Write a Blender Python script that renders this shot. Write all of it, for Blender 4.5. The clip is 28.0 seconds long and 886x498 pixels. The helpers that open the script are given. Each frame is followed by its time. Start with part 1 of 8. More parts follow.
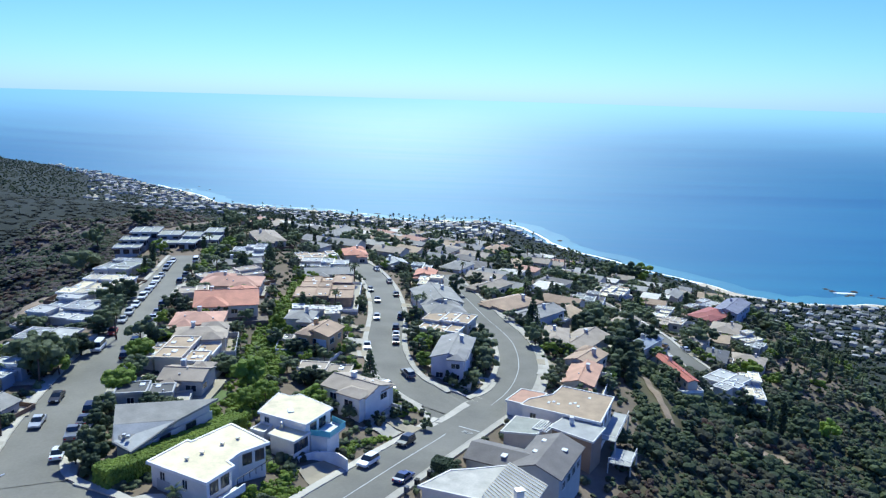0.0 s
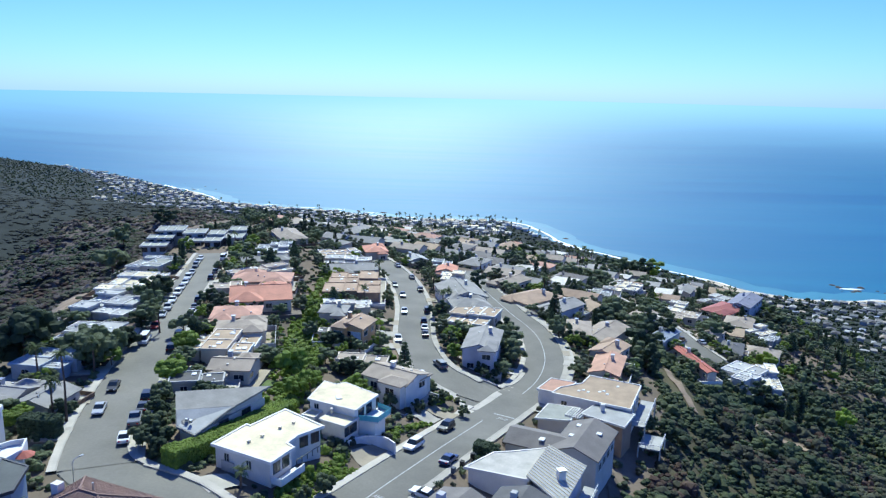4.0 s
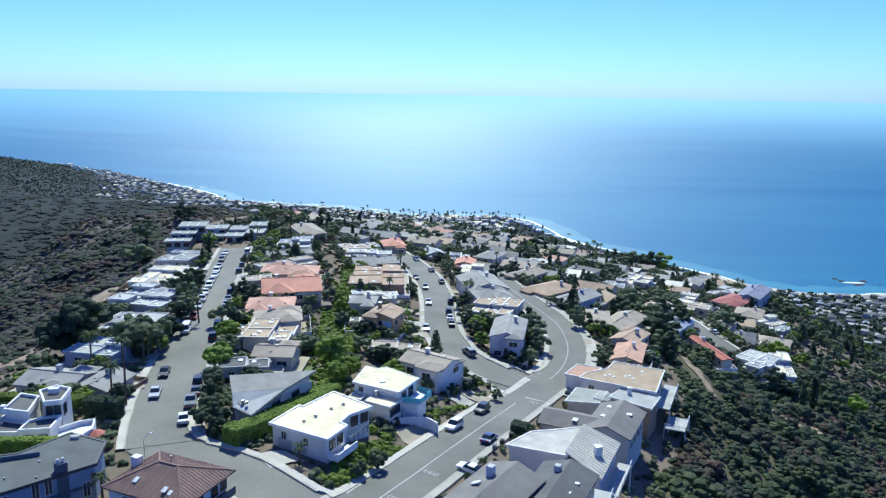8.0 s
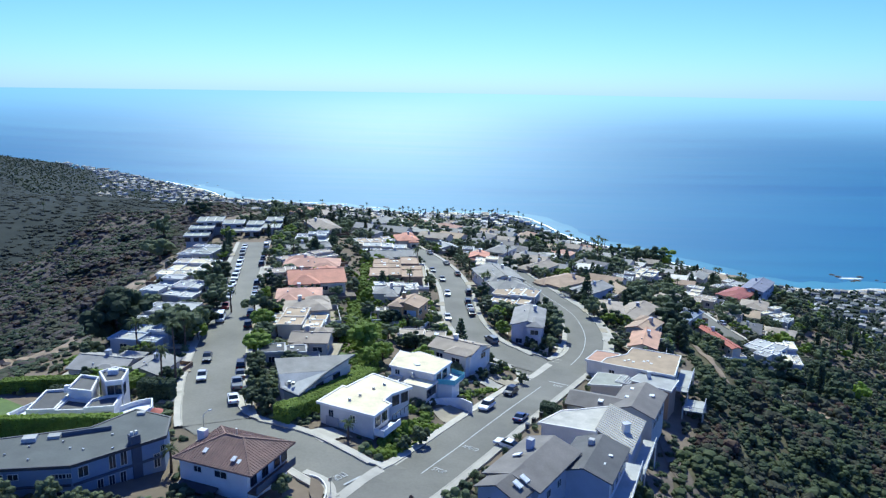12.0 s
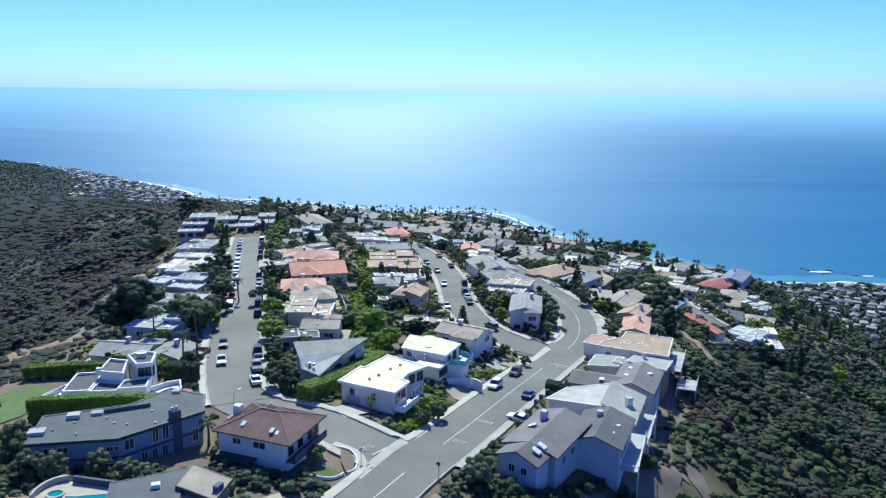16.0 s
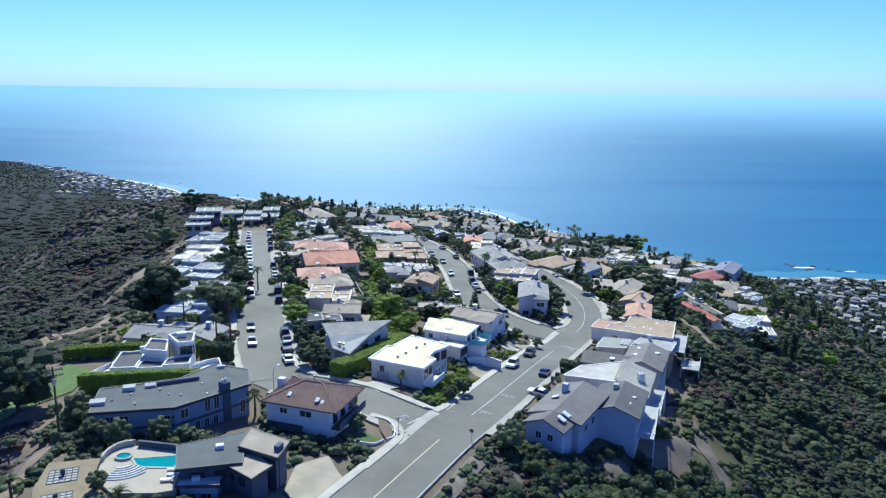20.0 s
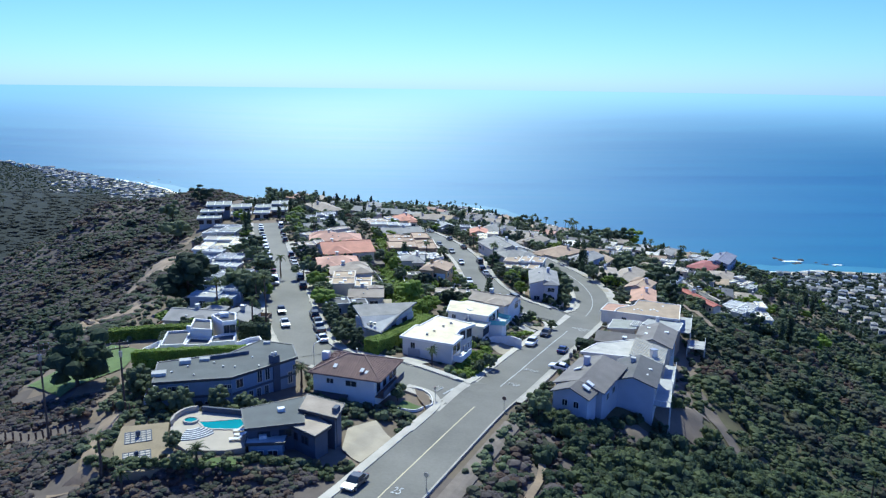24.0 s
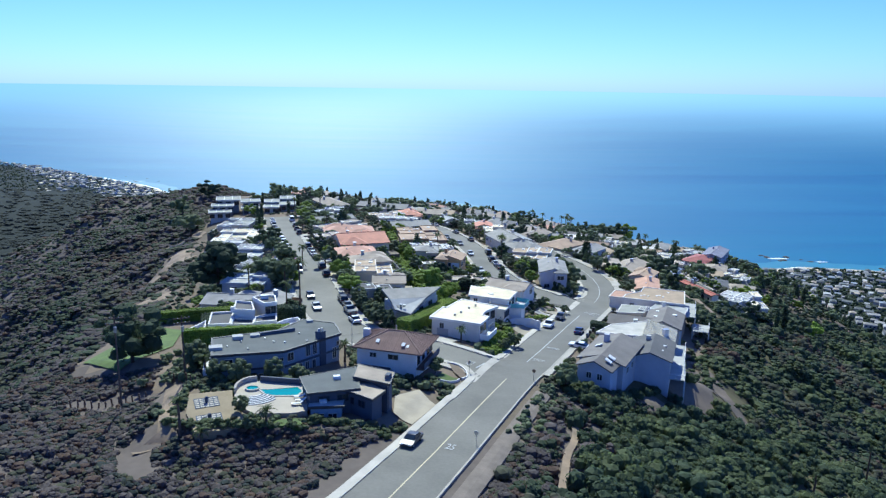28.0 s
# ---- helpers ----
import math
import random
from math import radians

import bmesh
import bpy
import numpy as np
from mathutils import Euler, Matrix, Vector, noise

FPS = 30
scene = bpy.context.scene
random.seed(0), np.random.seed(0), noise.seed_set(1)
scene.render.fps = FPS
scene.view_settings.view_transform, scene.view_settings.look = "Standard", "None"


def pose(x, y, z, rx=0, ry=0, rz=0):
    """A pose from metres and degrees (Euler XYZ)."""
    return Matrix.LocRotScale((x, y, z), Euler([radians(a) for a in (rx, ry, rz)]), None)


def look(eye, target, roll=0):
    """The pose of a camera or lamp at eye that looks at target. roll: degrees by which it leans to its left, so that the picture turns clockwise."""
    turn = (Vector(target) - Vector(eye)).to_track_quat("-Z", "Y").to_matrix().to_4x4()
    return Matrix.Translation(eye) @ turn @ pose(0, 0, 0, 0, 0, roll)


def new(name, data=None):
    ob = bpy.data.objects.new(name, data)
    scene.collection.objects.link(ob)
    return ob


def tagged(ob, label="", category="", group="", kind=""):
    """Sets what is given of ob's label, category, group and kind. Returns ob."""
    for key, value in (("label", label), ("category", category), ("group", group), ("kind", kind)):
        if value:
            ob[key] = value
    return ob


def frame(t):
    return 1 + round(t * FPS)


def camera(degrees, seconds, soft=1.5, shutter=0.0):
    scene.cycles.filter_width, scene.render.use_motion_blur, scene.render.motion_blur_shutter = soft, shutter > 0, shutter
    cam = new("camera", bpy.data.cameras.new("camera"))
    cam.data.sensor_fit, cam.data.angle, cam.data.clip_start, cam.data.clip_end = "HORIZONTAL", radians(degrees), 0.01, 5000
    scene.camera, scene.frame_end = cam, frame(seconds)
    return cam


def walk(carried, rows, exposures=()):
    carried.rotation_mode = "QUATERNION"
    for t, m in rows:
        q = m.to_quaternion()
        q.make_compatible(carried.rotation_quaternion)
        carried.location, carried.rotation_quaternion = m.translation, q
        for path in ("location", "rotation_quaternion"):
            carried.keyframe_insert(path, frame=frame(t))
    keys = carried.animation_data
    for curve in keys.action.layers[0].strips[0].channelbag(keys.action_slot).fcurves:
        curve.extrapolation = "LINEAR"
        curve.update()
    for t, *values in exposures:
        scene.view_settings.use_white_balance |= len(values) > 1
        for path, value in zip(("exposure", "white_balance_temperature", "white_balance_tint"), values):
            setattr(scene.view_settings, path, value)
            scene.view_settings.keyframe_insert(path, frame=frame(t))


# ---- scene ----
EXPOSURES = [(0, 0.36, 5500, 0), (28, 0.36, 5500, 0)]
cam = camera(62.17, 28.0, soft=1.3)
# seconds, east, north, height, then turn to the left, tilt and lean in degrees
FLIGHT = [
    (0, 51.04, 14.80, 52.04, 1.821, -12.013, 1.628),
    (1, 49.51, 13.13, 52.15, 1.879, -12.010, 1.515),
    (2, 47.96, 11.46, 52.24, 1.937, -12.000, 1.410),
    (3, 46.33, 9.86, 52.30, 2.010, -12.060, 1.333),
    (6, 41.27, 5.07, 52.32, 2.038, -12.190, 1.158),
    (7, 39.61, 3.26, 52.31, 1.996, -12.265, 1.063),
    (8, 37.95, 1.38, 52.30, 2.071, -12.358, 0.961),
    (9, 36.27, -0.50, 52.26, 2.134, -12.377, 0.890),
    (10, 34.56, -2.37, 52.21, 2.118, -12.388, 0.875),
    (11, 32.83, -4.23, 52.13, 1.986, -12.393, 0.891),
    (12, 31.11, -6.08, 52.01, 1.739, -12.494, 0.899),
    (15, 26.05, -11.51, 51.32, 0.176, -12.559, 0.832),
    (16, 24.27, -13.51, 51.05, -0.296, -12.538, 0.836),
    (17, 22.44, -15.60, 50.75, -0.587, -12.571, 0.853),
    (18, 20.59, -17.67, 50.46, -0.801, -12.595, 0.874),
    (19, 18.74, -19.65, 50.20, -1.111, -12.607, 0.902),
    (20, 16.87, -21.60, 49.95, -1.479, -12.600, 0.933),
    (21, 14.97, -23.64, 49.70, -1.780, -12.606, 0.945),
    (24, 9.10, -30.59, 48.97, -2.384, -12.736, 0.767),
    (25, 7.01, -33.00, 48.72, -2.683, -12.714, 0.719),
    (26, 4.80, -35.37, 48.48, -3.041, -12.675, 0.733),
    (27, 2.42, -37.69, 48.24, -3.344, -12.669, 0.814),
    (28, 0.00, -40.00, 48.00, -3.508, -12.731, 0.917),
]


def aimed(x, y, z, turn, tilt, lean):
    a, b = radians(turn), radians(tilt)
    ahead = Vector((-math.sin(a) * math.cos(b), math.cos(a) * math.cos(b), math.sin(b)))
    return look((x, y, z), Vector((x, y, z)) + 100 * ahead, lean)


walk(cam, [(t, aimed(*row)) for t, *row in FLIGHT], EXPOSURES)

# ---- sky and sun ----
SUN_TURN, SUN_HEIGHT = 96.0, 47.0  # degrees: anticlockwise from east, above the horizon
world = bpy.data.worlds.new("sky")
scene.world = world
world.use_nodes = True
sky = world.node_tree.nodes.new("ShaderNodeTexSky")
sky.sky_type, sky.sun_disc = "NISHITA", False
sky.sun_elevation, sky.sun_rotation = radians(SUN_HEIGHT), radians(90 - SUN_TURN)
sky.air_density, sky.dust_density, sky.ozone_density, sky.altitude = 0.9, 0.35, 3.0, 200
back = world.node_tree.nodes["Background"]
back.inputs["Strength"].default_value = 0.108
cool = world.node_tree.nodes.new("ShaderNodeMix")
cool.data_type, cool.blend_type = "RGBA", "MULTIPLY"
cool.inputs["Factor"].default_value = 1.0
air, height_, low_air, tone = (world.node_tree.nodes.new("ShaderNode" + k) for k in ("TexCoord", "SeparateXYZ", "MapRange", "Mix"))
low_air.inputs["From Min"].default_value, low_air.inputs["From Max"].default_value = -0.02, 0.1
tone.data_type = "RGBA"
tone.inputs["A"].default_value, tone.inputs["B"].default_value = (0.49, 0.715, 1.38, 1), (0.5, 0.685, 1.4, 1)
world.node_tree.links.new(air.outputs["Generated"], height_.inputs[0])
world.node_tree.links.new(height_.outputs["Z"], low_air.inputs["Value"])
world.node_tree.links.new(low_air.outputs["Result"], tone.inputs["Factor"])
world.node_tree.links.new(tone.outputs["Result"], cool.inputs["B"])
world.node_tree.links.new(sky.outputs["Color"], cool.inputs["A"])
world.node_tree.links.new(cool.outputs["Result"], back.inputs["Color"])
sun = new("sun", bpy.data.lights.new("sun", "SUN"))
sun.data.energy, sun.data.angle, sun.data.color = 5.0, radians(0.53), (0.98, 0.94, 0.78)
way = Vector((math.cos(radians(SUN_TURN)) * math.cos(radians(SUN_HEIGHT)), math.sin(radians(SUN_TURN)) * math.cos(radians(SUN_HEIGHT)), math.sin(radians(SUN_HEIGHT))))
sun.matrix_world = look(way * 400, (0, 0, 0))

# ---- materials ----
MATS = {}


def mat(name, base, rough=0.85, scale=1.5, vary=0.25, bump=0.15, metal=0.0, other=None, spread=0.12, fine=9.0):
    """A surface with stains and grain at two sizes, and a small change of tone from thing to thing."""
    if name in MATS:
        return MATS[name]
    m = bpy.data.materials.new(name)
    m.use_nodes = True
    nt = m.node_tree
    n, link = nt.nodes, nt.links.new
    p = n["Principled BSDF"]
    p.inputs["Roughness"].default_value, p.inputs["Metallic"].default_value = rough, metal
    co = n.new("ShaderNodeTexCoord")
    info = n.new("ShaderNodeObjectInfo")
    big, small = n.new("ShaderNodeTexNoise"), n.new("ShaderNodeTexNoise")
    for tex, s, det in ((big, scale, 5), (small, scale * fine, 3)):
        tex.inputs["Scale"].default_value, tex.inputs["Detail"].default_value = s, det
        link(co.outputs["Object"], tex.inputs["Vector"])
    ramp = n.new("ShaderNodeMapRange")
    ramp.inputs["From Min"].default_value, ramp.inputs["From Max"].default_value = 0.3, 0.7
    link(big.outputs["Fac"], ramp.inputs["Value"])
    mix = n.new("ShaderNodeMix")
    mix.data_type = "RGBA"
    dark = other or tuple(c * (1 - vary) for c in base)
    mix.inputs["A"].default_value, mix.inputs["B"].default_value = (*dark, 1), (*base, 1)
    link(ramp.outputs["Result"], mix.inputs["Factor"])
    tone = n.new("ShaderNodeMath")
    tone.operation = "MULTIPLY_ADD"
    tone.inputs[1].default_value, tone.inputs[2].default_value = vary, 1 - vary / 2
    link(small.outputs["Fac"], tone.inputs[0])
    own = n.new("ShaderNodeMath")
    own.operation = "MULTIPLY_ADD"
    own.inputs[1].default_value, own.inputs[2].default_value = spread * 2, 1 - spread
    link(info.outputs["Random"], own.inputs[0])
    both = n.new("ShaderNodeMath")
    both.operation = "MULTIPLY"
    link(tone.outputs[0], both.inputs[0]), link(own.outputs[0], both.inputs[1])
    scale_c = n.new("ShaderNodeVectorMath")
    scale_c.operation = "SCALE"
    link(mix.outputs["Result"], scale_c.inputs[0]), link(both.outputs[0], scale_c.inputs["Scale"])
    link(scale_c.outputs[0], p.inputs["Base Color"])
    if bump > 0.5:
        p.inputs["Specular IOR Level"].default_value = 0.1
    if bump:
        b = n.new("ShaderNodeBump")
        b.inputs["Strength"].default_value, b.inputs["Distance"].default_value = bump, 0.05
        link(small.outputs["Fac"], b.inputs["Height"])
        link(b.outputs["Normal"], p.inputs["Normal"])
    MATS[name] = m
    return m


ROOF = dict(grey=(0.32, 0.3, 0.26), moss=(0.115, 0.122, 0.112), umber=(0.2, 0.178, 0.155), pale=(0.46, 0.45, 0.41), white=(0.81, 0.69, 0.44), olive=(0.34, 0.34, 0.28), dark=(0.11, 0.105, 0.1),
            slate=(0.31, 0.29, 0.26), sand=(0.47, 0.345, 0.215), taupe=(0.4, 0.325, 0.24), salmon=(0.56, 0.31, 0.21), coral=(0.58, 0.26, 0.16),
            brown=(0.42, 0.29, 0.185), ivory=(0.6, 0.56, 0.47), terracotta=(0.54, 0.31, 0.2), greyblue=(0.3, 0.33, 0.37), red=(0.42, 0.125, 0.085),
            maroon=(0.38, 0.12, 0.1), lavroof=(0.22, 0.22, 0.27))
WALL = dict(grey=(0.5, 0.485, 0.45), greyblue=(0.42, 0.455, 0.5), white=(0.76, 0.72, 0.65), cream=(0.68, 0.59, 0.46), ochre=(0.58, 0.37, 0.17),
            brown=(0.34, 0.23, 0.15), lavender=(0.5, 0.49, 0.52))
WORDS = dict(grey="grey", moss="green-grey", umber="dark grey-brown", pale="pale grey", white="white", olive="olive-grey", dark="dark", slate="slate-grey", sand="sand-coloured", taupe="grey-brown",
             salmon="salmon-pink tile", coral="orange-red tile", brown="brown", ivory="ivory", terracotta="terracotta", greyblue="blue-grey", red="bright red",
             maroon="dark red tile", lavroof="lavender-grey", cream="cream", ochre="ochre", lavender="pale lavender")
for key, col in ROOF.items():
    mat("roof_" + key, col, 0.85, 0.35, 0.3, 0.3)
for key, col in WALL.items():
    mat("wall_" + key, col, 0.9, 0.5, 0.14, 0.12)
mat("trim", (0.68, 0.65, 0.58), 0.6, 1, 0.15, 0.05)
mat("dark_trim", (0.05, 0.05, 0.055), 0.6, 1, 0.2, 0.05)
mat("glass", (0.025, 0.035, 0.045), 0.08, 0.3, 0.2, 0.0)
mat("metal", (0.5, 0.5, 0.5), 0.35, 2, 0.2, 0.05, 0.8)
mat("asphalt", (0.182, 0.17, 0.138), 0.85, 0.09, 0.34, 0.2, fine=25).node_tree.nodes["Principled BSDF"].inputs["Specular IOR Level"].default_value = 0.45
mat("concrete", (0.46, 0.42, 0.345), 0.9, 0.4, 0.2, 0.15)
mat("drive", (0.36, 0.305, 0.215), 0.9, 0.4, 0.2, 0.15)
mat("gravel", (0.21, 0.17, 0.13), 0.95, 0.6, 0.3, 0.3)
mat("road_paint", (0.5, 0.5, 0.47), 0.8, 1.2, 0.4, 0.05)
mat("paint_white", (0.75, 0.75, 0.72), 0.7, 3, 0.35, 0.05)
mat("paint_yellow", (0.55, 0.48, 0.29), 0.7, 3, 0.3, 0.05)
mat("bark", (0.13, 0.09, 0.06), 0.95, 3, 0.4, 0.4)
mat("leaf", (0.148, 0.182, 0.078), 0.7, 0.4, 0.4, 0.0, other=(0.095, 0.12, 0.055), spread=0.35)
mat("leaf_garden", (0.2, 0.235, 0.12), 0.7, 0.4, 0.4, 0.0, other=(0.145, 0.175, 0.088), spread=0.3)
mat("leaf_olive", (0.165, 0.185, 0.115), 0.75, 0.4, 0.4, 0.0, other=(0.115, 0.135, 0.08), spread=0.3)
mat("leaf_bright", (0.33, 0.42, 0.07), 0.7, 0.4, 0.4, 0.0, other=(0.19, 0.26, 0.05), spread=0.25)
mat("leaf_dark", (0.1, 0.136, 0.07), 0.75, 0.4, 0.4, 0.0, other=(0.066, 0.09, 0.052), spread=0.25)
mat("leaf_hill", (0.07, 0.084, 0.07), 0.8, 0.4, 0.4, 0.0, other=(0.05, 0.062, 0.054), spread=0.25)
mat("leaf_grey", (0.174, 0.174, 0.109), 0.8, 0.4, 0.4, 0.0, other=(0.102, 0.109, 0.070), spread=0.3)
mat("leaf_mauve", (0.215, 0.18, 0.16), 0.85, 0.4, 0.4, 0.0, other=(0.14, 0.118, 0.108), spread=0.3)
mat("leaf_dry", (0.23, 0.165, 0.115), 0.85, 0.4, 0.4, 0.0, other=(0.13, 0.085, 0.07), spread=0.3)
mat("lawn", (0.095, 0.14, 0.028), 0.9, 0.6, 0.3, 0.4)
mat("sand", (0.55, 0.46, 0.33), 0.95, 0.1, 0.15, 0.1)
mat("rock", (0.12, 0.1, 0.085), 0.95, 0.3, 0.4, 0.6)
mat("foam", (0.85, 0.87, 0.87), 0.8, 0.05, 0.1, 0.3)
mat("rubber", (0.02, 0.02, 0.02), 0.8, 2, 0.2, 0.0)
mat("pool_water", (0.02, 0.26, 0.225), 0.08, 0.5, 0.2, 0.1)
mat("wood", (0.2, 0.13, 0.08), 0.85, 1.5, 0.35, 0.25)


# ---- mesh helpers ----
def mesh_of(bm, m, name="mesh", smooth=False):
    me = bpy.data.meshes.new(name)
    bm.to_mesh(me)
    bm.free()
    for one in m if isinstance(m, (list, tuple)) else [m]:
        me.materials.append(MATS[one])
    if smooth:
        for f in me.polygons:
            f.use_smooth = True
    return me


def part(name, bm, m, parent, label=""):
    me = bm if isinstance(bm, bpy.types.Mesh) else mesh_of(bm, m, name)
    ob = new(name, me)
    ob.parent = parent
    if label:
        ob["label"] = label
    return ob


def thing(name, m, label, category, group="", kind=""):
    ob = new(name)
    ob.matrix_world = m
    ob.empty_display_size = 0.5
    return tagged(ob, label, category, group, kind)


def box(bm, x0, x1, y0, y1, z0, z1, mi=0):
    v = [bm.verts.new(c) for c in ((x0, y0, z0), (x1, y0, z0), (x1, y1, z0), (x0, y1, z0), (x0, y0, z1), (x1, y0, z1), (x1, y1, z1), (x0, y1, z1))]
    for q in ((3, 2, 1, 0), (4, 5, 6, 7), (0, 1, 5, 4), (1, 2, 6, 5), (2, 3, 7, 6), (3, 0, 4, 7)):
        bm.faces.new([v[k] for k in q]).material_index = mi
    return bm


def boxm(*a):
    return box(bmesh.new(), *a)


def prism(bm, pts, z0, z1):
    """A block over the polygon pts (anticlockwise)."""
    lo, hi = [bm.verts.new((x, y, z0)) for x, y in pts], [bm.verts.new((x, y, z1)) for x, y in pts]
    bm.faces.new(hi), bm.faces.new(lo[::-1])
    for k in range(len(pts)):
        j = (k + 1) % len(pts)
        bm.faces.new((lo[k], lo[j], hi[j], hi[k]))
    return bm


def inset(pts, d):
    """The polygon drawn in by d (negative: out)."""
    out = []
    for k in range(len(pts)):
        p, q, r = Vector(pts[k - 1]), Vector(pts[k]), Vector(pts[(k + 1) % len(pts)])
        a, b = (q - p).normalized(), (r - q).normalized()
        na, nb = Vector((-a.y, a.x)), Vector((-b.y, b.x))
        s = (na + nb) / max(1 + na.dot(nb), 0.3)
        out.append(tuple(q + s * d))
    return out


def ring(bm, pts, d, z0, z1):
    """A rim of width d inside the polygon."""
    inner = inset(pts, d)
    n = len(pts)
    v = [[bm.verts.new((*p, z)) for p in line] for line in (pts, inner) for z in (z0, z1)]
    for k in range(n):
        j = (k + 1) % n
        bm.faces.new((v[0][k], v[0][j], v[1][j], v[1][k])), bm.faces.new((v[1][k], v[1][j], v[3][j], v[3][k]))
        bm.faces.new((v[3][k], v[3][j], v[2][j], v[2][k])), bm.faces.new((v[2][k], v[2][j], v[0][j], v[0][k]))
    return bm


def tube(bm, path, radii, sides=6):
    rings = []
    for k, p in enumerate(path):
        t = (Vector(path[min(k + 1, len(path) - 1)]) - Vector(path[max(k - 1, 0)])).normalized()
        u = t.orthogonal().normalized()
        v = t.cross(u)
        rings.append([bm.verts.new(Vector(p) + (u * math.cos(a) + v * math.sin(a)) * radii[k]) for a in [2 * math.pi * i / sides for i in range(sides)]])
    for a, b in zip(rings, rings[1:]):
        for i in range(sides):
            bm.faces.new((a[i], a[(i + 1) % sides], b[(i + 1) % sides], b[i]))
    bm.faces.new(rings[-1])
    return bm


# ---- the land ----
XS = (-400, -210, -160, -110, -60, -25, 10, 45, 85, 130, 200, 270)
YS = (-150, 0, 60, 110, 170, 240, 340, 385, 500, 800)
HEIGHTS = (
    (-60, -42, -27, -10, 10, 14, 16, 10, -10, -30, -50, -60),
    (-110, -78, -54, -25, 2, 5, 1.5, -9, -25, -42, -62, -70),
    (-130, -88, -63, -35, -2, 0.5, -2.3, -10, -30, -50, -70, -80),
    (-140, -93, -68, -40, -6, -3.2, -4.7, -9.6, -25, -50, -72, -88),
    (-145, -98, -71, -43, -9, -5.4, -9, -13.6, -19, -38, -72, -94),
    (-136, -82, -54, -31, -9.6, -8.4, -12, -15.2, -22, -36, -60, -94),
    (-122, -56, -29, -15.5, -11.8, -15.6, -20.6, -25, -31.5, -42.5, -53, -100),
    (-122, -50, -21, -16.5, -17.5, -22, -26, -30, -36.5, -47, -58, -105),
    (-138, -86, -60, -45, -42.5, -42, -43, -46, -52, -60, -73, -120),
    (-145, -120, -104, -98, -92, -93, -95, -99, -105, -118, -140, -155))
SEA = -216.0
SHORE = ((-2600, 3700), (-1717, 2807), (-1143, 2295), (-672, 1867), (-510, 1687), (-258, 1616), (-84, 1540), (135, 1542), (217, 1339), (335, 1160), (409, 1082), (441, 1028), (496, 995), (545, 988), (600, 997), (660, 988), (719, 974), (900, 930), (1200, 850), (1800, 700), (3200, 300))


def spline(ks, vs, u):
    """Monotone-ish cubic through the values vs at the places ks."""
    u = min(max(u, ks[0]), ks[-1])
    i = max(k for k in range(len(ks) - 1) if ks[k] <= u)
    h = ks[i + 1] - ks[i]
    s = (u - ks[i]) / h

    def slope(k):
        if k == 0 or k == len(ks) - 1:
            return 0.0
        a, b = (vs[k] - vs[k - 1]) / (ks[k] - ks[k - 1]), (vs[k + 1] - vs[k]) / (ks[k + 1] - ks[k])
        return 0.0 if a * b <= 0 else 2 * a * b / (a + b)

    m, n = slope(i) * h, slope(i + 1) * h
    return (2 * s**3 - 3 * s * s + 1) * vs[i] + (s**3 - 2 * s * s + s) * m + (3 * s * s - 2 * s**3) * vs[i + 1] + (s**3 - s * s) * n


def inland(x, y):
    """Distance from the shore, positive on land."""
    best, sign = 1e9, 1
    for (ax, ay), (bx, by) in zip(SHORE, SHORE[1:]):
        dx, dy = bx - ax, by - ay
        k = min(max(((x - ax) * dx + (y - ay) * dy) / (dx * dx + dy * dy), 0), 1)
        d = math.hypot(x - ax - k * dx, y - ay - k * dy)
        if d < best:
            best, sign = d, (1 if dx * (y - ay) - dy * (x - ax) < 0 else -1)
    return best * sign


def ground(x, y):
    z = spline(YS, [spline(XS, row, x) for row in HEIGHTS], y)
    far = math.exp(-(((x + 540) / 240) ** 2) - ((y - 900) / 300) ** 2) * 42
    z += far - max(x - 270, 0) * 0.4
    if y > 420 or x > 300 or x < -300:
        d = inland(x, y)
        coast = SEA - 6 + (d * 0.55 if d < 20 else 11 + (min(d, 560) - 20) * 0.12 + max(d - 560, 0) * 1.1)
        z = max(min(z, coast), min(coast, -150)) if x > 270 else min(z, coast)
    return z


class Plots(list):
    """What stands on the ground: centre, turn and half sizes, with a coarse grid to find it by."""

    cells = {}

    def append(self, one):
        list.append(self, one)
        x, y, _, hw, hd = one
        r = math.hypot(hw, hd) + 9
        for i in range(int((x - r) // 20), int((x + r) // 20) + 1):
            for j in range(int((y - r) // 20), int((y + r) // 20) + 1):
                self.cells.setdefault((i, j), []).append(one)


BUILT = Plots()
ROADS = []  # centre lines and half widths
ROAD_CELLS, ROAD_Z = {}, {}


def on_road(x, y, more=0.0):
    for px, py, half in ROAD_CELLS.get((int(x // 20), int(y // 20)), ()):
        if math.hypot(x - px, y - py) < half + more:
            return True
    return False


def note_roads():
    for line, half in ROADS:
        for px, py in smooth_line(line, 1.5):
            for i in range(int((px - 16) // 20), int((px + 16) // 20) + 1):
                for j in range(int((py - 16) // 20), int((py + 16) // 20) + 1):
                    ROAD_CELLS.setdefault((i, j), []).append((px, py, half))


def on_house(x, y, more=0.0):
    for cx, cy, a, hw, hd in BUILT.cells.get((int(x // 20), int(y // 20)), ()):
        u, v = (x - cx) * math.cos(a) + (y - cy) * math.sin(a), -(x - cx) * math.sin(a) + (y - cy) * math.cos(a)
        if abs(u) < hw + more and abs(v) < hd + more:
            return True
    return False


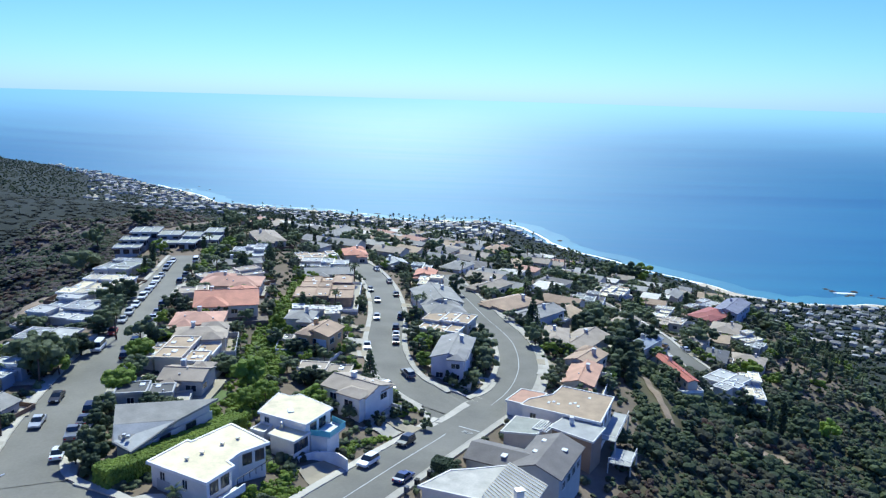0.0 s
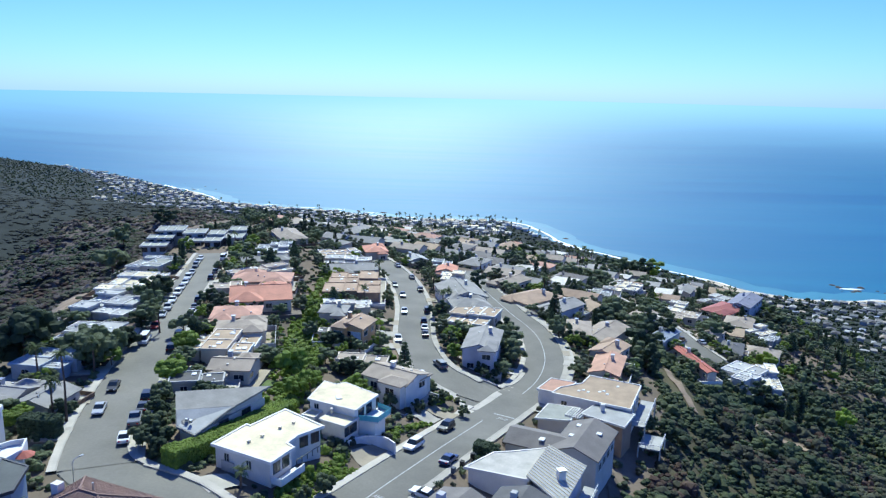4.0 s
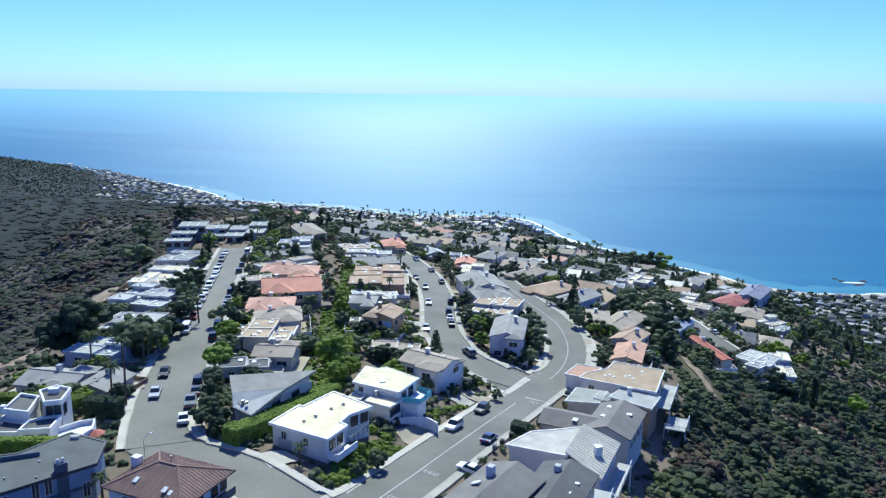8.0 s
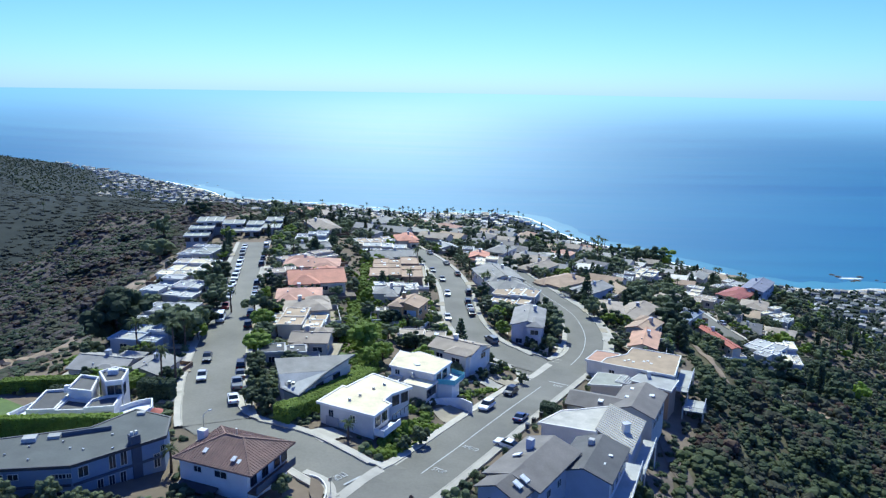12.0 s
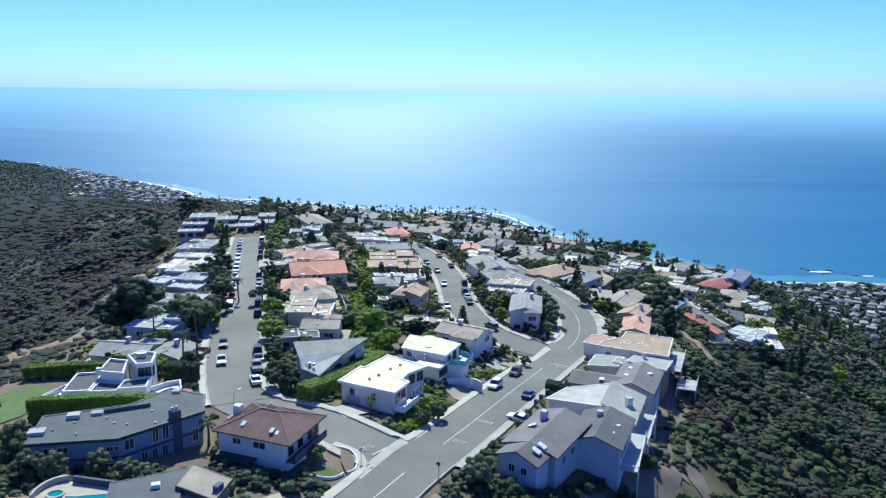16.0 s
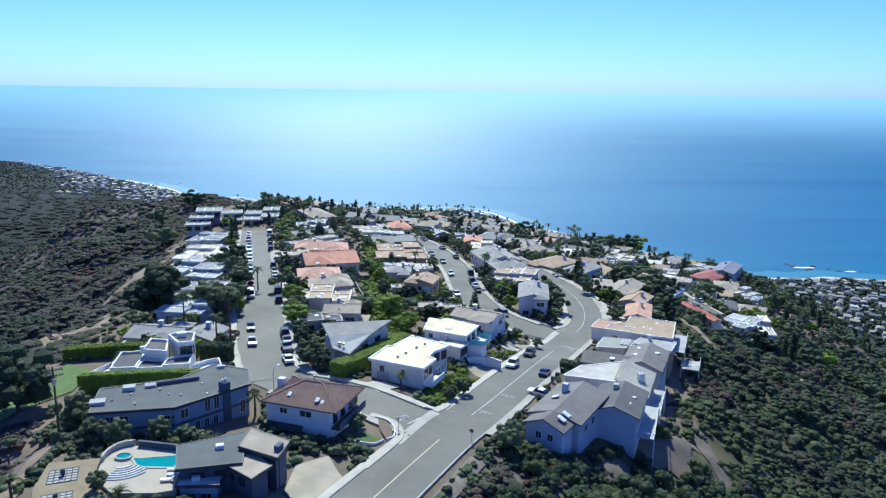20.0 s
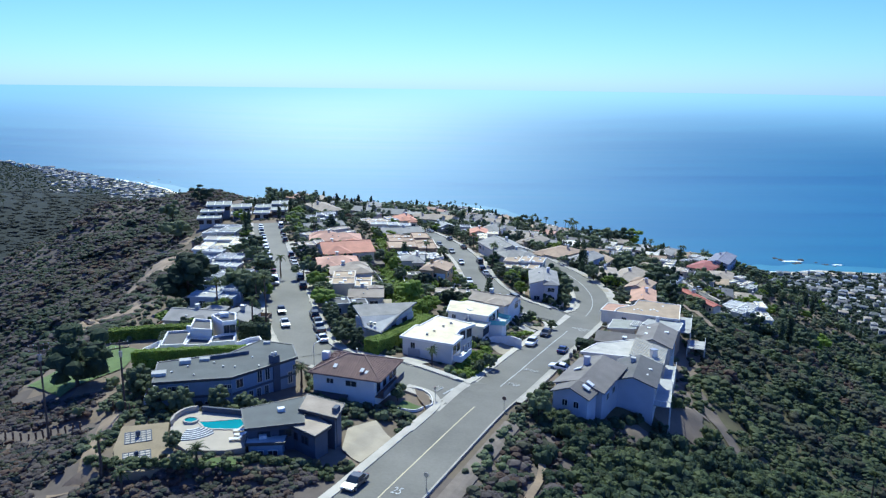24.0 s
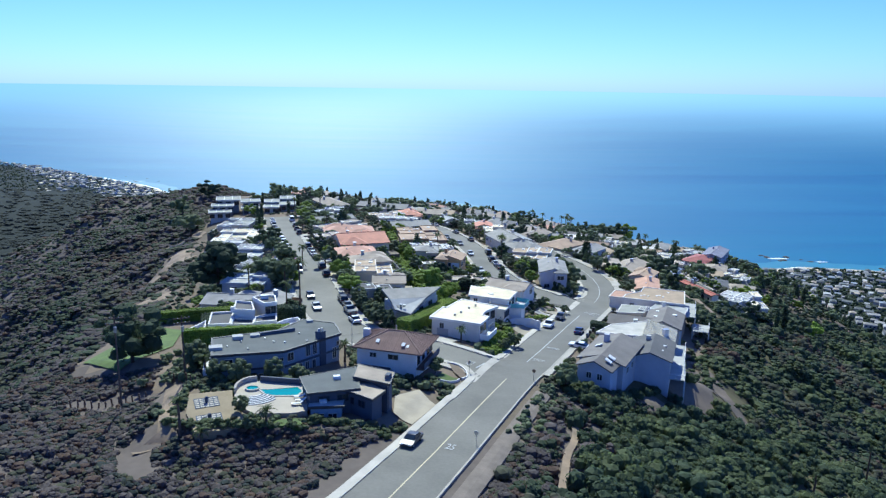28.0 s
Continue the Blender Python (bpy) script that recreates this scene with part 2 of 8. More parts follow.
def smooth_line(pts, step=3.0):
    """Points every few metres along a curve through pts."""
    out = []
    P = [Vector(p) for p in pts]
    for k in range(len(P) - 1):
        a, b, c, d = P[max(k - 1, 0)], P[k], P[k + 1], P[min(k + 2, len(P) - 1)]
        n = max(1, int((c - b).length / step))
        for i in range(n):
            s = i / n
            out.append(0.5 * (2 * b + (c - a) * s + (2 * a - 5 * b + 4 * c - d) * s * s + (3 * b - a - 3 * c + d) * s**3))
    out.append(P[-1])
    return [tuple(p) for p in out]


MAIN = smooth_line([(-30, -25), (-16.5, 4), (-1.0, 37.8), (3.9, 49), (11.5, 66.5), (19.6, 84.5), (27, 99), (37.6, 121.2), (49.6, 148.5), (56.4, 163.0), (61.5, 174.5), (64.6, 186), (65.9, 198), (65.4, 212), (62.9, 223), (58.2, 236), (52.5, 256), (47, 280), (42, 305)])
MID = smooth_line([(50.5, 161.8), (45.5, 164.3), (40.7, 169.5), (36.4, 175.4), (33.3, 184.0), (30.7, 197.0), (28.0, 228.3), (21.5, 261.9), (12.5, 292), (6, 305)])
LEFT = smooth_line([(-9.6, 106), (-12.6, 113.5), (-17.2, 127.5), (-23.6, 153.0), (-27.9, 172.5), (-35.5, 200.3), (-43.3, 234.2), (-51.1, 269.0), (-53, 278)])
CROSS = smooth_line([(-11.2, 107), (-7.5, 103.8), (-1, 101.8), (4.7, 99.3), (11.0, 94.5), (17.0, 90.0)])
CUL = smooth_line([(108, 330), (120, 300), (124.6, 282), (126, 268), (129.0, 256), (131.5, 249)])
for line, half in ((MAIN, 5.0), (MID, 4.6), (LEFT, 5.4), (CROSS, 4.5), (CUL, 3.5)):
    ROADS.append((line, half))
note_roads()

open_ground = ground


def ground(x, y):
    """The land with the roads cut level across their width."""
    z = open_ground(x, y)
    best, total, level = 99.0, 0.0, 0.0
    for px, py, half in ROAD_CELLS.get((int(x // 20), int(y // 20)), ()):
        d = math.hypot(x - px, y - py)
        best = min(best, d - half)
        if d < 14:
            if (px, py) not in ROAD_Z:
                ROAD_Z[px, py] = open_ground(px, py)
            near = math.exp(-d * d / 14)
            total, level = total + near, level + near * ROAD_Z[px, py]
    if best > 5.5:
        return z
    k = min(max((5.5 - best) / 3.0, 0), 1)
    k = k * k * (3 - 2 * k)
    flat = 0.8 * level / total + 0.2 * z if total else z
    return z + (flat - z) * k


def axis(stops):
    """Grid lines: (from, to, step) runs, joined."""
    out = []
    for a, b, s in stops:
        out += list(np.arange(a, b, s))
    return out + [stops[-1][1]]


def wild(x, y):
    """0 among the houses, 1 on the open slopes."""
    if y > 76:
        a = min(max((spline((76, 86, 96, 130, 300, 340), (-38, -40, -58, -56, -84, -84), y) - x) / 12, 0), 1)
    else:
        a = min(max((-35 - x) / 4, (57.5 - y) / 3, 0), 1)
    edge = spline((-20, 0, 60, 84, 110, 170, 240, 300), (-16, -8, 17, 29, 60, 90, 96, 400), y)
    b = min(max((x - edge) / 10, 0), 1) if y < 300 else 0
    return max(a, b) if y < 430 else 0.3


def relief(x, y):
    k = wild(x, y)
    if y < 110:
        k *= min(max((abs(x - 19.6 - (y - 84.5) * 0.463) - 8) / 8, 0), 1)
    return 0 if k == 0 else k * ((7.0 if x < -70 else 4.0) * noise.fractal((x / 45, y / 45, 3.1), 1.0, 2.0, 4) + 1.0 * noise.noise((x / 7, y / 7, 1.7)))


def land():
    gx = axis([(-2600, -1000, 200), (-1000, -400, 50), (-400, -160, 12), (-160, 200, 3), (200, 400, 10), (400, 900, 40), (900, 3200, 230)])
    gy = axis([(-500, -100, 50), (-100, -20, 10), (-20, 330, 3), (330, 600, 10), (600, 1700, 30), (1700, 3700, 100)])
    verts = [(x, y, ground(x, y) + relief(x, y) - 0.1) for y in gy for x in gx]
    n = len(gx)
    faces = [(j * n + i, j * n + i + 1, j * n + n + i + 1, j * n + n + i) for j in range(len(gy) - 1) for i in range(n - 1)]
    me = bpy.data.meshes.new("ground")
    me.from_pydata(verts, [], faces)
    for f in me.polygons:
        f.use_smooth = True
    m = mat("earth", (0.22, 0.17, 0.125), 0.95, 0.03, 0.4, 0.6, other=(0.12, 0.1, 0.07), spread=0.0, fine=22)
    me.materials.append(m)
    # dark tone holds both dense scrub cover and the shade between its leaves
    me.materials.append(mat("chaparral", (0.04, 0.046, 0.04), 0.95, 0.06, 0.45, 0.8, other=(0.028, 0.033, 0.029), spread=0.0, fine=9))
    me.materials.append(mat("canyon_grass", (0.135, 0.12, 0.062), 0.95, 0.07, 0.4, 0.6, other=(0.075, 0.066, 0.04), spread=0.0, fine=14))
    me.materials.append(mat("scrub_soil", (0.17, 0.138, 0.112), 0.95, 0.05, 0.4, 0.6, other=(0.11, 0.092, 0.078), spread=0.0, fine=14))
    for f in me.polygons:
        c = f.center
        if wild(c.x, c.y) > 0.3 and (c.x < -50 and c.y > 100 or c.y < 97 and c.x < 40 + 14 * noise.noise((c.x / 15, c.y / 15, 7.7))):
            f.material_index = 3
        if 40 + 14 * noise.noise((c.x / 15, c.y / 15, 7.7)) < c.x < 330 and c.y < 320 and wild(c.x, c.y) > 0.3:
            f.material_index = 2
        if c.x < -235 + 40 * noise.noise((c.x / 40, c.y / 40, 0)) or c.y > 470 or c.x > 330:
            f.material_index = 1
    return tagged(new("ground", me), "dry earth and scrub of a coastal ridge falling to the sea", "ground", kind="structure")


ground_sheet = land()


def sea_sheet(name, rings, label, category, haze=False):
    """Sea between rings of a given reach and height, seen from the ridge."""
    verts, faces = [], []
    cols = 121
    for r, z in rings:
        for k in range(cols):
            a = radians(-75 + 150 * k / (cols - 1))
            verts.append((r * math.sin(a), r * math.cos(a) if r else 0, z))
    for j in range(len(rings) - 1):
        for k in range(cols - 1):
            faces.append((j * cols + k + 1, j * cols + k, j * cols + cols + k, j * cols + cols + k + 1))
    me = bpy.data.meshes.new(name)
    me.from_pydata(verts, [], faces)
    for f in me.polygons:
        f.use_smooth = True
    m = bpy.data.materials.new("sea")
    m.use_nodes = True
    n, link = m.node_tree.nodes, m.node_tree.links.new
    p = n["Principled BSDF"]
    p.inputs["Roughness"].default_value = 0.5
    p.inputs["Specular Tint"].default_value = (0.45, 0.85, 1.0, 1)
    p.inputs["Specular IOR Level"].default_value = 0.9
    p.inputs["IOR"].default_value = 1.33
    co = n.new("ShaderNodeTexCoord")
    broad, fine = n.new("ShaderNodeTexNoise"), n.new("ShaderNodeTexNoise")
    stretch = n.new("ShaderNodeMapping")
    stretch.inputs["Scale"].default_value = (0.0009, 0.0085, 0.002)
    link(co.outputs["Object"], stretch.inputs["Vector"]), link(stretch.outputs[0], broad.inputs["Vector"])
    broad.inputs["Scale"].default_value, broad.inputs["Detail"].default_value = 1.0, 7
    broad.inputs["Roughness"].default_value = 0.62
    fine.inputs["Scale"].default_value, fine.inputs["Detail"].default_value = 0.12, 6
    link(co.outputs["Object"], fine.inputs["Vector"])
    wide = n.new("ShaderNodeMapRange")
    wide.inputs["From Min"].default_value, wide.inputs["From Max"].default_value = 0.3, 0.7
    link(broad.outputs["Fac"], wide.inputs["Value"])
    mix = n.new("ShaderNodeMix")
    mix.data_type = "RGBA"
    mix.inputs["A"].default_value, mix.inputs["B"].default_value = (0.003, 0.076, 0.155, 1), (0.004, 0.11, 0.2, 1)
    link(wide.outputs["Result"], mix.inputs["Factor"])
    link(mix.outputs["Result"], p.inputs["Base Color"])
    calm = n.new("ShaderNodeMapRange")  # smooth and ruffled bands of water
    calm.inputs["From Min"].default_value, calm.inputs["From Max"].default_value = 0.35, 0.65
    calm.inputs["To Min"].default_value, calm.inputs["To Max"].default_value = 0.46, 0.53
    link(broad.outputs["Fac"], calm.inputs["Value"]), link(calm.outputs["Result"], p.inputs["Roughness"])
    b = n.new("ShaderNodeBump")
    b.inputs["Strength"].default_value, b.inputs["Distance"].default_value = 0.12, 0.5
    link(fine.outputs["Fac"], b.inputs["Height"]), link(b.outputs["Normal"], p.inputs["Normal"])
    if haze:  # haze painted as emission, growing from the near ring up to the horizon
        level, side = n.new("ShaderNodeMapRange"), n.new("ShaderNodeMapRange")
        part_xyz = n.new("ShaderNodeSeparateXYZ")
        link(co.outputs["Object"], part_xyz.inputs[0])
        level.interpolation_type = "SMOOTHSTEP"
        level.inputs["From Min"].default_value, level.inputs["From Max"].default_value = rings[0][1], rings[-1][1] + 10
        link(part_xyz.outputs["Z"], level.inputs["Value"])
        # painted haze glows palest straight ahead and bluer to either side
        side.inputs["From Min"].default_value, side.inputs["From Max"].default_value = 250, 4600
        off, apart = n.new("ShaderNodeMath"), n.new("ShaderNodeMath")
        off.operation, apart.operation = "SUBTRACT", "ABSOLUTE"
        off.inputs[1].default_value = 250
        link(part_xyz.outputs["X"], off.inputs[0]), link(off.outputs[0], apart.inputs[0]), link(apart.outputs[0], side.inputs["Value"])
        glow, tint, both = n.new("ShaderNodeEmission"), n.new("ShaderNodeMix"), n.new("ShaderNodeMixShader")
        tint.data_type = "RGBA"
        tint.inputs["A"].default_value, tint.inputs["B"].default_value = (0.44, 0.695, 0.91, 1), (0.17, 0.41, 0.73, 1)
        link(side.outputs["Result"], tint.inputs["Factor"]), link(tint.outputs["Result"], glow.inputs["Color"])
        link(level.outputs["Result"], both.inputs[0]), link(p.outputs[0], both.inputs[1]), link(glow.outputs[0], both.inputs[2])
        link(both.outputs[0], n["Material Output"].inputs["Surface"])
    me.materials.append(m)
    return tagged(new(name, me), label, category, kind="structure")


def lifted(r):
    return SEA + (49 - 0.0084 * 4850 - SEA) * (0 if r < 2000 else ((r - 2000) / 2850) ** 1.7)


sea_sheet("water", [(r, lifted(r)) for r in [0, 300, 600, 900] + [1000 + 70 * k for k in range(20)]], "calm blue ocean off the coast with faint wind streaks", "sea")
# far water that carries the painted, glowing haze
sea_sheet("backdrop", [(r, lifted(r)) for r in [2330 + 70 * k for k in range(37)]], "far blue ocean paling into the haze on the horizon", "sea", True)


# ---- roads ----
def ribbon(name, line, a, b, lift, m, parent=None, label="", kind="", thick=0.0, category="road"):
    """A strip along a line from a to b metres to its right, lying on the ground."""
    verts, faces = [], []
    cuts = 5
    for k, p in enumerate(line):
        q, r = Vector(line[max(k - 1, 0)]), Vector(line[min(k + 1, len(line) - 1)])
        t = (r - q).normalized()
        for i in range(cuts):
            o = a + (b - a) * i / (cuts - 1)
            x, y = p[0] + t.y * o, p[1] - t.x * o
            verts.append((x, y, ground(x, y) + lift))
    n = len(line)
    for k in range(n - 1):
        for i in range(cuts - 1):
            faces.append((k * cuts + i, k * cuts + i + 1, k * cuts + cuts + i + 1, k * cuts + cuts + i))
    if thick:
        base = len(verts)
        for s in (0, cuts - 1):
            for k in range(n):
                x, y, z = verts[k * cuts + s]
                verts.append((x, y, z - thick))
        for s, off in ((0, 0), (cuts - 1, n)):
            for k in range(n - 1):
                q = (k * cuts + s, k * cuts + cuts + s, base + off + k + 1, base + off + k)
                faces.append(q if s == 0 else q[::-1])
    me = bpy.data.meshes.new(name)
    me.from_pydata(verts, [], faces)
    me.materials.append(MATS[m])
    ob = new(name, me)
    if parent:
        ob.parent = parent
        if label:
            ob["label"] = label
        return ob
    return tagged(ob, label, category, kind=kind)


for name, line, half, lift, words in (("road_main", MAIN, 5.0, 0.14, "grey asphalt road running down the ridge and round a bend"),
                                      ("road_middle", MID, 4.6, 0.07, "grey asphalt side street between rows of houses"),
                                      ("road_left", LEFT, 5.4, 0.1, "wide grey asphalt street lined with parked cars"),
                                      ("road_cross", CROSS, 4.5, 0.05, "short asphalt street joining two roads at a stop line"),
                                      ("road_close", CUL, 3.5, 0.1, "narrow asphalt lane ending among houses")):
    ribbon(name, line, -half, half, lift, "asphalt", None, words, "structure")


def clipped(line, others):
    """The pieces of a line that lie on none of the other roads."""
    runs, run = [], []
    for p in line:
        if any(math.hypot(p[0] - q[0], p[1] - q[1]) < h for o, h in others for q in o):
            if len(run) > 1:
                runs.append(run)
            run = []
        else:
            run.append(p)
    return runs + ([run] if len(run) > 1 else [])


def shifted(line, o):
    out = []
    for k, p in enumerate(line):
        t = (Vector(line[min(k + 1, len(line) - 1)]) - Vector(line[max(k - 1, 0)])).normalized()
        out.append((p[0] + t.y * o, p[1] - t.x * o))
    return out


for line, half in ROADS:
    others = [(o, h + 0.6) for o, h in ROADS if o is not line]
    for side in (-1, 1):
        for run in clipped(shifted(line, side * (half + 0.75)), others):
            walked = [p for p in run if p[1] > 86] if line is MAIN and side == 1 else run
            if len(walked) > 1:
                ribbon("pavement", walked, -0.55, 0.55, 0.27, "concrete", None, "pale concrete pavement with a kerb", "structure", 0.5, "pavement")
            ribbon("kerb", shifted(run, -side * 0.7), -0.13, 0.13, 0.28, "concrete", None, "pale concrete kerb", "structure", 0.5, "kerb")

for corner in ([(8.6, 73), (11.4, 79.4), (13.1, 84.0), (13.1, 87.4), (11.6, 89.9), (8.2, 91.9)], [(10.2, 101.8), (14.2, 98.7), (17.6, 96.4), (19.6, 97.4), (21.2, 100.4), (22.6, 103.6)],
               [(-9.3, 119), (-8.0, 114), (-5.6, 110), (-2.4, 107.8), (1.0, 106.6)], [(-20.8, 119), (-19.9, 116.4), (-21.2, 114.5), (-24, 113.8)],
               [(42.5, 146), (44.2, 151.5), (44.0, 156), (41.5, 160.5), (37.5, 165)], [(40.5, 178), (43.8, 173.2), (49, 170.2), (54, 170.6), (57.3, 175.5), (59, 181)]):
    ribbon("pavement", smooth_line(corner, 0.8), -0.6, 0.6, 0.27, "concrete", None, "pale concrete pavement curving round a street corner", "structure", 0.5, "pavement")
for ends in ([(12.8, 82.1), (14.8, 86.7), (18.5, 93.9), (22.1, 101.1)], [(45.0, 149.5), (55.4, 170.2)]):
    ribbon("gutter", smooth_line(ends, 1.0), -0.8, 0.8, 0.16, "concrete", None, "pale concrete gutter across a street mouth", "structure", 0, "gutter")

ribbon("pavement", shifted([p for p in MAIN if 158 < p[1] < 236], 6.9), -0.9, 0.9, 0.26, "concrete", None, "wide pale concrete pavement round the bend", "structure", 0.5, "pavement")

ribbon("pavement", shifted([p for p in LEFT if 115 < p[1] < 147], -7.3), -0.75, 0.75, 0.265, "concrete", None, "pale concrete pavement widening towards a street corner", "structure", 0.5, "pavement")

# ---- houses ----
SHARED = {}


def window_mesh(w, h, kind):
    """A window's frame and pane, facing -y, about its middle."""
    key = (round(w, 1), round(h, 1), kind)
    if key not in SHARED:
        f = bmesh.new()
        t = 0.07
        for a in ((-w / 2 - t, w / 2 + t, -h / 2 - t, -h / 2), (-w / 2 - t, w / 2 + t, h / 2, h / 2 + t), (-w / 2 - t, -w / 2, -h / 2, h / 2), (w / 2, w / 2 + t, -h / 2, h / 2), (-0.03, 0.03, -h / 2, h / 2)):
            box(f, a[0], a[1], -0.06, 0.04, a[2], a[3])
        SHARED[key] = (mesh_of(f, kind, "frame"), mesh_of(boxm(-w / 2, w / 2, -0.02, 0.02, -h / 2, h / 2), "glass", "pane"))
    return SHARED[key]


def window(parent, x, y, z, turn, w=1.4, h=1.2, kind="trim"):
    frame_me, pane_me = window_mesh(w, h, kind)
    ob = part("window", frame_me, None, parent)
    ob.matrix_local = pose(x, y, z, 0, 0, turn)
    part("pane", pane_me, None, ob)
    return ob


def roof_bm(kind, w, d, o, rise):
    """A roof over w by d with an overhang o; its eaves at z = 0."""
    bm = bmesh.new()
    a, b, t = w / 2 + o, d / 2 + o, 0.22
    if kind == "flat":
        return box(bm, -a, a, -b, b, 0, 0.25)
    if kind == "gable":
        if w >= d:
            sec = [(-b, 0), (0, rise), (b, 0), (b, t), (0, rise + t), (-b, t)]
            lo, hi = [bm.verts.new((-a, y, z)) for y, z in sec], [bm.verts.new((a, y, z)) for y, z in sec]
        else:
            sec = [(a, 0), (0, rise), (-a, 0), (-a, t), (0, rise + t), (a, t)]
            lo, hi = [bm.verts.new((x, -b, z)) for x, z in sec], [bm.verts.new((x, b, z)) for x, z in sec]
        for k in range(6):
            j = (k + 1) % 6
            bm.faces.new((lo[k], lo[j], hi[j], hi[k]))
        for q in ((0, 1, 4, 5), (1, 2, 3, 4)):
            bm.faces.new([lo[k] for k in q[::-1]]), bm.faces.new([hi[k] for k in q])
        bmesh.ops.recalc_face_normals(bm, faces=bm.faces)
        return bm
    r = min(a, b) * 0.96
    ends = ((-(a - r), 0), (a - r, 0)) if a >= b else ((0, -(b - r)), (0, b - r))
    base = [bm.verts.new((x, y, z)) for z in (0, t) for x, y in ((-a, -b), (a, -b), (a, b), (-a, b))]
    p, q = [bm.verts.new((x, y, rise + t)) for x, y in ends]
    bm.faces.new(base[3::-1])
    for k in range(4):
        j = (k + 1) % 4
        bm.faces.new((base[k], base[j], base[4 + j], base[4 + k]))
    c = base[4:]
    for face in (((c[0], c[1], q, p), (c[1], c[2], q), (c[2], c[3], p, q), (c[3], c[0], p)) if a >= b else ((c[0], c[1], p), (c[1], c[2], q, p), (c[2], c[3], q), (c[3], c[0], p, q))):
        bm.faces.new(face)
    return bm


def walls_bm(w, d, base, h, kind, rise):
    bm = boxm(-w / 2, w / 2, -d / 2, d / 2, base, h)
    if kind == "gable":
        if w >= d:
            for x in (-w / 2, w / 2 - 0.2):
                prism_x(bm, [(-d / 2, h), (d / 2, h), (0, h + rise)], x, x + 0.2)
        else:
            for y in (-d / 2, d / 2 - 0.2):
                prism_y(bm, [(-w / 2, h), (w / 2, h), (0, h + rise)], y, y + 0.2)
    return bm


def prism_x(bm, sec, x0, x1):
    lo, hi = [bm.verts.new((x0, y, z)) for y, z in sec], [bm.verts.new((x1, y, z)) for y, z in sec]
    bm.faces.new(hi), bm.faces.new(lo[::-1])
    for k in range(len(sec)):
        j = (k + 1) % len(sec)
        bm.faces.new((lo[k], lo[j], hi[j], hi[k]))


def prism_y(bm, sec, y0, y1):
    lo, hi = [bm.verts.new((x, y0, z)) for x, z in sec], [bm.verts.new((x, y1, z)) for x, z in sec]
    bm.faces.new(hi[::-1]), bm.faces.new(lo)
    for k in range(len(sec)):
        j = (k + 1) % len(sec)
        bm.faces.new((lo[j], lo[k], hi[k], hi[j]))


VENT = mesh_of(boxm(-0.25, 0.25, -0.25, 0.25, 0, 0.45), "metal", "vent")
SKYLIGHT = mesh_of(boxm(-0.5, 0.5, -0.7, 0.7, 0, 0.18), "paint_white", "skylight")


def driveway_to(x, y, reach, m):
    """A paved strip from the nearest road to the house."""
    best = min(((math.hypot(p[0] - x, p[1] - y), p, half) for line, half in ROADS for p in line[::2]), key=lambda t: t[0])
    gap, p, half = best
    if gap > 24 or gap - half - reach < 1.0:
        return
    t = Vector((x - p[0], y - p[1])) / gap
    n = 6
    run = [(p[0] + t.x * (half - 0.1 + (gap - half - reach * 0.7) * k / n), p[1] + t.y * (half - 0.1 + (gap - half - reach * 0.7) * k / n)) for k in range(n + 1)]
    ribbon("driveway", run, -2.1, 2.1, 0.3, m, None, "pale concrete driveway between the street and a house", "structure", 0.5, "driveway")


HOMES = []  # plots of the plain houses, for their garden trees


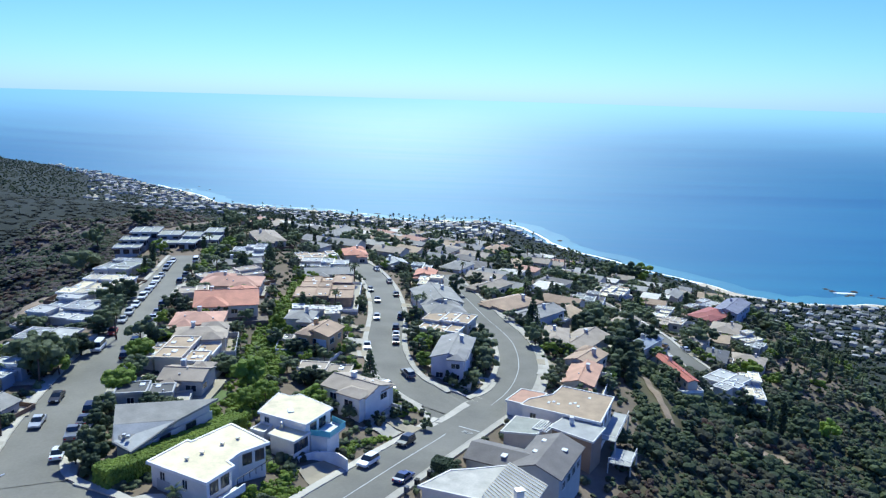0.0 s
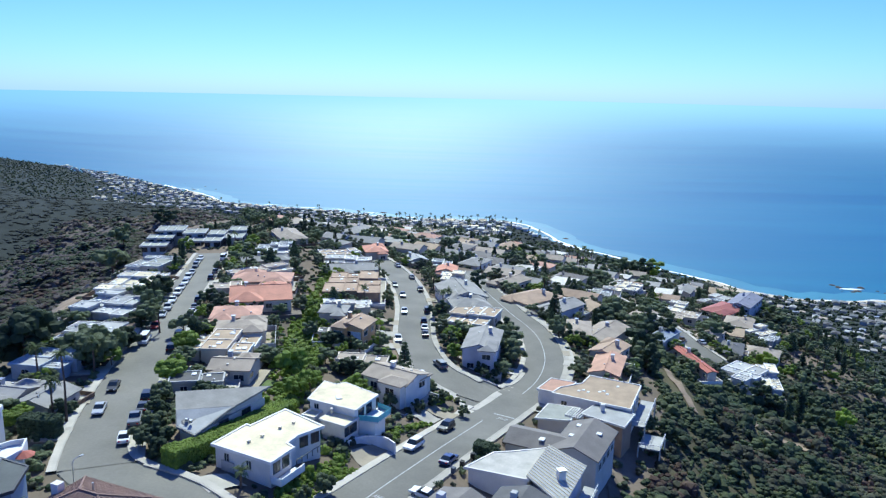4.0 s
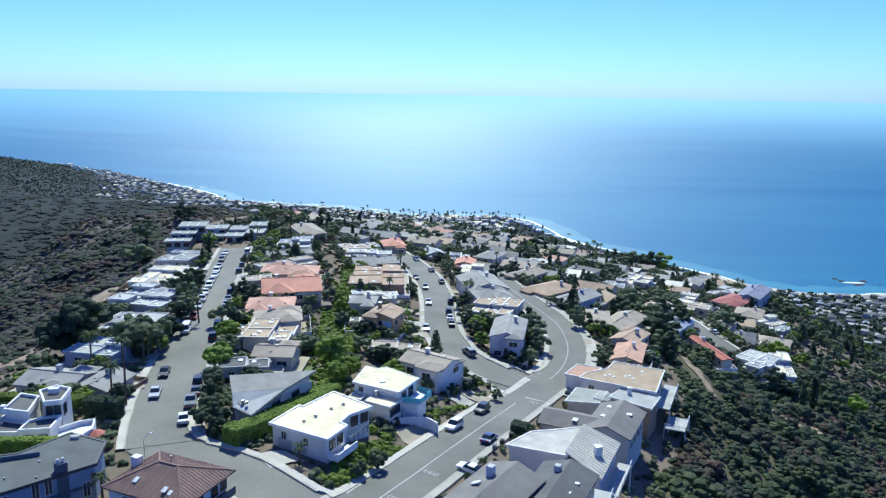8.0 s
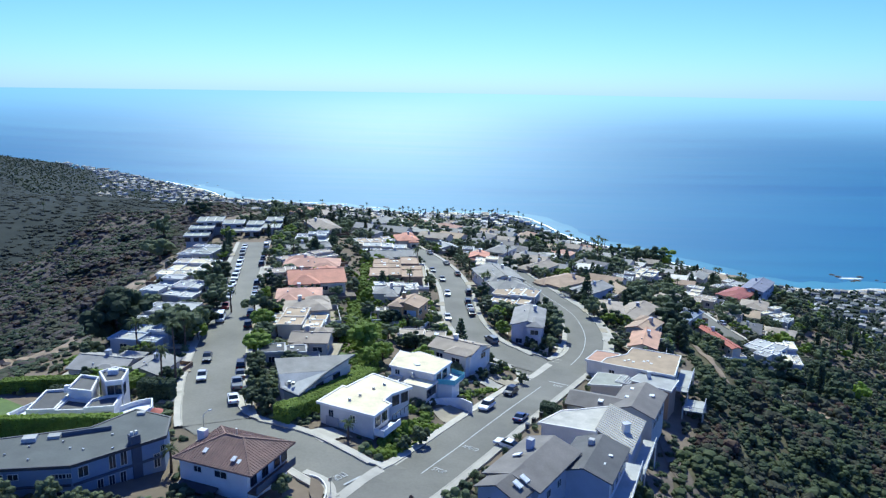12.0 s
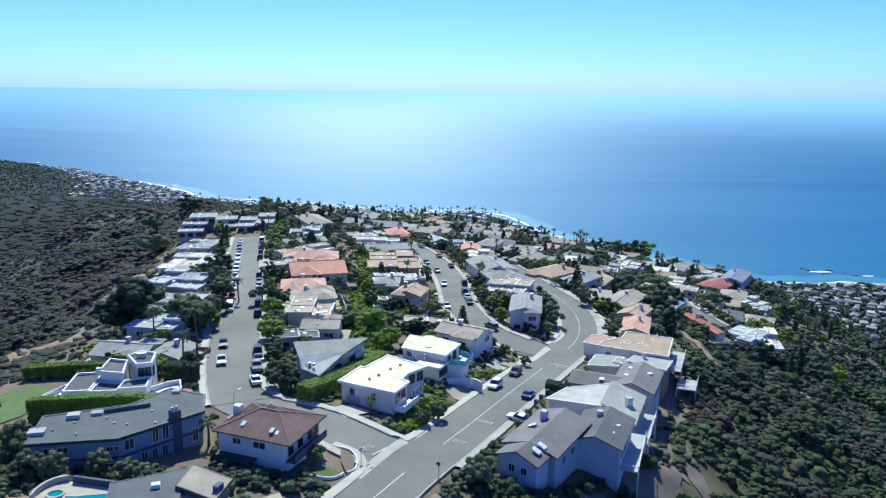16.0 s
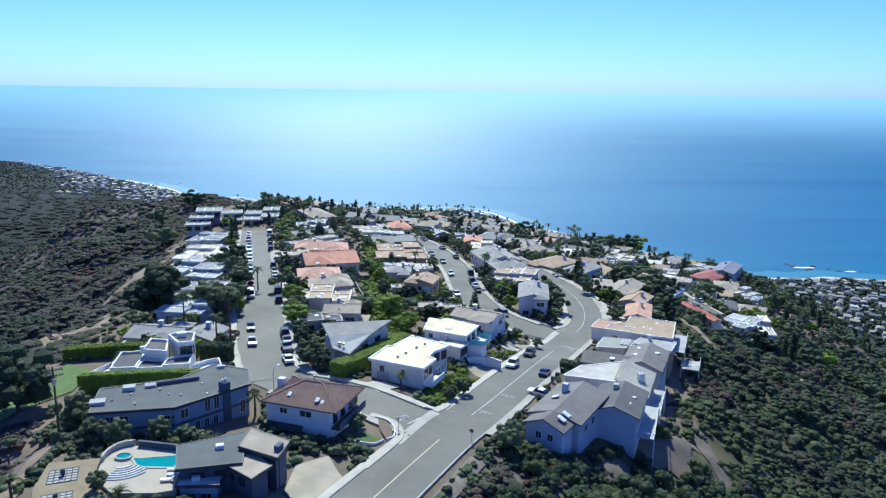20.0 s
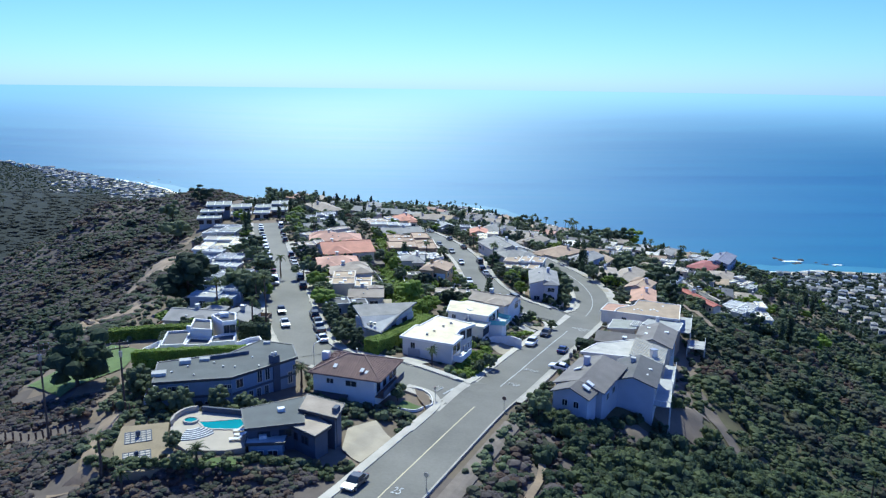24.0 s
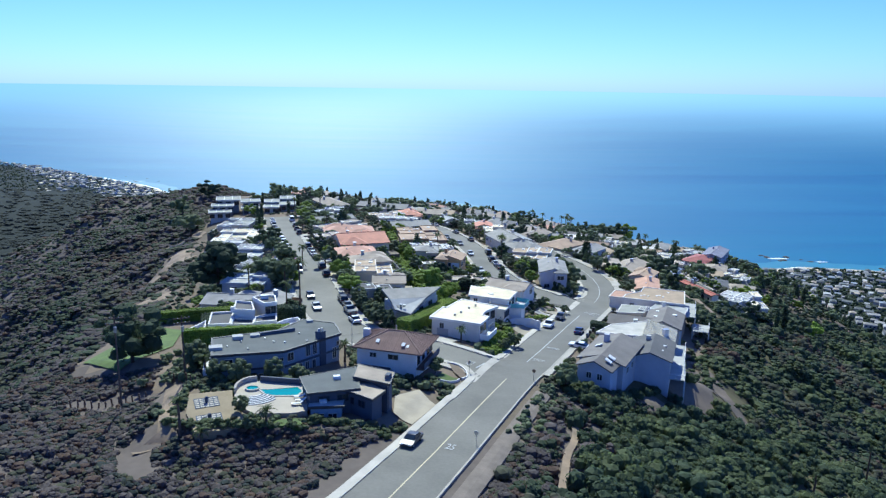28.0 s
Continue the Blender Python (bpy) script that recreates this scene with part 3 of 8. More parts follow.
def house(x, y, turn, w, d, h, kind, roof, wall, windows=True, group="hillside houses"):
    rnd = random.Random(int(x * 37 + y * 101))
    a = radians(turn)
    corners = [(x + u * w / 2 * math.cos(a) - v * d / 2 * math.sin(a), y + u * w / 2 * math.sin(a) + v * d / 2 * math.cos(a)) for u in (-1, 1) for v in (-1, 1)]
    z = ground(x, y)
    base = min(ground(*c) for c in corners) - z - 1.5
    BUILT.append((x, y, a, w / 2, d / 2))
    rise = min(w, d) * 0.145
    HOMES.append((x, y, a, w / 2, d / 2))
    word = {"flat": "flat", "gable": "gabled", "hip": "hipped"}[kind]
    storeys = 2 if h > 4.8 else 1
    root = thing("house", pose(x, y, z, 0, 0, turn), f"{WORDS[wall]} {'two-storey' if storeys == 2 else 'low'} hillside house with a {word} {WORDS[roof]} roof", "house", group)
    e = rnd.uniform(1.2, 2.2)
    part("terrace", boxm(-w / 2 - e, w / 2 + e, -d / 2 - 1.2 - e, d / 2 + 0.8, base, 0.12), rnd.choice(("drive", "concrete", "concrete", "gravel")), root, "pale paved terrace round the house")
    if rnd.random() < 0.55:
        edge = [(-w / 2 - e, -d / 2 - 1.2 - e), (w / 2 + e, -d / 2 - 1.2 - e), (w / 2 + e, d / 2 + 0.8), (-w / 2 - e, d / 2 + 0.8)]
        part("garden_wall", ring(bmesh.new(), edge, 0.18, 0.1, rnd.choice((0.6, 0.9, 1.4))), rnd.choice(("wall_white", "wood", "wall_grey")), root, "low garden wall round the terrace")
    faces = []  # wall runs that take windows: middle, turn, length, top
    if kind == "flat":
        def split(size, n):
            return [-size / 2] + sorted(size * (k / n - 0.5) + rnd.uniform(-0.09, 0.09) * size for k in range(1, n)) + [size / 2]

        across, deep = split(w, 3 if w > 13 else 2), split(d, 3 if d > 15 else 2 if d > 8 else 1)
        for k in range((len(across) - 1) * (len(deep) - 1)):
            i, j = k % (len(across) - 1), k // (len(across) - 1)
            x0, x1, y0, y1 = across[i], across[i + 1], deep[j], deep[j + 1]
            if i == 0:
                x0 += rnd.choice((0, 0, 0.9))
            if i == len(across) - 2:
                x1 -= rnd.choice((0, 0, 0.9))
            if j == 0:
                y0 += rnd.choice((0, 0.8, 1.6))
            r4, top = (x0, x1, y0, y1), h + rnd.choice((-0.9, -0.45, 0.0, 0.0, 0.35, 0.7)) + 0.011 * k
            pts = [(r4[0], r4[2]), (r4[1], r4[2]), (r4[1], r4[3]), (r4[0], r4[3])]
            part("wall", prism(bmesh.new(), inset(pts, 0.35), base, top), "wall_" + wall, root)
            r = part("roof", prism(bmesh.new(), pts, top, top + 0.18), "roof_" + roof, root)
            part("parapet", ring(bmesh.new(), inset(pts, -0.03), 0.28, top - 0.12, top + 0.36), "trim" if roof not in ("dark", "brown", "taupe", "grey") and rnd.random() < 0.7 else "wall_" + wall, r)
            for q in range(rnd.randint(1, 3)):
                v = part("vent" if q % 2 else "skylight", VENT if q % 2 else SKYLIGHT, None, r)
                v.matrix_local = pose(r4[0] + (r4[1] - r4[0]) * rnd.uniform(0.2, 0.8), r4[2] + (r4[3] - r4[2]) * rnd.uniform(0.15, 0.85), top + 0.17, 0, 0, 0) @ Matrix.Scale(rnd.uniform(0.6, 1.1), 4)
            if rnd.random() < 0.35 and roof in ("pale", "olive", "white"):
                lines = max(3, int((r4[3] - r4[2]) / 1.1))
                for q in range(1, lines):
                    yq = r4[2] + (r4[3] - r4[2]) * q / lines
                    part("roof_batten", boxm(r4[0] + 0.3, r4[1] - 0.3, yq - 0.06, yq + 0.06, top + 0.17, top + 0.3), "trim", r)
            cx, cy = (r4[0] + r4[1]) / 2, (r4[2] + r4[3]) / 2
            faces.append((cx, r4[2] + 0.35, 0, r4[1] - r4[0] - 1, top))
            faces.append((cx, r4[3] - 0.35, 180, r4[1] - r4[0] - 1, top))
            faces.append((r4[1] - 0.35, cy, 90, r4[3] - r4[2] - 1, top))
            faces.append((r4[0] + 0.35, cy, 270, r4[3] - r4[2] - 1, top))
    else:
        ww = max(w - 0.9, 2), max(d - 0.9, 2)
        part("wall", walls_bm(ww[0], ww[1], base, h, kind, rise), "wall_" + wall, root)
        r = part("roof", roof_bm(kind, ww[0], ww[1], 0.45, rise), "roof_" + roof, root)
        r.matrix_local = pose(0, 0, h)
        if kind == "gable":
            half = max(ww) / 2 + 0.45
            part("ridge_cap", boxm(-half, half, -0.16, 0.16, rise + 0.18, rise + 0.3) if ww[0] >= ww[1] else boxm(-0.16, 0.16, -half, half, rise + 0.18, rise + 0.3), "roof_" + roof, r)
        if min(w, d) > 7:
            for side, front in ((rnd.choice((-1, 1)), -1), (rnd.choice((-1, 1)), 1)):
                wing_w, wing_d = w * rnd.uniform(0.36, 0.48), d * 0.45
                wr = min(wing_w, wing_d) * 0.24
                wm = pose(side * w * 0.22, front * (d / 2 - wing_d / 2 + 1.2), 0)
                hw = h - rnd.choice((0.3, 0.6, -0.3))
                part("wing", walls_bm(wing_w, wing_d, base, hw, "hip", wr), "wall_" + wall, root).matrix_local = wm
                part("wing_roof", roof_bm("hip", wing_w, wing_d, 0.4, wr), "roof_" + roof, root).matrix_local = wm @ pose(0, 0, hw)
                if front < 0:
                    for s in range(storeys):
                        window(root, side * w * 0.22, -d / 2 - 1.22, hw - 1.4 - 2.7 * s, 0, min(2.0, wing_w - 1), 1.2)
        c = part("chimney", boxm(-0.4, 0.4, -0.45, 0.45, -1, rise * 0.6 + 1.3), "wall_" + wall, r)
        c.matrix_local = pose(rnd.uniform(-0.25, 0.25) * w, rnd.uniform(0.05, 0.2) * d, 0.3)
        part("chimney_cap", boxm(-0.5, 0.5, -0.55, 0.55, rise * 0.6 + 1.3, rise * 0.6 + 1.42), "metal", c)
        for q in range(2):
            px, py = rnd.uniform(-0.3, 0.3) * w, rnd.uniform(-0.3, 0.3) * d
            k = 1 - (abs(py) / (d / 2) if w >= d else abs(px) / (w / 2))
            part("vent", VENT, None, r).matrix_local = Matrix.Translation((px, py, rise * k + 0.12)) @ Matrix.Scale(0.7, 4)
        faces = [(0, -ww[1] / 2, 0, ww[0], h), (ww[0] / 2, 0, 90, ww[1], h), (0, ww[1] / 2, 180, ww[0], h), (-ww[0] / 2, 0, 270, ww[1], h)]
    for cx, cy, turn_w, length, top in faces:
        n = int(length / 3.2)
        if turn_w == 0 and length > 5 and rnd.random() < 0.3:
            g = part("garage_door", boxm(-1.25, 1.25, -0.05, 0.04, 0, 2.1), "paint_white", root)
            g.matrix_local = pose(cx + length * 0.28, cy - 0.02, max(0.14, top - 2.9))
            n -= 1
        for s in range(storeys):
            for k in range(n):
                if rnd.random() < (0.25 if turn_w == 0 else 0.5 if turn_w != 180 else 0.75):
                    continue
                u = (k + 0.5) * length / n - length / 2
                t3 = Matrix.Translation((cx, cy, 0)) @ Matrix.Rotation(radians(turn_w), 4, "Z") @ Vector((u, -0.02, top - 1.45 - 2.7 * s))
                window(root, t3.x, t3.y, t3.z, turn_w, rnd.choice((1.2, 1.6, 2.0)), 1.2)
    driveway_to(x, y, min(w, d) / 2, rnd.choice(("drive", "concrete")))
    return root


house(-39.5, 129.6, -9, 12.0, 9.5, 1.7, "gable", "slate", "grey")
house(-29.6, 127.9, -9, 7.6, 9.0, 1.5, "gable", "slate", "grey")
house(-38.5, 144.7, -7, 11.5, 9.7, 3.2, "flat", "pale", "greyblue")
house(-42.4, 166.1, -4, 12.6, 13.7, 2.5, "flat", "pale", "grey")
house(-50.9, 195.8, -7, 16.3, 17.3, 2.9, "flat", "pale", "grey")
house(-57.4, 222.3, 1, 15.4, 22.2, 2.5, "flat", "white", "white")
house(-63.4, 248.8, -6, 12.7, 15.6, 2.5, "flat", "olive", "cream")
house(-6.4, 139.4, 14, 11.0, 5.4, 2.2, "flat", "dark", "grey")
house(-2.6, 148.5, 0, 9.0, 8.0, 3.0, "gable", "taupe", "grey")
house(-8.6, 161.1, 3, 15.0, 13.3, 2.9, "flat", "sand", "cream")
house(-9.0, 173.5, 14, 12.2, 9.5, 3.2, "hip", "taupe", "cream")
house(-13.5, 184.7, 11, 12.5, 10.7, 3.0, "hip", "salmon", "cream")
house(-13.1, 204.7, 16, 16.8, 15.8, 3.3, "gable", "coral", "cream")
house(-23.5, 208.1, 18, 9.5, 11.3, 2.5, "flat", "taupe", "cream")
house(-18.4, 225.1, 8, 18.3, 11.4, 2.9, "hip", "salmon", "cream")
house(-22.1, 235.5, 41, 19.7, 8.6, 3.0, "flat", "taupe", "cream")
house(-26.6, 255.7, 26, 16.4, 7.8, 2.9, "gable", "grey", "cream")
house(-30.6, 283.2, 9, 13.1, 17.2, 2.7, "flat", "pale", "grey")
house(-33.5, 318.0, 27, 11.5, 24.5, 3.0, "hip", "taupe", "grey")
house(21.5, 166.0, -1, 12.7, 6.2, 2.9, "flat", "taupe", "cream")
house(16.4, 185.1, -16, 8.7, 9.0, 4.9, "gable", "brown", "ochre")
house(9.1, 196.4, 0, 7.7, 7.7, 4.5, "hip", "grey", "cream")
house(10.1, 183.5, 7, 5.3, 5.0, 2.2, "flat", "dark", "cream")
house(10.7, 206.0, 13, 14.4, 8.1, 4.1, "flat", "ivory", "cream")
house(7.9, 235.9, 6, 17.5, 27.7, 3.2, "flat", "brown", "brown")
house(4.0, 259.2, 17, 16.8, 10.5, 3.2, "gable", "grey", "grey")
house(-0.2, 274.3, 6, 17.2, 11.8, 3.2, "flat", "pale", "cream")
house(-5.4, 287.4, 23, 16.0, 12.0, 3.2, "flat", "sand", "cream")
house(4.8, 312.1, 16, 9.9, 13.4, 2.9, "hip", "coral", "cream")
house(48.9, 185.1, -8, 9.0, 16.1, 5.7, "gable", "slate", "lavender")
house(46.3, 208.8, -18, 13.6, 14.9, 4.5, "flat", "sand", "cream")
house(45.2, 220.9, 15, 11.8, 9.5, 4.9, "hip", "grey", "cream")
house(42.4, 234.6, 15, 13.7, 18.2, 4.9, "gable", "grey", "cream")
house(39.0, 257.1, -7, 8.4, 11.6, 4.9, "flat", "white", "cream")
house(36.8, 272.8, -4, 7.9, 9.8, 4.5, "gable", "coral", "cream")
house(34.2, 292.0, -4, 8.5, 11.0, 4.1, "flat", "olive", "cream")
house(23.1, 301.8, 23, 8.4, 9.3, 3.2, "gable", "pale", "cream")
house(81.1, 187.8, -18, 8.0, 15.3, 3.2, "gable", "terracotta", "cream")
house(83.7, 199.3, -34, 7.8, 11.6, 4.5, "gable", "brown", "cream")
house(86.0, 221.8, -32, 10.0, 19.6, 3.2, "gable", "taupe", "grey")
house(78.3, 220.3, -8, 7.6, 14.6, 3.2, "hip", "taupe", "grey")
house(74.4, 244.2, -42, 10.0, 19.4, 3.2, "gable", "slate", "greyblue")
house(67.2, 252.6, -49, 12.9, 17.9, 3.2, "hip", "brown", "cream")
house(60.3, 276.0, -37, 9.5, 15.5, 3.2, "gable", "taupe", "cream")
house(100.3, 307.3, -17, 10.5, 20.1, 2.9, "flat", "olive", "cream")
house(121.3, 362.6, -29, 14.9, 18.9, 2.9, "flat", "white", "cream")
house(105.8, 261.8, -32, 8.5, 18.5, 4.1, "gable", "taupe", "cream")
house(137.1, 327.4, -29, 8.5, 16.5, 3.2, "flat", "white", "grey")
house(138.2, 313.4, -28, 11.5, 16.9, 3.2, "flat", "taupe", "cream")
house(111.0, 247.6, -37, 6.7, 16.0, 3.2, "gable", "greyblue", "cream")
house(116.6, 230.2, -79, 23.1, 3.8, 2.9, "gable", "red", "cream")
house(132.7, 233.0, -46, 11.8, 17.2, 3.2, "flat", "pale", "white")
house(141.5, 232.6, -13, 5.9, 20.5, 5.3, "flat", "white", "lavender")
house(164.5, 342.6, -46, 13.5, 21.1, 3.2, "hip", "maroon", "cream")
house(177.3, 352.9, -34, 11.6, 24.6, 6.6, "gable", "lavroof", "lavender")
house(163.9, 321.6, -26, 12.3, 15.8, 3.2, "hip", "taupe", "cream")
house(168.2, 309.3, -59, 8.5, 11.7, 4.5, "flat", "white", "cream")
house(168.0, 299.9, -32, 7.4, 10.5, 3.2, "flat", "olive", "grey")
house(141.6, 266.6, -23, 8.0, 14.6, 3.2, "hip", "dark", "cream")
house(167.4, 366.1, -46, 10.1, 20.1, 3.2, "flat", "pale", "cream")
house(138.3, 281.8, -35, 8.1, 12.4, 3.2, "hip", "taupe", "cream")



# ---- the houses that stand nearest ----
def ccw(pts):
    area = sum(a[0] * b[1] - b[0] * a[1] for a, b in zip(pts, pts[1:] + pts[:1]))
    return pts if area > 0 else pts[::-1]


def block(root, pts, z0, z1, wall, roof, rim=0.3, over=0.0, lip=0.25, rim_mat=None, roof_label=""):
    """Walls over a polygon and a flat roof with a rim, as parts of root, which stands unturned; z from the ground at root."""
    pts = ccw([tuple(p) for p in pts])
    part("wall", prism(bmesh.new(), inset(pts, 0.12), z0, z1), wall, root)
    r = part("roof", prism(bmesh.new(), inset(pts, -over), z1, z1 + 0.2), roof, root, roof_label)
    if rim:
        part("parapet", ring(bmesh.new(), inset(pts, -over - 0.02), rim, z1 - 0.15, z1 + 0.2 + lip), rim_mat or wall, r)
    return r


def row_of_windows(root, a, b, spots, kind="trim"):
    """Windows on the wall from a to b (the outside to its right): along (0..1), height of the middle, width, height."""
    t = Vector((b[0] - a[0], b[1] - a[1], 0))
    turn = math.degrees(math.atan2(t.y, t.x))
    n = Vector((t.y, -t.x, 0)).normalized()
    for s, z, w, h in spots:
        p = Vector((a[0], a[1], 0)) + t * s - n * 0.08
        window(root, p.x, p.y, z, turn, w, h, kind)


def start(name, x, y, label, category="house", group="hillside houses", z=None):
    g = ground(x, y) if z is None else z
    BASE[0], BASE[1], BASE[2] = x, y, g
    return thing(name, pose(x, y, g), label, category, group)


BASE = [0, 0, 0]


def loc(*pts):
    return [(p[0] - BASE[0], p[1] - BASE[1]) for p in pts]


def up(z):
    return z - BASE[2]


def keep_off(pts, more=0.0):
    cx, cy = sum(p[0] for p in pts) / len(pts), sum(p[1] for p in pts) / len(pts)
    a = math.atan2(pts[1][1] - pts[0][1], pts[1][0] - pts[0][0])
    us = [(p[0] - cx) * math.cos(a) + (p[1] - cy) * math.sin(a) for p in pts]
    vs = [-(p[0] - cx) * math.sin(a) + (p[1] - cy) * math.cos(a) for p in pts]
    BUILT.append((cx, cy, a, (max(us) - min(us)) / 2 + more, (max(vs) - min(vs)) / 2 + more))


mat("tile_red", (0.245, 0.15, 0.115), 0.85, 0.6, 0.35, 0.4, fine=6)
mat("wall_blue", (0.27, 0.33, 0.42), 0.85, 0.5, 0.15, 0.1)
mat("wall_dusk", (0.085, 0.098, 0.125), 0.85, 0.5, 0.2, 0.1)
mat("teal_glass", (0.2, 0.5, 0.52), 0.15, 0.5, 0.2, 0.0)
mat("balcony_white", (0.72, 0.71, 0.69), 0.7, 0.8, 0.12, 0.05)
mat("bank_earth", (0.3, 0.22, 0.14), 0.95, 0.2, 0.35, 0.5)
mat("court_sand", (0.28, 0.22, 0.13), 0.95, 0.35, 0.25, 0.3)
# darker copy of bank_earth: shade below the canyon houses put into the colour
mat("slope_earth", (0.17, 0.128, 0.09), 0.95, 0.2, 0.35, 0.5, other=(0.1, 0.078, 0.056))
mat("deck_pale", (0.42, 0.36, 0.27), 0.85, 0.5, 0.12, 0.1)


def railing(root, pts, z, high=1.0, m="balcony_white", gap=1.2):
    """A rail on posts along a line."""
    for a, b in zip(pts, pts[1:]):
        t = Vector((b[0] - a[0], b[1] - a[1], 0))
        length = t.length
        ob = part("railing", boxm(0, length, -0.04, 0.04, z + high - 0.08, z + high), m, root)
        ob.matrix_local = pose(a[0], a[1], 0, 0, 0, math.degrees(math.atan2(t.y, t.x)))
        n = max(2, int(length / gap))
        for k in range(n + 1):
            post = part("post", boxm(-0.04, 0.04, -0.04, 0.04, z, z + high - 0.08), m, ob)
            post.matrix_local = pose(length * k / n, 0, 0)


def white_house_low():
    pts = [(6.9, 109.7), (16.8, 104.9), (18.9, 109.4), (17.6, 110.6), (18.6, 113.5), (21.8, 116.9), (14.6, 122.3), (10.6, 115.8), (9.9, 116.2)]
    root = start("house", 13, 111, "white stucco two-storey house with a bright flat white roof")
    keep_off(pts)
    p = loc(*pts)
    r = block(root, p, -2.5, up(-0.9), "wall_white", "roof_white", 0.35, 0.35, 0.12)
    row_of_windows(root, p[0], p[1], [(0.22, up(-2.4), 0.9, 1.3), (0.62, up(-2.4), 0.9, 1.3)])
    part("garage_door", boxm(-1.3, 1.3, -0.05, 0.05, 0, 2.1), "wall_grey", root).matrix_local = pose(p[0][0] + 2.4, p[0][1] - 1.25, up(-5.0), 0, 0, -26)
    row_of_windows(root, p[1], p[2], [(0.3, up(-2.3), 1.4, 1.7), (0.72, up(-2.3), 1.4, 1.7)], "dark_trim")
    row_of_windows(root, p[4], p[5], [(0.3, up(-2.3), 1.4, 1.7), (0.75, up(-2.3), 1.4, 1.7)], "dark_trim")
    b = loc((16.9, 104.8), (18.6, 104.0), (20.9, 108.9), (19.2, 109.6))
    part("balcony", prism(bmesh.new(), ccw(b), up(-4.2), up(-4.0)), "balcony_white", root)
    part("balcony", prism(bmesh.new(), ccw(loc((16.9, 104.8), (18.6, 104.0), (18.65, 104.15), (16.95, 104.95))), up(-4.0), up(-3.0)), "balcony_white", root)
    part("balcony", prism(bmesh.new(), ccw(loc((18.5, 104.05), (18.65, 104.0), (20.95, 108.85), (20.8, 108.95))), up(-4.0), up(-3.0)), "balcony_white", root)
    for x, y in ((0.5, 1.5), (2.5, 4.5), (4.2, 6.5), (-1.0, -0.5)):
        part("vent", VENT, None, r).matrix_local = pose(x, y, up(-0.72))
    railing(root, loc((19.4, 110.0), (22.9, 116.6)), up(-4.0), 1.0, "dark_trim")


def white_house_high():
    root = start("house", 23, 130, "white stucco house with stepped flat roofs and a teal balcony")
    a = [(17.0, 129.8), (25.8, 125.8), (28.8, 132.4), (22.2, 137.4), (20.6, 136.4), (18.3, 137.6)]
    b = [(20.0, 124.9), (24.6, 122.5), (26.3, 125.9), (21.5, 128.4)]
    keep_off(a, 1)
    pa, pb = loc(*a), loc(*b)
    r = block(root, pa, -3, up(-1.9), "wall_white", "roof_white", 0.2, 0.25, 0.05)
    block(root, pb, -4, up(-3.4), "wall_white", "roof_white", 0.2, 0.2, 0.05)
    block(root, loc((16.2, 127.0), (18.8, 125.9), (19.6, 128.6), (17.4, 129.8)), -4, up(-3.9), "wall_white", "roof_white", 0.2, 0.0, 0.2)
    part("skylight", SKYLIGHT, None, r).matrix_local = pose(-0.8, 0.4, up(-1.7), 0, 0, 20)
    part("chimney", tube(bmesh.new(), [(0, 0, 0), (0, 0, 0.8), (0, 0, 1.1)], [0.36, 0.34, 0.22], 10), "metal", root, "round metal chimney cowl").matrix_local = pose(*loc((21.6, 127.0))[0], up(-3.2))
    row_of_windows(root, pa[0], pa[1], [(0.16, up(-2.9), 0.9, 0.9)])
    row_of_windows(root, pb[1], pb[2], [(0.25, up(-4.6), 1.5, 1.6), (0.72, up(-4.6), 1.5, 1.6)], "dark_trim")
    row_of_windows(root, pa[1], pa[2], [(0.3, up(-3.2), 1.6, 1.6), (0.65, up(-3.2), 1.6, 1.6)], "dark_trim")
    part("balcony", prism(bmesh.new(), ccw(loc((26.4, 126.6), (29.8, 126.0), (31.6, 130.2), (29.0, 132.2))), up(-4.3), up(-4.05)), "balcony_white", root)
    for q in (((26.4, 126.6), (29.8, 126.0)), ((29.8, 126.0), (31.6, 130.2)), ((31.6, 130.2), (29.0, 132.2))):
        (x0, y0), (x1, y1) = loc(*q)
        turn = math.degrees(math.atan2(y1 - y0, x1 - x0))
        part("balustrade", boxm(0, math.hypot(x1 - x0, y1 - y0), -0.03, 0.03, 0, 1.0), "teal_glass", root, "teal glass balustrade").matrix_local = pose(x0, y0, up(-4.05), 0, 0, turn)
    part("wall", prism(bmesh.new(), ccw(loc((26.4, 126.9), (29.2, 126.5), (30.6, 129.8), (28.6, 131.6))), -3, up(-4.3)), "wall_white", root)
    # the swept white wall round the drive
    run = loc(*smooth_line([(24.8, 122.6), (26.8, 124.8), (29.4, 125.2), (31.4, 124.8), (33.4, 122.6)], 0.5))
    bm = bmesh.new()
    low, high = inset(run, 0.12), inset(run, -0.12)
    prism(bm, ccw([*low[1:-1], *high[1:-1][::-1]]), -4, up(-6.2))
    part("terrace_wall", bm, "balcony_white", root, "curved white wall round the drive")


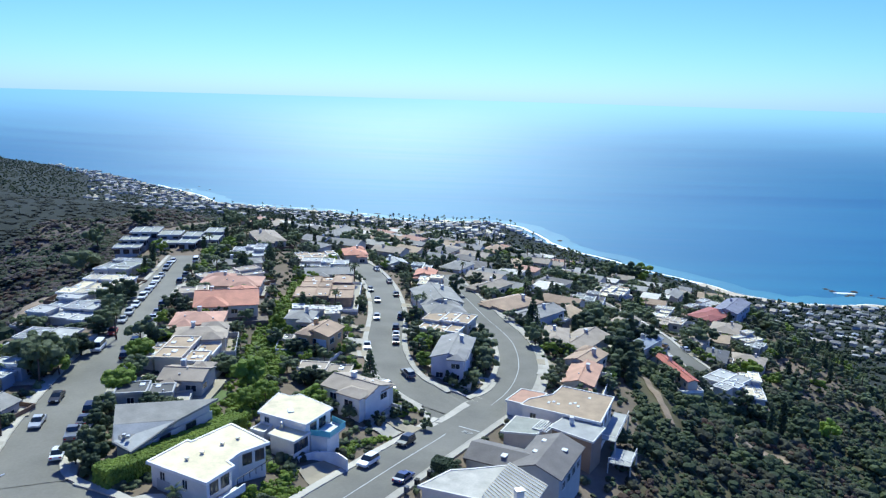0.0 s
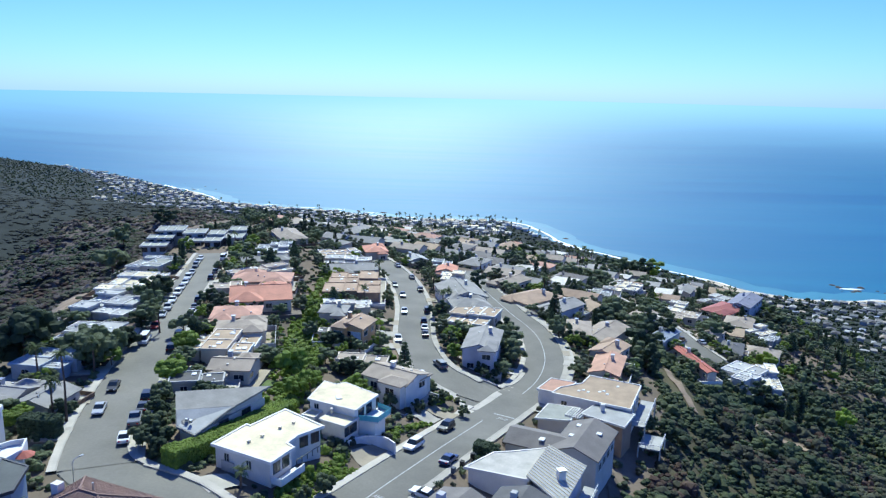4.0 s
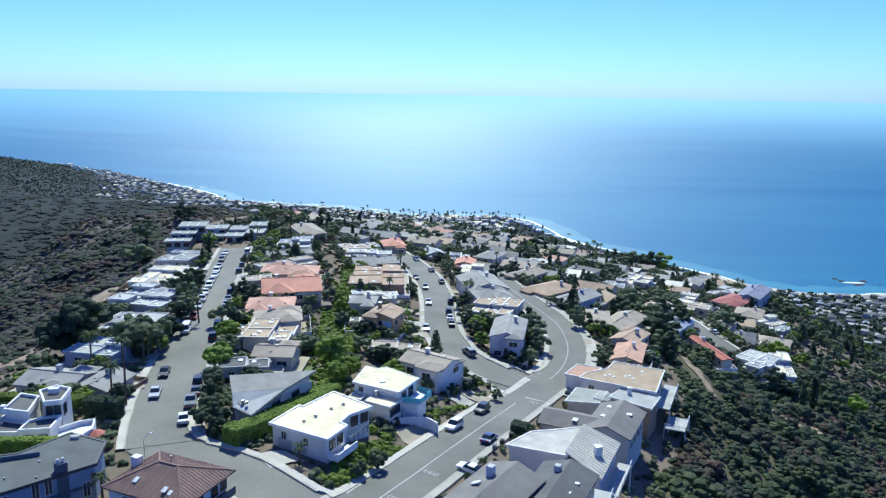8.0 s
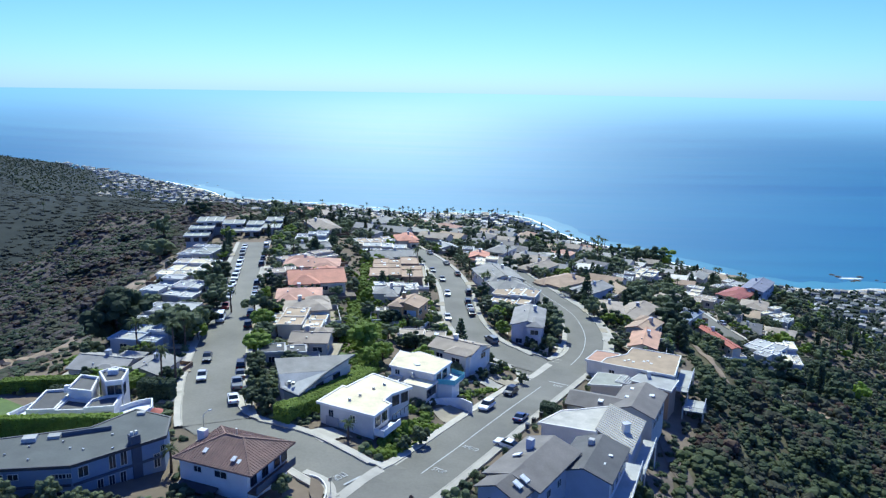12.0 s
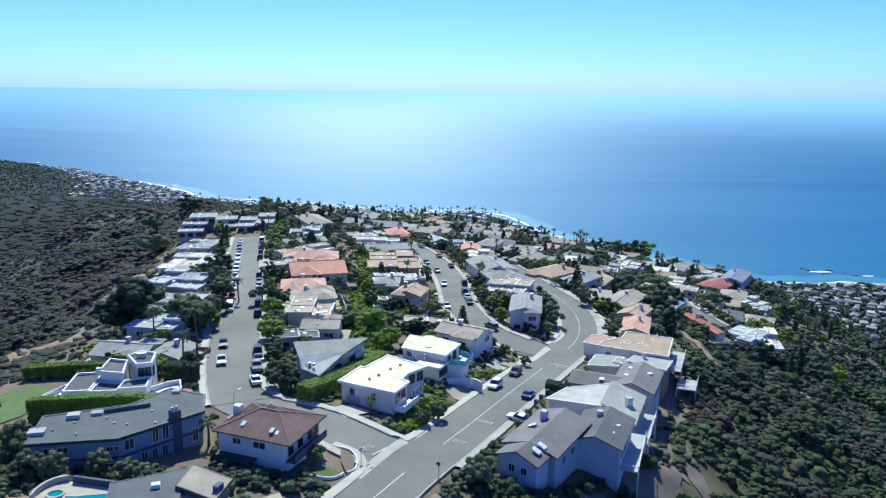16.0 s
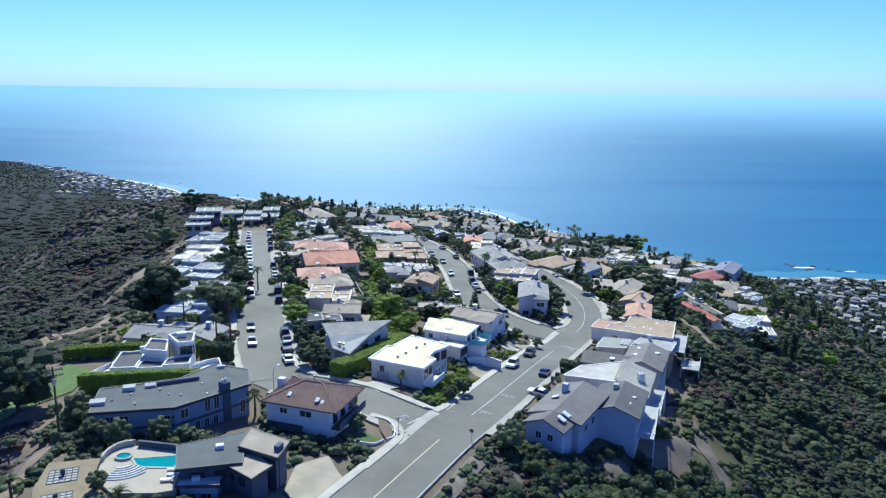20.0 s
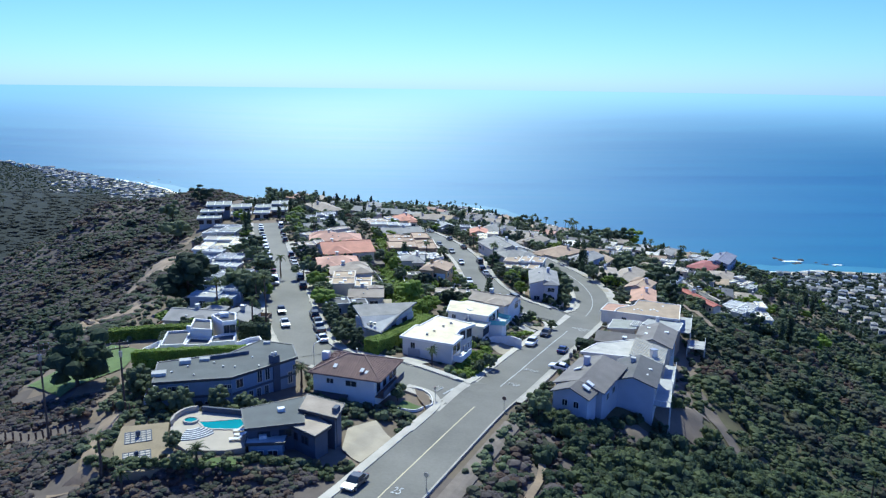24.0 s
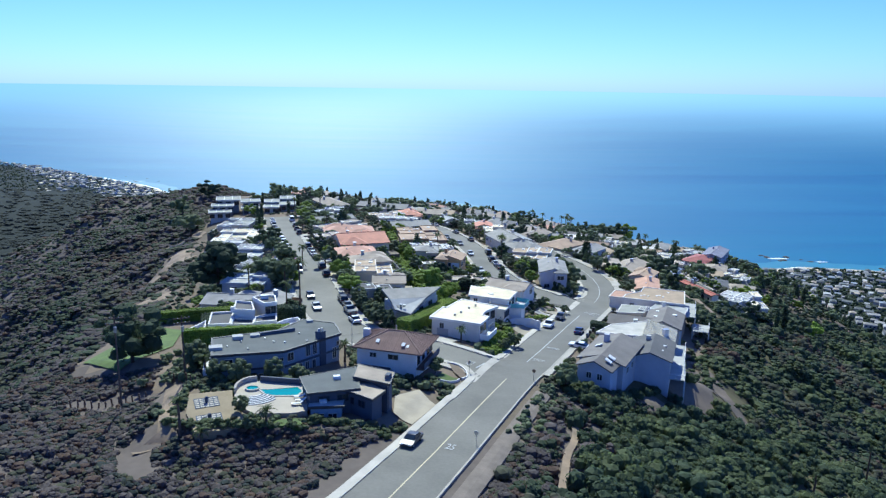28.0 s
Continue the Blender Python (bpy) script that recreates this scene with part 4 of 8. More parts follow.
def wedge_house():
    root = start("house", 3, 120, "low house under a big sloping grey wedge-shaped roof")
    top = {"bl": (-4.0, 122.4, 1.9), "br": (10.0, 130.0, 0.3), "fr": (2.6, 113.0, -1.2), "fl": (-1.0, 114.7, -0.6), "ml": (-2.0, 117.4, 0.9), "mr": (6.4, 121.8, 0.1)}
    keep_off([(-1, 114.7), (2.6, 113), (10, 130), (-4, 122.4)])
    bm = bmesh.new()
    hi = {k: bm.verts.new((x - BASE[0], y - BASE[1], up(z))) for k, (x, y, z) in top.items()}
    lo = {k: bm.verts.new((x - BASE[0], y - BASE[1], up(z) - 0.35)) for k, (x, y, z) in top.items()}
    for names in (("ml", "mr", "br", "bl"), ("fl", "fr", "mr", "ml")):
        bm.faces.new([hi[k] for k in names]), bm.faces.new([lo[k] for k in names[::-1]])
    edge = ["fl", "fr", "mr", "br", "bl", "ml"]
    for k in range(6):
        a, b = edge[k], edge[(k + 1) % 6]
        bm.faces.new((lo[a], lo[b], hi[b], hi[a]))
    r = part("roof", bm, "roof_grey", root)
    low = bmesh.new()
    low.faces.new([low.verts.new((x - BASE[0], y - BASE[1], up(z) + 0.05)) for x, y, z in ((-0.85, 114.9, -0.58), (2.5, 113.25, -1.17), (6.1, 121.3, 0.06), (-1.9, 117.3, 0.86))])
    part("lower_roof", low, "roof_pale", r, "paler lower plane of the roof")
    part("wall", prism(bmesh.new(), ccw(loc((-0.6, 115.3), (2.3, 113.9), (9.2, 129.0), (-3.3, 122.2))), -3, up(-1.5)), "wall_grey", root)
    part("wall", prism(bmesh.new(), ccw(loc((-1.4, 118.2), (5.6, 121.8), (8.9, 128.6), (-3.3, 122.0))), -2, up(-0.35)), "wall_grey", root)
    for x, y in ((-2.6, -4.2), (-1.8, -4.6)):
        part("vent", VENT, None, r).matrix_local = pose(x, y, up(-0.2))
    row_of_windows(root, *loc((2.9, 114.6), (9.3, 128.6)), [(0.35, up(-2.2), 2.0, 1.2), (0.7, up(-2.2), 2.0, 1.2)], "dark_trim")


def red_tile_house():
    cx, cy, turn, w, d = -0.4, 87.3, -20, 13.0, 10.4
    z = ground(cx, cy)
    root = thing("house", pose(cx, cy, z, 0, 0, turn), "white two-storey house with a hipped red-brown tile roof", "house", "hillside houses")
    keep_off([(-7, 84), (4, 80), (7, 90), (-5, 95)])
    h = 1.7 - z
    part("wall", boxm(-w / 2 + 0.6, w / 2 - 1.2, -d / 2 + 0.7, d / 2 - 0.6, -2.5, h), "wall_white", root)
    r = part("roof", roof_bm("hip", w - 1, d - 1, 0.5, 2.1), "tile_red", root, "red-brown clay tile roof")
    r.matrix_local = pose(0, 0, h)
    ha, hb, top = w / 2, d / 2, 2.32
    run = hb * 0.96
    end = ha - run
    for (ax, ay, az), (bx, by, bz) in (((-ha, -hb, 0.2), (-end, 0, top)), ((ha, -hb, 0.2), (end, 0, top)), ((ha, hb, 0.2), (end, 0, top)), ((-ha, hb, 0.2), (-end, 0, top)), ((-end, 0, top), (end, 0, top))):
        v = Vector((bx - ax, by - ay, bz - az))
        hip = part("ridge", boxm(0, v.length, -0.12, 0.12, -0.02, 0.1), "tile_red", r)
        hip.matrix_local = Matrix.Translation((ax, ay, az)) @ v.to_track_quat("X", "Z").to_matrix().to_4x4()
    for k in range(31):
        for side in (-1, 1):
            x = -ha + 0.35 + k * (w - 0.7) / 30
            reach = hb * min(1.0, (ha - abs(x)) / run)
            v = Vector((0, -side * reach, 2.1 * reach / hb))
            row = part("tile_rib", boxm(0, max(reach, 0.3), -0.06, 0.06, -0.02, 0.06), "tile_red", r)
            row.matrix_local = Matrix.Translation((x, side * hb, 0.22)) @ v.to_track_quat("X", "Z").to_matrix().to_4x4()
    for k in range(1, 22):
        for side in (-1, 1):
            y = -hb + k * d / 22
            reach = run * (1 - abs(y) / hb)
            v = Vector((-side * reach, 0, 2.1 * reach / run))
            row = part("tile_rib", boxm(0, max(reach, 0.3), -0.06, 0.06, -0.02, 0.06), "tile_red", r)
            row.matrix_local = Matrix.Translation((side * ha, y, 0.22)) @ v.to_track_quat("X", "Z").to_matrix().to_4x4()
    for x, y, hgt in ((-2.4, -3.2, 1.1), (2.6, -3.6, 1.1)):
        part("skylight", SKYLIGHT, None, r).matrix_local = pose(x, y, hgt, 22, 0, 0) @ Matrix.Scale(0.6, 4)
    part("chimney", boxm(-0.6, 0.6, -0.5, 0.5, -4, 1.6), "wall_white", r).matrix_local = pose(-6.0, 0.6, 0.2)
    part("skylight", SKYLIGHT, None, r).matrix_local = pose(3.4, -3.6, 0.85, 22, 0, 0) @ Matrix.Scale(0.5, 4)
    part("pipe", boxm(-0.1, 0.1, -0.1, 0.1, 0, 1.0), "metal", r).matrix_local = pose(-0.4, 1.0, 1.9)
    for x, w_, hh in ((-2.8, 1.2, 0.8), (1.0, 1.9, 0.9)):
        window(root, x, -d / 2 + 0.68, h - 1.1, 0, w_, hh)
    for y in (-3.2, -0.6, 2.2, 4.0):
        window(root, w / 2 - 1.18, y, h - 1.4, 90, 1.2, 1.8, "dark_trim")
    part("balcony", boxm(0, 1.5, -4.6, 4.6, 0, 0.2), "wood", root, "dark timber balcony").matrix_local = pose(w / 2 - 1.2, 0, h - 2.9)
    rail = part("railing", boxm(-0.05, 0.05, -4.6, 4.6, 0, 1.0), "wall_dusk", root)
    rail.matrix_local = pose(w / 2 + 0.3, 0, h - 2.7)
    part("lean_to", boxm(-4.8, 1.4, -1.8, 0, 0, 0.25), "dark_trim", root, "dark flat lean-to roof").matrix_local = pose(-0.9, -d / 2 + 0.7, h - 3.4, 6, 0, 0)


def grey_angled_house():
    pts = [(-31.0, 77.6), (-19.6, 79.6), (-10.8, 88.4), (-12.4, 94.1), (-18.4, 96.3), (-22.2, 90.0), (-32.9, 85.8)]
    root = start("house", -20, 87, "long angled blue-grey two-storey house with a flat grey roof")
    keep_off(pts, 0.5)
    p = loc(*pts)
    h = up(2.9)
    r = block(root, p, -3, h, "wall_blue", "roof_moss", 0.3, 0.3, 0.1, "dark_trim")
    row_of_windows(root, p[0], p[1], [(0.22, h - 1.2, 1.2, 0.8), (0.38, h - 1.2, 1.2, 0.8), (0.82, h - 1.4, 0.8, 0.6), (0.9, h - 1.4, 0.8, 0.6), (0.97, h - 1.4, 0.5, 0.6), (0.7, h - 4.4, 1.4, 1.4), (0.88, h - 4.4, 1.4, 1.6)])
    row_of_windows(root, p[1], p[2], [(0.12, h - 1.3, 1.2, 1.4), (0.42, h - 1.2, 0.8, 2.0), (0.54, h - 1.2, 0.8, 2.0), (0.28, h - 4.4, 0.7, 2.4), (0.4, h - 4.4, 0.7, 2.4), (0.52, h - 4.4, 0.7, 2.4), (0.68, h - 3.4, 0.8, 2.0), (0.9, h - 3.2, 0.8, 2.0), (0.97, h - 1.6, 0.5, 0.8)])
    for a, b in ((p[0], p[1]), (p[1], p[2])):
        t = Vector((b[0] - a[0], b[1] - a[1]))
        part("band", boxm(0, t.length - 0.3, -0.1, 0.05, 0, 0.35), "wall_dusk", root, "dark band between the storeys").matrix_local = pose(a[0] + 0.1, a[1] + 0.1, h - 2.9, 0, 0, math.degrees(math.atan2(t.y, t.x)))
    c = part("chimney", boxm(-0.65, 0.65, -0.65, 0.65, -6, 1.5), "wall_dusk", root, "dark square chimney stack")
    c.matrix_local = pose(*loc((-14.0, 86.0))[0], h, 0, 0, 45)
    for x in (-0.3, 0.3):
        part("chimney_pot", boxm(-0.16, 0.16, -0.16, 0.16, 1.5, 2.0), "trim", c).matrix_local = pose(x, 0, 0)
    for q, s in (((-31.2, 80.6), (1.1, 0.8, 0.5)), ((-28.6, 85.8), (0.9, 0.7, 0.6)), ((-25.8, 87.0), (0.8, 0.6, 0.4)), ((-17.0, 95.0), (0.6, 0.4, 0.4))):
        (x, y), = loc(q)
        part("roof_unit", boxm(-s[0], s[0], -s[1], s[1], 0, s[2]), "roof_pale", r).matrix_local = pose(x, y, h + 0.2, 0, 0, 15)
    for k in range(9):
        (x, y), = loc((-29.5 + k * 1.9, 81.5 + 2.5 * math.sin(k * 2.4) + k * 0.7))
        part("vent", VENT, None, r).matrix_local = Matrix.Translation((x, y, h + 0.2)) @ Matrix.Scale(0.5, 4)
    (x, y), = loc((-22.0, 88.6))
    part("screen", boxm(-3.2, 3.2, -0.12, 0.12, 0, 0.55), "wall_dusk", r, "low dark roof screen").matrix_local = pose(x, y, h + 0.2, 0, 0, 24)
    part("balcony", boxm(-1.2, 0, -3.2, 3.2, 0, 0.9), "balcony_white", root).matrix_local = pose(*loc((-32.3, 81.0))[0], h - 3.6, 0, 0, 12)


def dark_house():
    root = start("house", -8, 65, "dark blue-grey stepped house with overlapping grey-brown roofs beside a pool")
    keep_off([(-13.5, 60.5), (-1.5, 59.5), (-1, 71), (-14, 71)], 0.5)
    turn_a = 18
    for pts, z, roof, over in (([(-13.2, 61.6), (-6.0, 63.3), (-7.2, 71.2), (-15.0, 67.4)], 3.1, "roof_moss", 0.3),
                               ([(-6.6, 66.6), (-1.6, 63.9), (-1.0, 67.8), (-6.2, 70.9)], 3.6, "roof_taupe", 0.4),
                               ([(-9.4, 64.9), (-3.9, 60.2), (-2.4, 62.8), (-4.2, 65.2), (-6.9, 66.6)], 2.8, "roof_taupe", 0.4),
                               ([(-13.0, 60.6), (-8.3, 60.9), (-8.3, 64.0), (-13.2, 62.8)], 1.4, "roof_pale", 0.3)):
        r = block(root, loc(*pts), -4, up(z), "wall_blue" if roof == "roof_pale" else "wall_dusk", roof, 0.15, over, 0.05, "dark_trim")
    for x, y, z in ((-9.5, 66.8, 3.3), (-11.2, 61.9, 1.6)):
        (u, v), = loc((x, y))
        part("roof_unit", boxm(-0.5, 0.5, -0.4, 0.4, 0, 0.5), "paint_white", r).matrix_local = pose(u, v, up(z), 0, 0, turn_a)
    (u, v), = loc((-1.6, 65.6))
    part("chimney", boxm(-0.35, 0.35, -0.6, 0.6, -5, 0.9), "wall_dusk", root).matrix_local = pose(u, v, up(3.6), 0, 0, -20)
    row_of_windows(root, *loc((-13.2, 61.6), (-6.0, 63.3)), [(0.3, up(1.9), 1.6, 1.0), (0.68, up(1.9), 1.6, 1.0)], "dark_trim")
    row_of_windows(root, *loc((-13.0, 60.6), (-8.3, 60.9)), [(0.3, up(-0.2), 1.2, 1.0), (0.7, up(-0.2), 1.2, 1.0)])
    row_of_windows(root, *loc((-9.4, 64.9), (-3.9, 60.2)), [(0.4, up(1.4), 1.2, 1.0), (0.7, up(1.4), 1.2, 1.0)], "dark_trim")


def villa():
    root = start("house", -31, 105, "white modern villa with stepped flat terraces and curved white parapets")
    keep_off([(-40, 99), (-22, 99), (-22, 113), (-40, 113)])
    high = [(-30.5, 109.2), (-28.8, 111.5), (-26.0, 110.6), (-24.9, 105.8), (-27.3, 104.9)]
    block(root, loc(*high), -3, up(3.3), "wall_white", "roof_dark", 0.3, 0.0, 0.4)
    block(root, loc((-33.4, 104.2), (-34.2, 110.2), (-30.6, 109.4), (-28.9, 103.4)), -3, up(2.2), "wall_white", "roof_dark", 0.3, 0.0, 0.45)
    block(root, loc((-37.2, 98.8), (-33.0, 99.4), (-34.0, 107.6), (-38.4, 106.6)), -3, up(0.8), "wall_white", "roof_dark", 0.3, 0.0, 0.4)
    block(root, loc((-33.0, 99.4), (-28.6, 100.0), (-29.0, 103.3), (-33.4, 104.1)), -3, up(0.6), "wall_white", "roof_dark", 0.3, 0.0, 0.4)
    block(root, loc((-28.6, 100.0), (-24.2, 101.0), (-25.0, 105.6), (-27.4, 104.8), (-29.0, 103.3)), -3, up(0.9), "wall_white", "roof_dark", 0.3, 0.0, 0.4)
    deck = [(-41.5, 100.5), (-37.5, 97.0), (-24.0, 97.8), (-20.6, 100.6), (-19.6, 104.5), (-21.0, 108.0), (-23.0, 107.0), (-28.6, 99.9), (-38.0, 99.4), (-39.4, 106)]
    part("terrace", prism(bmesh.new(), ccw(loc(*deck)), -4, up(-0.9)), "balcony_white", root)
    part("parapet", ring(bmesh.new(), ccw(loc(*deck)), 0.25, up(-0.9), up(-0.1)), "balcony_white", root)
    row_of_windows(root, *loc((-27.3, 104.9), (-24.9, 105.8)), [(0.28, up(2.1), 0.9, 1.7), (0.72, up(2.1), 0.9, 1.7)], "dark_trim")
    row_of_windows(root, *loc((-28.6, 100.0), (-24.2, 101.0)), [(0.3, up(-0.2), 1.2, 1.2), (0.75, up(-0.2), 1.2, 1.2)], "dark_trim")
    row_of_windows(root, *loc((-24.9, 105.8), (-26.0, 110.6)), [(0.3, up(1.8), 1.4, 1.7)], "dark_trim")
    row_of_windows(root, *loc((-37.2, 98.8), (-33.0, 99.4)), [(0.5, up(-0.2), 2.0, 1.2)], "dark_trim")
    (u, v), = loc((-28.0, 109.2))
    part("roof_unit", boxm(-0.8, 0.8, -0.5, 0.5, 0, 0.8), "paint_white", root).matrix_local = pose(u, v, up(3.5), 0, 0, 10)
    (u, v), = loc((-33.6, 104.6))
    part("chimney", boxm(-0.35, 0.35, -0.35, 0.35, 0, 1.2), "wall_white", root).matrix_local = pose(u, v, up(2.0))


def seam_house():
    root = start("house", 55, 117, "pale house with white flat and ribbed metal roofs above the canyon")
    flat = [(45.4, 116.9), (54.9, 113.8), (59.2, 124.3), (53.2, 122.6), (49.9, 121.9)]
    keep_off([(45, 115), (60, 108), (65, 121), (50, 123)])
    block(root, loc(*flat), -5, up(-7.0), "wall_white", "roof_ivory", 0.3, 0.3, 0.1)
    q = [(54.7, 113.9, -6.2), (59.8, 107.7, -7.6), (65.2, 120.3, -7.6), (59.3, 124.6, -6.2)]
    bm = bmesh.new()
    hi = [bm.verts.new((x - BASE[0], y - BASE[1], up(z))) for x, y, z in q]
    lo = [bm.verts.new((x - BASE[0], y - BASE[1], up(z) - 0.25)) for x, y, z in q]
    bm.faces.new(hi), bm.faces.new(lo[::-1])
    for k in range(4):
        bm.faces.new((lo[k], lo[(k + 1) % 4], hi[(k + 1) % 4], hi[k]))
    r = part("roof", bm, "roof_pale", root, "ribbed pale metal roof")
    a, b, c, d = [Vector((x - BASE[0], y - BASE[1], up(z))) for x, y, z in q]
    for k in range(15):
        s = (k + 0.5) / 15
        p0, p1 = a.lerp(d, s), b.lerp(c, s)
        v = p1 - p0
        seam = part("seam", boxm(0, v.length, -0.05, 0.05, 0, 0.1), "roof_white", r)
        seam.matrix_local = Matrix.Translation(p0) @ v.to_track_quat("X", "Z").to_matrix().to_4x4()
    part("wall", prism(bmesh.new(), ccw(loc((55.4, 114.2), (59.6, 108.8), (64.4, 120.0), (59.4, 123.6))), -9, up(-8.0)), "wall_lavender", root)
    ch = part("chimney", boxm(-0.6, 0.6, -0.5, 0.5, -3, 1.5), "wall_white", r)
    ch.matrix_local = pose(*loc((60.3, 115.0))[0], up(-7.2), 0, 0, 20)
    part("chimney_cap", boxm(-0.7, 0.7, -0.6, 0.6, 1.5, 1.65), "metal", ch)
    row_of_windows(root, *loc((59.6, 108.8), (64.4, 120.0)), [(0.2, up(-9.6), 2.0, 1.6), (0.5, up(-9.6), 2.0, 1.6), (0.8, up(-9.6), 2.0, 1.6)])
    deck(root, [(60.2, 108.2), (62.2, 107.4), (67.0, 119.2), (65.0, 120.2)], -11.2)


def deck(root, pts, z, m="balcony_white"):
    """A deck on stilts with a rail round its outer sides."""
    p = loc(*pts)
    d = part("deck", prism(bmesh.new(), ccw(p), up(z) - 0.2, up(z)), "roof_pale", root, "pale deck on posts over the slope")
    railing(root, p[:3] if len(p) > 3 else p, up(z), 1.0, m)
    for x, y in pts:
        g = ground(x, y) - 1.5
        part("stilt", boxm(-0.12, 0.12, -0.12, 0.12, g - z, -0.2), "wall_grey", d).matrix_local = pose(x - BASE[0], y - BASE[1], up(z))


def gabled(root, cx, cy, turn, w, d, eave, rise, roof, wall, drop, over=0.5):
    """One gabled wing as parts of root."""
    m = pose(cx - BASE[0], cy - BASE[1], 0, 0, 0, turn)
    e = up(eave)
    part("wall", walls_bm(w, d, e - drop, e, "gable", rise), wall, root).matrix_local = m
    r = part("roof", roof_bm("gable", w, d, over, rise), roof, root)
    r.matrix_local = m @ pose(0, 0, e)
    BUILT.append((cx, cy, radians(turn), w / 2, d / 2))
    return r


def canyon_houses():
    root = start("house", 41, 94, "pale lavender gabled house with grey-brown shingle roofs on the canyon edge")
    r = gabled(root, 42.2, 96.0, 58, 13.5, 8.6, -3.6, 1.5, "roof_umber", "wall_lavender", 9)
    r2 = gabled(root, 38.2, 89.6, 55, 6.4, 6.4, -3.6, 1.5, "roof_umber", "wall_lavender", 8)
    for x in (-0.9, 1.0):
        part("skylight", SKYLIGHT, None, r2).matrix_local = pose(x, -1.9, 1.2, 26, 0, 0)
    part("chimney", boxm(-0.5, 0.5, -0.5, 0.5, -0.8, 1.5), "wall_lavender", r).matrix_local = pose(2.0, 1.6, 1.3)
    part("skylight", SKYLIGHT, None, r).matrix_local = pose(-1.0, 2.2, 1.2, -25, 0, 0)
    for s, z in ((-0.9, -5.0), (1.2, -5.0), (0.2, -7.6)):
        window(root, 38.2 - BASE[0] + 3.25 * math.cos(radians(235)) + s * 0.82, 89.6 - BASE[1] + 3.25 * math.sin(radians(235)) - s * 0.57, up(z), 325, 0.9, 1.1)
    for s in (-3.5, 0, 3.5):
        window(root, 42.2 - BASE[0] + s * 0.53 + 4.35 * 0.85, 96 - BASE[1] + s * 0.85 - 4.35 * 0.53, up(-5.4), 58, 1.2, 1.2)
    root = start("house", 52, 100, "dark-roofed gabled house with a long deck over the canyon")
    r = gabled(root, 52.0, 100.2, 66, 11.5, 8.0, -5.0, 1.5, "roof_dark", "wall_lavender", 10)
    part("chimney", boxm(-0.45, 0.45, -0.45, 0.45, -0.8, 1.3), "wall_grey", r).matrix_local = pose(2.5, 1.0, 1.0)
    for x, y in ((-2, -2.0), (1, -2.4)):
        part("skylight", SKYLIGHT, None, r).matrix_local = Matrix.Translation((x, y, 0.9)) @ Matrix.Scale(0.6, 4)
    for s in (-3.5, -0.8, 2.0, 4.2):
        window(root, 52 - BASE[0] + s * 0.41 + 4.05 * 0.91, 100.2 - BASE[1] + s * 0.91 - 4.05 * 0.41, up(-6.8), 66, 1.6, 1.6)
    deck(root, [(53.2, 94.2), (56.4, 92.8), (61.2, 105.6), (57.8, 107.0)], -8.6)
    root = start("house", 61, 132, "grey-brown gabled house with skylights and a deep canyon-side wall")
    r = gabled(root, 66.6, 132.6, 65, 12.5, 8.2, -9.4, 1.7, "roof_umber", "wall_grey", 12)
    r2 = gabled(root, 58.6, 133.6, -22, 10.5, 7.0, -10.0, 1.4, "roof_umber", "wall_grey", 5)
    for one, x, y in ((r, -1.0, 1.8), (r, 2.0, -2.0), (r2, 1.0, -1.6), (r, 3.6, 1.8)):
        part("skylight", SKYLIGHT, None, one).matrix_local = pose(x, y, 1.1)
    for s in (-4, -1.2, 1.6, 4.2):
        window(root, 66.6 - BASE[0] + s * 0.42 + 4.15 * 0.91, 132.6 - BASE[1] + s * 0.91 - 4.15 * 0.42, up(-11.4), 65, 1.5, 1.4)
    root = start("house", 73, 159, "house with a wide flat tan roof and canyon balconies")
    pts = [(63.8, 157.8), (78.7, 150.8), (83.6, 163.4), (73.4, 168.2), (71.0, 163.6), (65.6, 160.6)]
    keep_off([(63, 157), (79, 150), (84, 164), (70, 168)])
    r = block(root, loc(*pts), -9, up(-11.0), "wall_white", "roof_sand", 0.25, 0.3, 0.15, "trim")
    for x, y in ((-3.5, 0.4), (-2.4, 0.9), (-1.6, -0.2), (1.0, 0.2), (2.0, 0.6), (2.4, -1.0), (5.5, 3.5)):
        part("skylight", SKYLIGHT, None, r).matrix_local = Matrix.Translation((x, y, up(-10.8))) @ Matrix.Rotation(radians(-25), 4, "Z") @ Matrix.Scale(0.55, 4)
    row_of_windows(root, *loc((78.7, 150.8), (83.6, 163.4)), [(0.2, up(-13), 2.0, 1.8), (0.5, up(-13), 2.0, 1.8), (0.8, up(-13), 2.0, 1.8), (0.35, up(-16), 2.0, 1.8)])
    row_of_windows(root, *loc((63.8, 157.8), (78.7, 150.8)), [(0.15, up(-12.8), 1.2, 1.2), (0.8, up(-12.8), 1.6, 1.2)])
    block(root, loc((60.8, 161.2), (66.0, 158.8), (69.6, 165.4), (64.4, 167.4)), -4, up(-11.6), "wall_white", "roof_terracotta", 0.25, 0.2, 0.12, "trim", "small flat brick-red roof")
    deck(root, [(79.0, 150.8), (81.8, 149.6), (87.0, 162.4), (84.2, 163.6)], -14.2)
    deck(root, [(80.0, 146.5), (84.0, 145.0), (86.5, 151.0), (82.5, 152.6)], -17.0)
    root = start("house", 68, 149, "low house with flat grey-green roofs and a slatted pergola")
    keep_off([(59, 146), (77, 143), (79, 150), (62, 154)])
    block(root, loc((59.5, 147.4), (65.9, 146.8), (68.4, 152.4), (62.6, 154.0)), -3, up(-12.0), "wall_cream", "roof_olive", 0.2, 0.4, 0.05, "trim")
